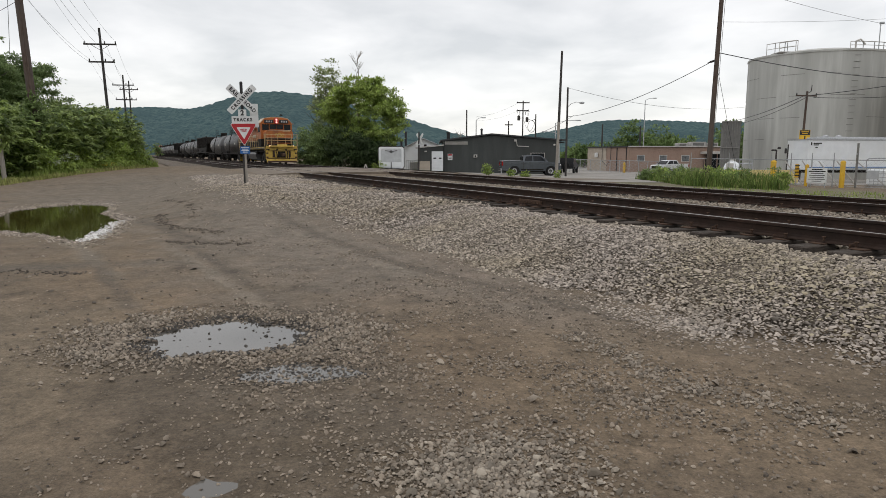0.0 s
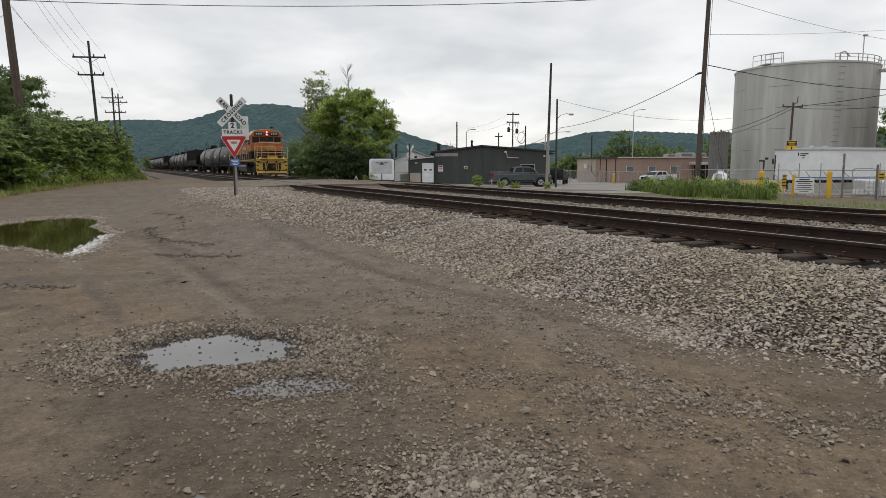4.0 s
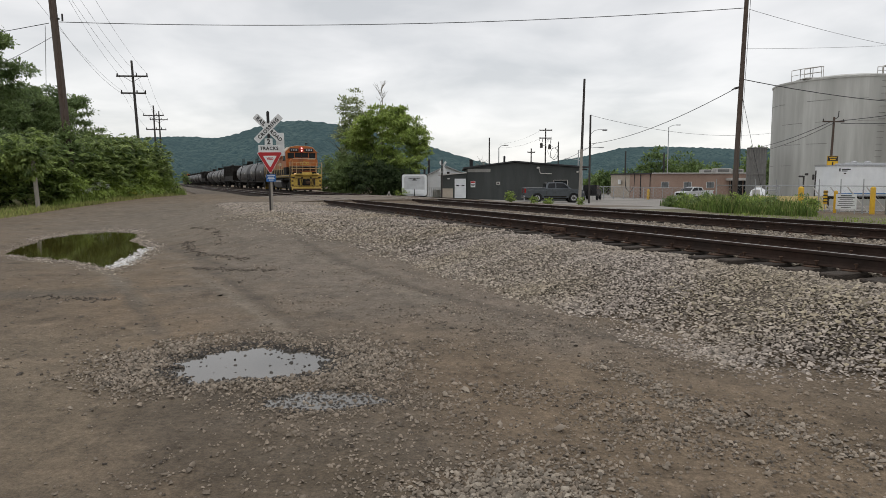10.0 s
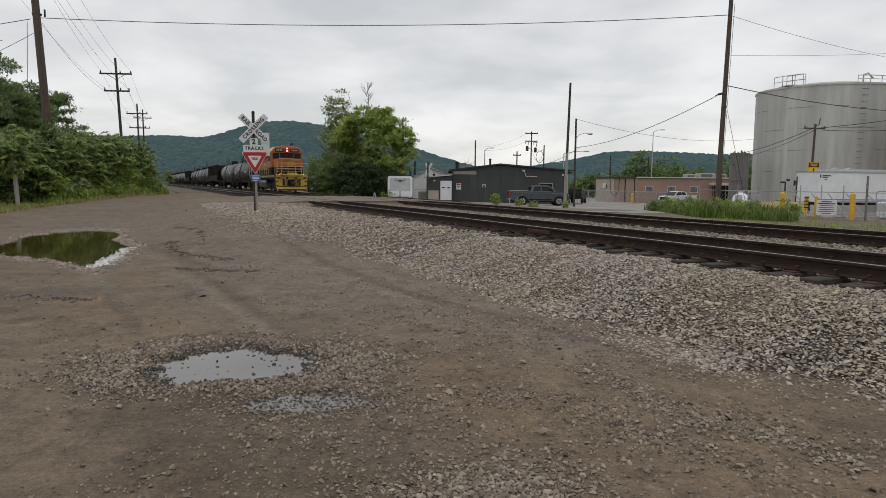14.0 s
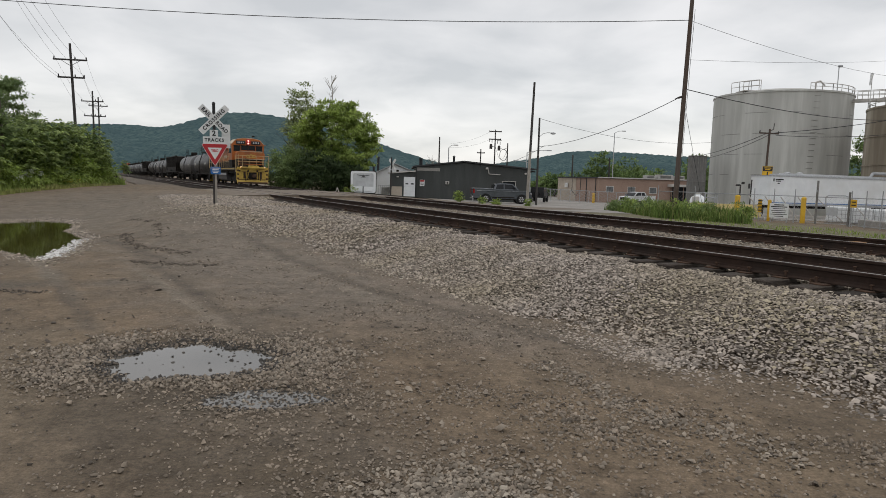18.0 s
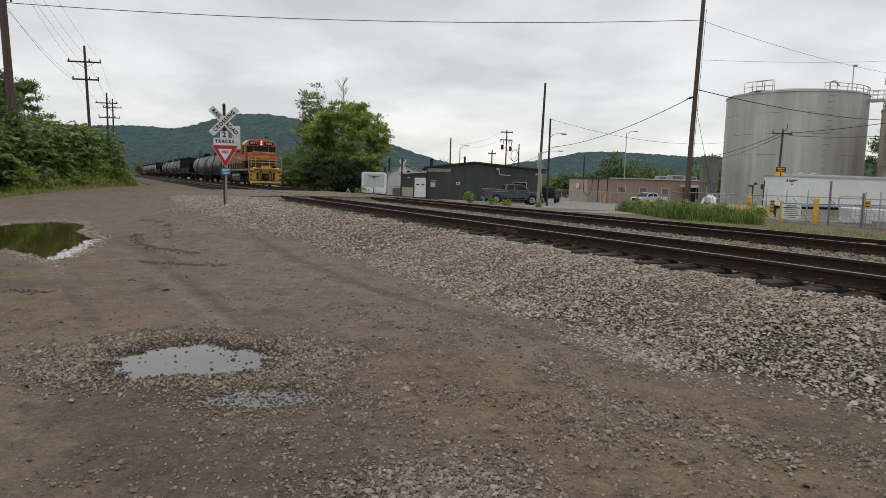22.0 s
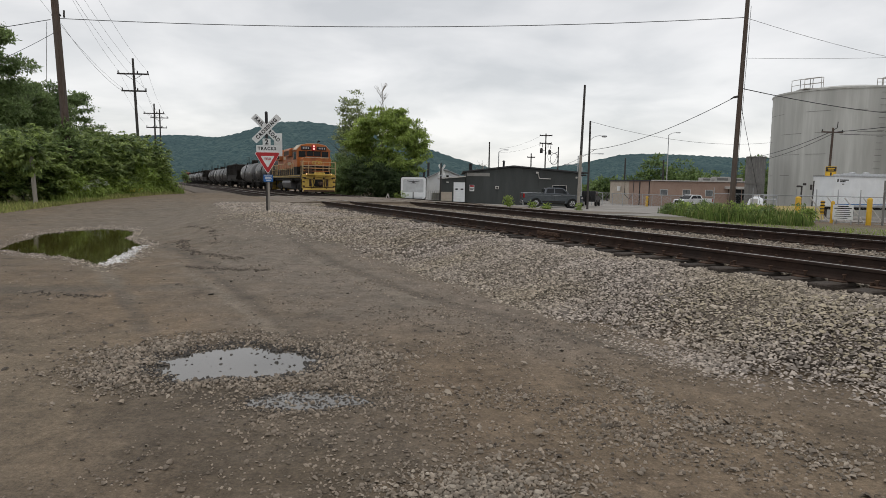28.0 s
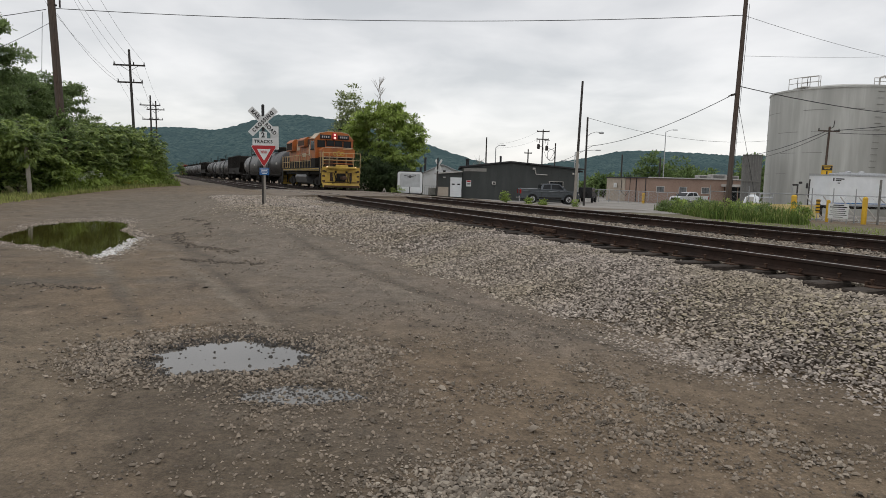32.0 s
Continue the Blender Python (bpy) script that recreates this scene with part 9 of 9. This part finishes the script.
part("gate_arch", MB().tube([(22.72, 34.86, 0.75), (22.7, 34.9, 1.36), (22.76, 34.8, 1.45), (23.12, 33.9, 1.47), (23.14, 33.7, 1.42)], 0.028, 6), "galv", fence, "bent tube top of the gate")
part("gate_plate", MB().box((0, 0, 0), (0.62, 0.03, 0.44), 0.01, pose(22.86, 34.55, 0.62, 0, 0, -64)), "silver", fence, "grey plate wired to the gate")


def bollard(x, y, h, r=0.13):
    z = gz(x, y)
    ob = thing("bollard", pose(x, y, z), "yellow painted steel bollard beside the fence", "bollard", "bollards along the fence")
    part("post", MB().lathe([(r, -0.1), (r, h - 0.08), (r * 0.8, h - 0.02), (r * 0.3, h)], 16), "bollard", ob, smooth=True)
    part("cap", MB().lathe([(r * 1.04, h - 0.1), (r * 1.04, h - 0.06), (r * 0.8, h), (r * 0.3, h + 0.03)], 16), "bollard", ob, smooth=True)


bollard(21.95, 35.65, 1.42)
bollard(19.2, 37.6, 1.4, 0.15)
bollard(20.95, 37.3, 1.2, 0.1)
bollard(28.2, 98.5, 1.5, 0.2)
for x, y in ((20.55, 37.6),):
    mk = thing("hazard_marker", pose(x, y, gz(x, y), 0, 0, 10), "yellow and black chevron hazard marker", "marker", "hazard markers")
    part("board", MB().box((0, 0, 0.85), (0.24, 0.02, 0.75), 0.005), "bollard", mk)
    part("stake", MB().cyl((0, 0.03, -0.1), (0, 0.03, 0.9), 0.025, n=6), "galv", mk)
    ch = MB()
    for k in range(4):
        ch.box((0, -0.014, 0.6 + k * 0.18), (0.3, 0.008, 0.06), 0, pose(0, 0, 0))
    part("stripes", ch, "black", mk)
plt = thing("notice_plate", pose(22.9, 32.9, gz(22.9, 32.9), 0, 0, -40), "small yellow warning plate wired to the fence", "sign")
part("plate", MB().box((0, 0, 1.2), (0.28, 0.012, 0.4), 0.004), "bollard", plt)
for zz in (1.28, 1.12):
    part("notice_line", MB().box((0, -0.01, zz), (0.2, 0.006, 0.055)), "black", plt)
part("stake", MB().cyl((0, 0.03, -0.1), (0, 0.03, 1.4), 0.02, n=6), "galv", plt)
nb_ = thing("notice_board", pose(20.78, 36.0, gz(20.87, 36), 0, 0, -32), "white warning notice board fixed to the fence", "sign")
part("board", MB().box((0, 0, 0.64), (0.95, 0.03, 0.8), 0.008), "signwhite", nb_)
lines_ = MB()
for k, w_ in enumerate((0.5, 0.8, 0.6, 0.74, 0.66, 0.8, 0.45)):
    lines_.box((0, -0.018, 0.96 - k * 0.105), (w_, 0.006, 0.05 if k < 2 else 0.03))
part("notice_lines", lines_, "frame_black", nb_)
for xx in (-0.4, 0.4):
    part("stake", MB().cyl((xx, 0.04, -0.1), (xx, 0.04, 1.0), 0.03, n=6), "galv", nb_)
# low yellow barrier, concrete kerb, totes and pipes
bar = thing("barrier", pose(19.9, 46.3, gz(20.9, 46) - 0.02, 0, 0, -12), "low yellow painted concrete barrier", "barrier")
for k in range(4):
    part("block", MB().extrude([(-0.3, 0), (0.3, 0), (0.2, 0.85), (-0.2, 0.85)], 'X', k * 1.25, k * 1.25 + 1.22, pose(0, 0, 0)), "barrier_paint", bar)
kb = thing("kerb_wall", pose(23.7, 33.2, gz(23.6, 32), 0, 0, -97), "low grey concrete wall under the fence", "wall", kind="structure")
part("wall", MB().box((3.5, 0.3, 0.1), (8.5, 0.35, 0.55), 0.04), "concrete", kb)


def tote(x, y):
    ob = thing("ibc_tote", pose(x, y, gz(x, y), 0, 0, -20), "white plastic bulk tote in a wire cage", "tote", "bulk totes")
    part("bottle", MB().box((0, 0, 0.66), (1.1, 0.95, 0.98), 0.08), "white", ob)
    cg = MB()
    for k in range(6):
        cg.tube([(-0.6 + k * 0.24, -0.52, 0.15), (-0.6 + k * 0.24, -0.52, 1.18)], 0.015, 4)
    for k in range(5):
        cg.tube([(-0.6, -0.52, 0.18 + k * 0.25), (0.6, -0.52, 0.18 + k * 0.25)], 0.015, 4)
    part("cage", cg, "galv", ob)
    part("pallet", MB().box((0, 0, 0.07), (1.2, 1.0, 0.14), 0.01), "pole_grey", ob)


for k in range(4):
    tote(27.9 + k * 1.35, 41.6 - k * 0.25)
vessel = thing("white_vessel", pose(26.9, 60.0, -0.45), "small white domed plastic tank behind the weeds", "tank")
part("shell", MB().lathe([(0.75, 0), (0.75, 0.9), (0.6, 1.3), (0.25, 1.5), (0.22, 1.62)], 20), "white", vessel, smooth=True)
part("lid", MB().cyl((0, 0, 1.6), (0, 0, 1.7), 0.26, n=14), "trim", vessel)
part("saddle", MB().box((1.1, 0, 0.3), (0.7, 0.7, 0.8), 0.03), "white", vessel)
pipes = thing("pipe_stand", pose(26.7, 52.0, -0.45), "grey pipe stand with valves and lamps", "pipework")
part("column", MB().cyl((0, 0, 0), (0, 0, 2.5), 0.06, n=8).cyl((0.85, 0, 0), (0.9, 0, 2.9), 0.05, n=8), "pole_dark", pipes)
part("lamp", MB().box((-0.22, 0, 2.45), (0.34, 0.16, 0.14), 0.04).box((0.2, 0, 2.62), (0.24, 0.16, 0.18), 0.04).box((0.72, 0, 2.4), (0.14, 0.14, 0.4), 0.03), "pole_dark", pipes)
part("pipe_loop", MB().tube([(-2.6, 0.5, 0), (-2.6, 0.5, 1.7), (-1.6, 0.5, 1.7), (-1.6, 0.5, 0)], 0.05, 6).tube([(-2.6, 0.5, 1.4), (-1.6, 0.5, 1.4)], 0.05, 6), "galv", pipes)
part("control_box", MB().box((-3.4, 0.4, 1.1), (0.5, 0.3, 0.7), 0.03), "trim", pipes)

# far chain-link fence along the street
ff = thing("chain_link_fence", pose(0, 0, 0), "low grey fence in front of the brick building", "fence")
for k in range(12):
    x, y = 17.5 + k * 1.6, 92.5 + k * 0.75
    part("fence_post", MB().cyl((x, y, gz(x, y)), (x, y, gz(x, y) + 1.8), 0.05, n=6), "galv", ff)
part("top_rail", MB().tube([(17.5, 92.5, gz(17.5, 92.5) + 1.78), (35.1, 100.75, gz(35, 100.7) + 1.78)], 0.04, 5), "galv", ff)
veil = MB()
for k in range(84):
    for lean in (-0.9, 0.9):
        f0, f1 = k / 84, min(1.0, max(0.0, (k + lean * 4) / 84))
        x, y, x2, y2 = 17.5 + 17.6 * f0, 92.5 + 8.25 * f0, 17.5 + 17.6 * f1, 92.5 + 8.25 * f1
        veil.cyl((x, y, gz(x, y) + 0.08), (x2, y2, gz(x2, y2) + 1.75), 0.011, n=3, caps=False)
tagged(part("wire_mesh", veil, "galv", ff, "thin diamond wire mesh"), kind="stuff")

# old post with vines at the hedge's end, and marker posts far along the lot
ovp = thing("old_post", pose(-20.75, 33.0, gz(-20.75, 33.0), 0, -3, 0), "grey leaning timber post hung with vines", "post")
part("shaft", MB().box((0, 0, 1.2), (0.17, 0.17, 2.8), 0.03), "pole_grey", ovp)
part("crossbar", MB().tube([(0.0, 0.05, 2.5), (-1.4, 0.05, 2.9), (-4.0, 0.05, 3.0)], 0.05, 6), "pole_grey", ovp)
P, O = crown_points([(-0.05, -0.05, 2.35, 0.5, 0.4, 0.75), (-1.6, -0.1, 2.8, 1.6, 0.6, 0.6), (-3.2, -0.1, 2.4, 1.1, 0.6, 0.9)], 260, 26, 0.16, 91, -0.95)
v, f = leaves(P, O, 0.24, 92, 0.9)
part("vine", fast_mesh("vine", v, f, "leaf_bush"), "leaf_bush", ovp, "hanging green vines")
mkp = thing("marker_post", pose(-24.6, 58.0, gz(-24.6, 58)), "white marker post with an orange plate", "marker")
part("post", MB().box((0, 0, 0.6), (0.16, 0.05, 1.3), 0.01), "signwhite", mkp)
part("plate", MB().box((0, -0.03, 1.4), (0.3, 0.02, 0.34), 0.01), "orange", mkp)
stp = thing("stump_post", pose(-23.0, 55.4, gz(-23.0, 55.4)), "short black post beside the track road", "post")
part("post", MB().cyl((0, 0, -0.1), (0, 0, 0.85), 0.12, 0.1, n=10), "black", stp)
part("cap", MB().cyl((0, 0, 0.85), (0, 0, 0.9), 0.115, n=10), "frame_black", stp)
sw_ = thing("switch_stand", pose(-6.3, 63.6, gz(-6.3, 63.6)), "small white and rusty switch stand beside the track", "switch stand")
part("mast", MB().tube([(-0.22, 0, 0), (0.05, 0, 0.7), (0.28, 0, 0)], 0.045, 6), "trim", sw_)
part("base", MB().box((0, 0, 0.08), (1.1, 0.4, 0.16), 0.04), "rust", sw_)


# ---- motion: the train stands, then draws slowly ahead ----
def motions():
    moved = [(0.0, 0.0), (17.5, 0.0), (19.0, 0.02), (20.0, 0.12), (21.0, 0.34), (22.0, 0.62), (23.0, 0.98), (24.0, 1.42), (25.0, 2.10), (25.5, 2.50), (26.5, 3.55), (27.5, 4.90),
             (28.0, 5.70), (28.5, 6.55), (29.0, 7.45), (29.5, 8.45), (30.0, 9.40), (30.5, 10.50), (31.0, 11.80), (31.5, 13.10), (32.0, 14.40)]
    fine = []
    for (t0, d0), (t1, d1) in zip(moved[:-1], moved[1:]):
        n = max(1, math.ceil((d1 - d0) / 0.55))
        fine += [(t0 + (t1 - t0) * k / n, d0 + (d1 - d0) * k / n) for k in range(n)]
    fine.append(moved[-1])
    for ob, start, sets in TRAIN:
        walk(ob, [(t, at_track(start - d, W2, RAIL_TOP)) for t, d in moved])
        for wheel, y, r in sets:
            walk(wheel, [(t, pose(0, y, r, math.degrees(d / r), 0, 0)) for t, d in fine])


motions()
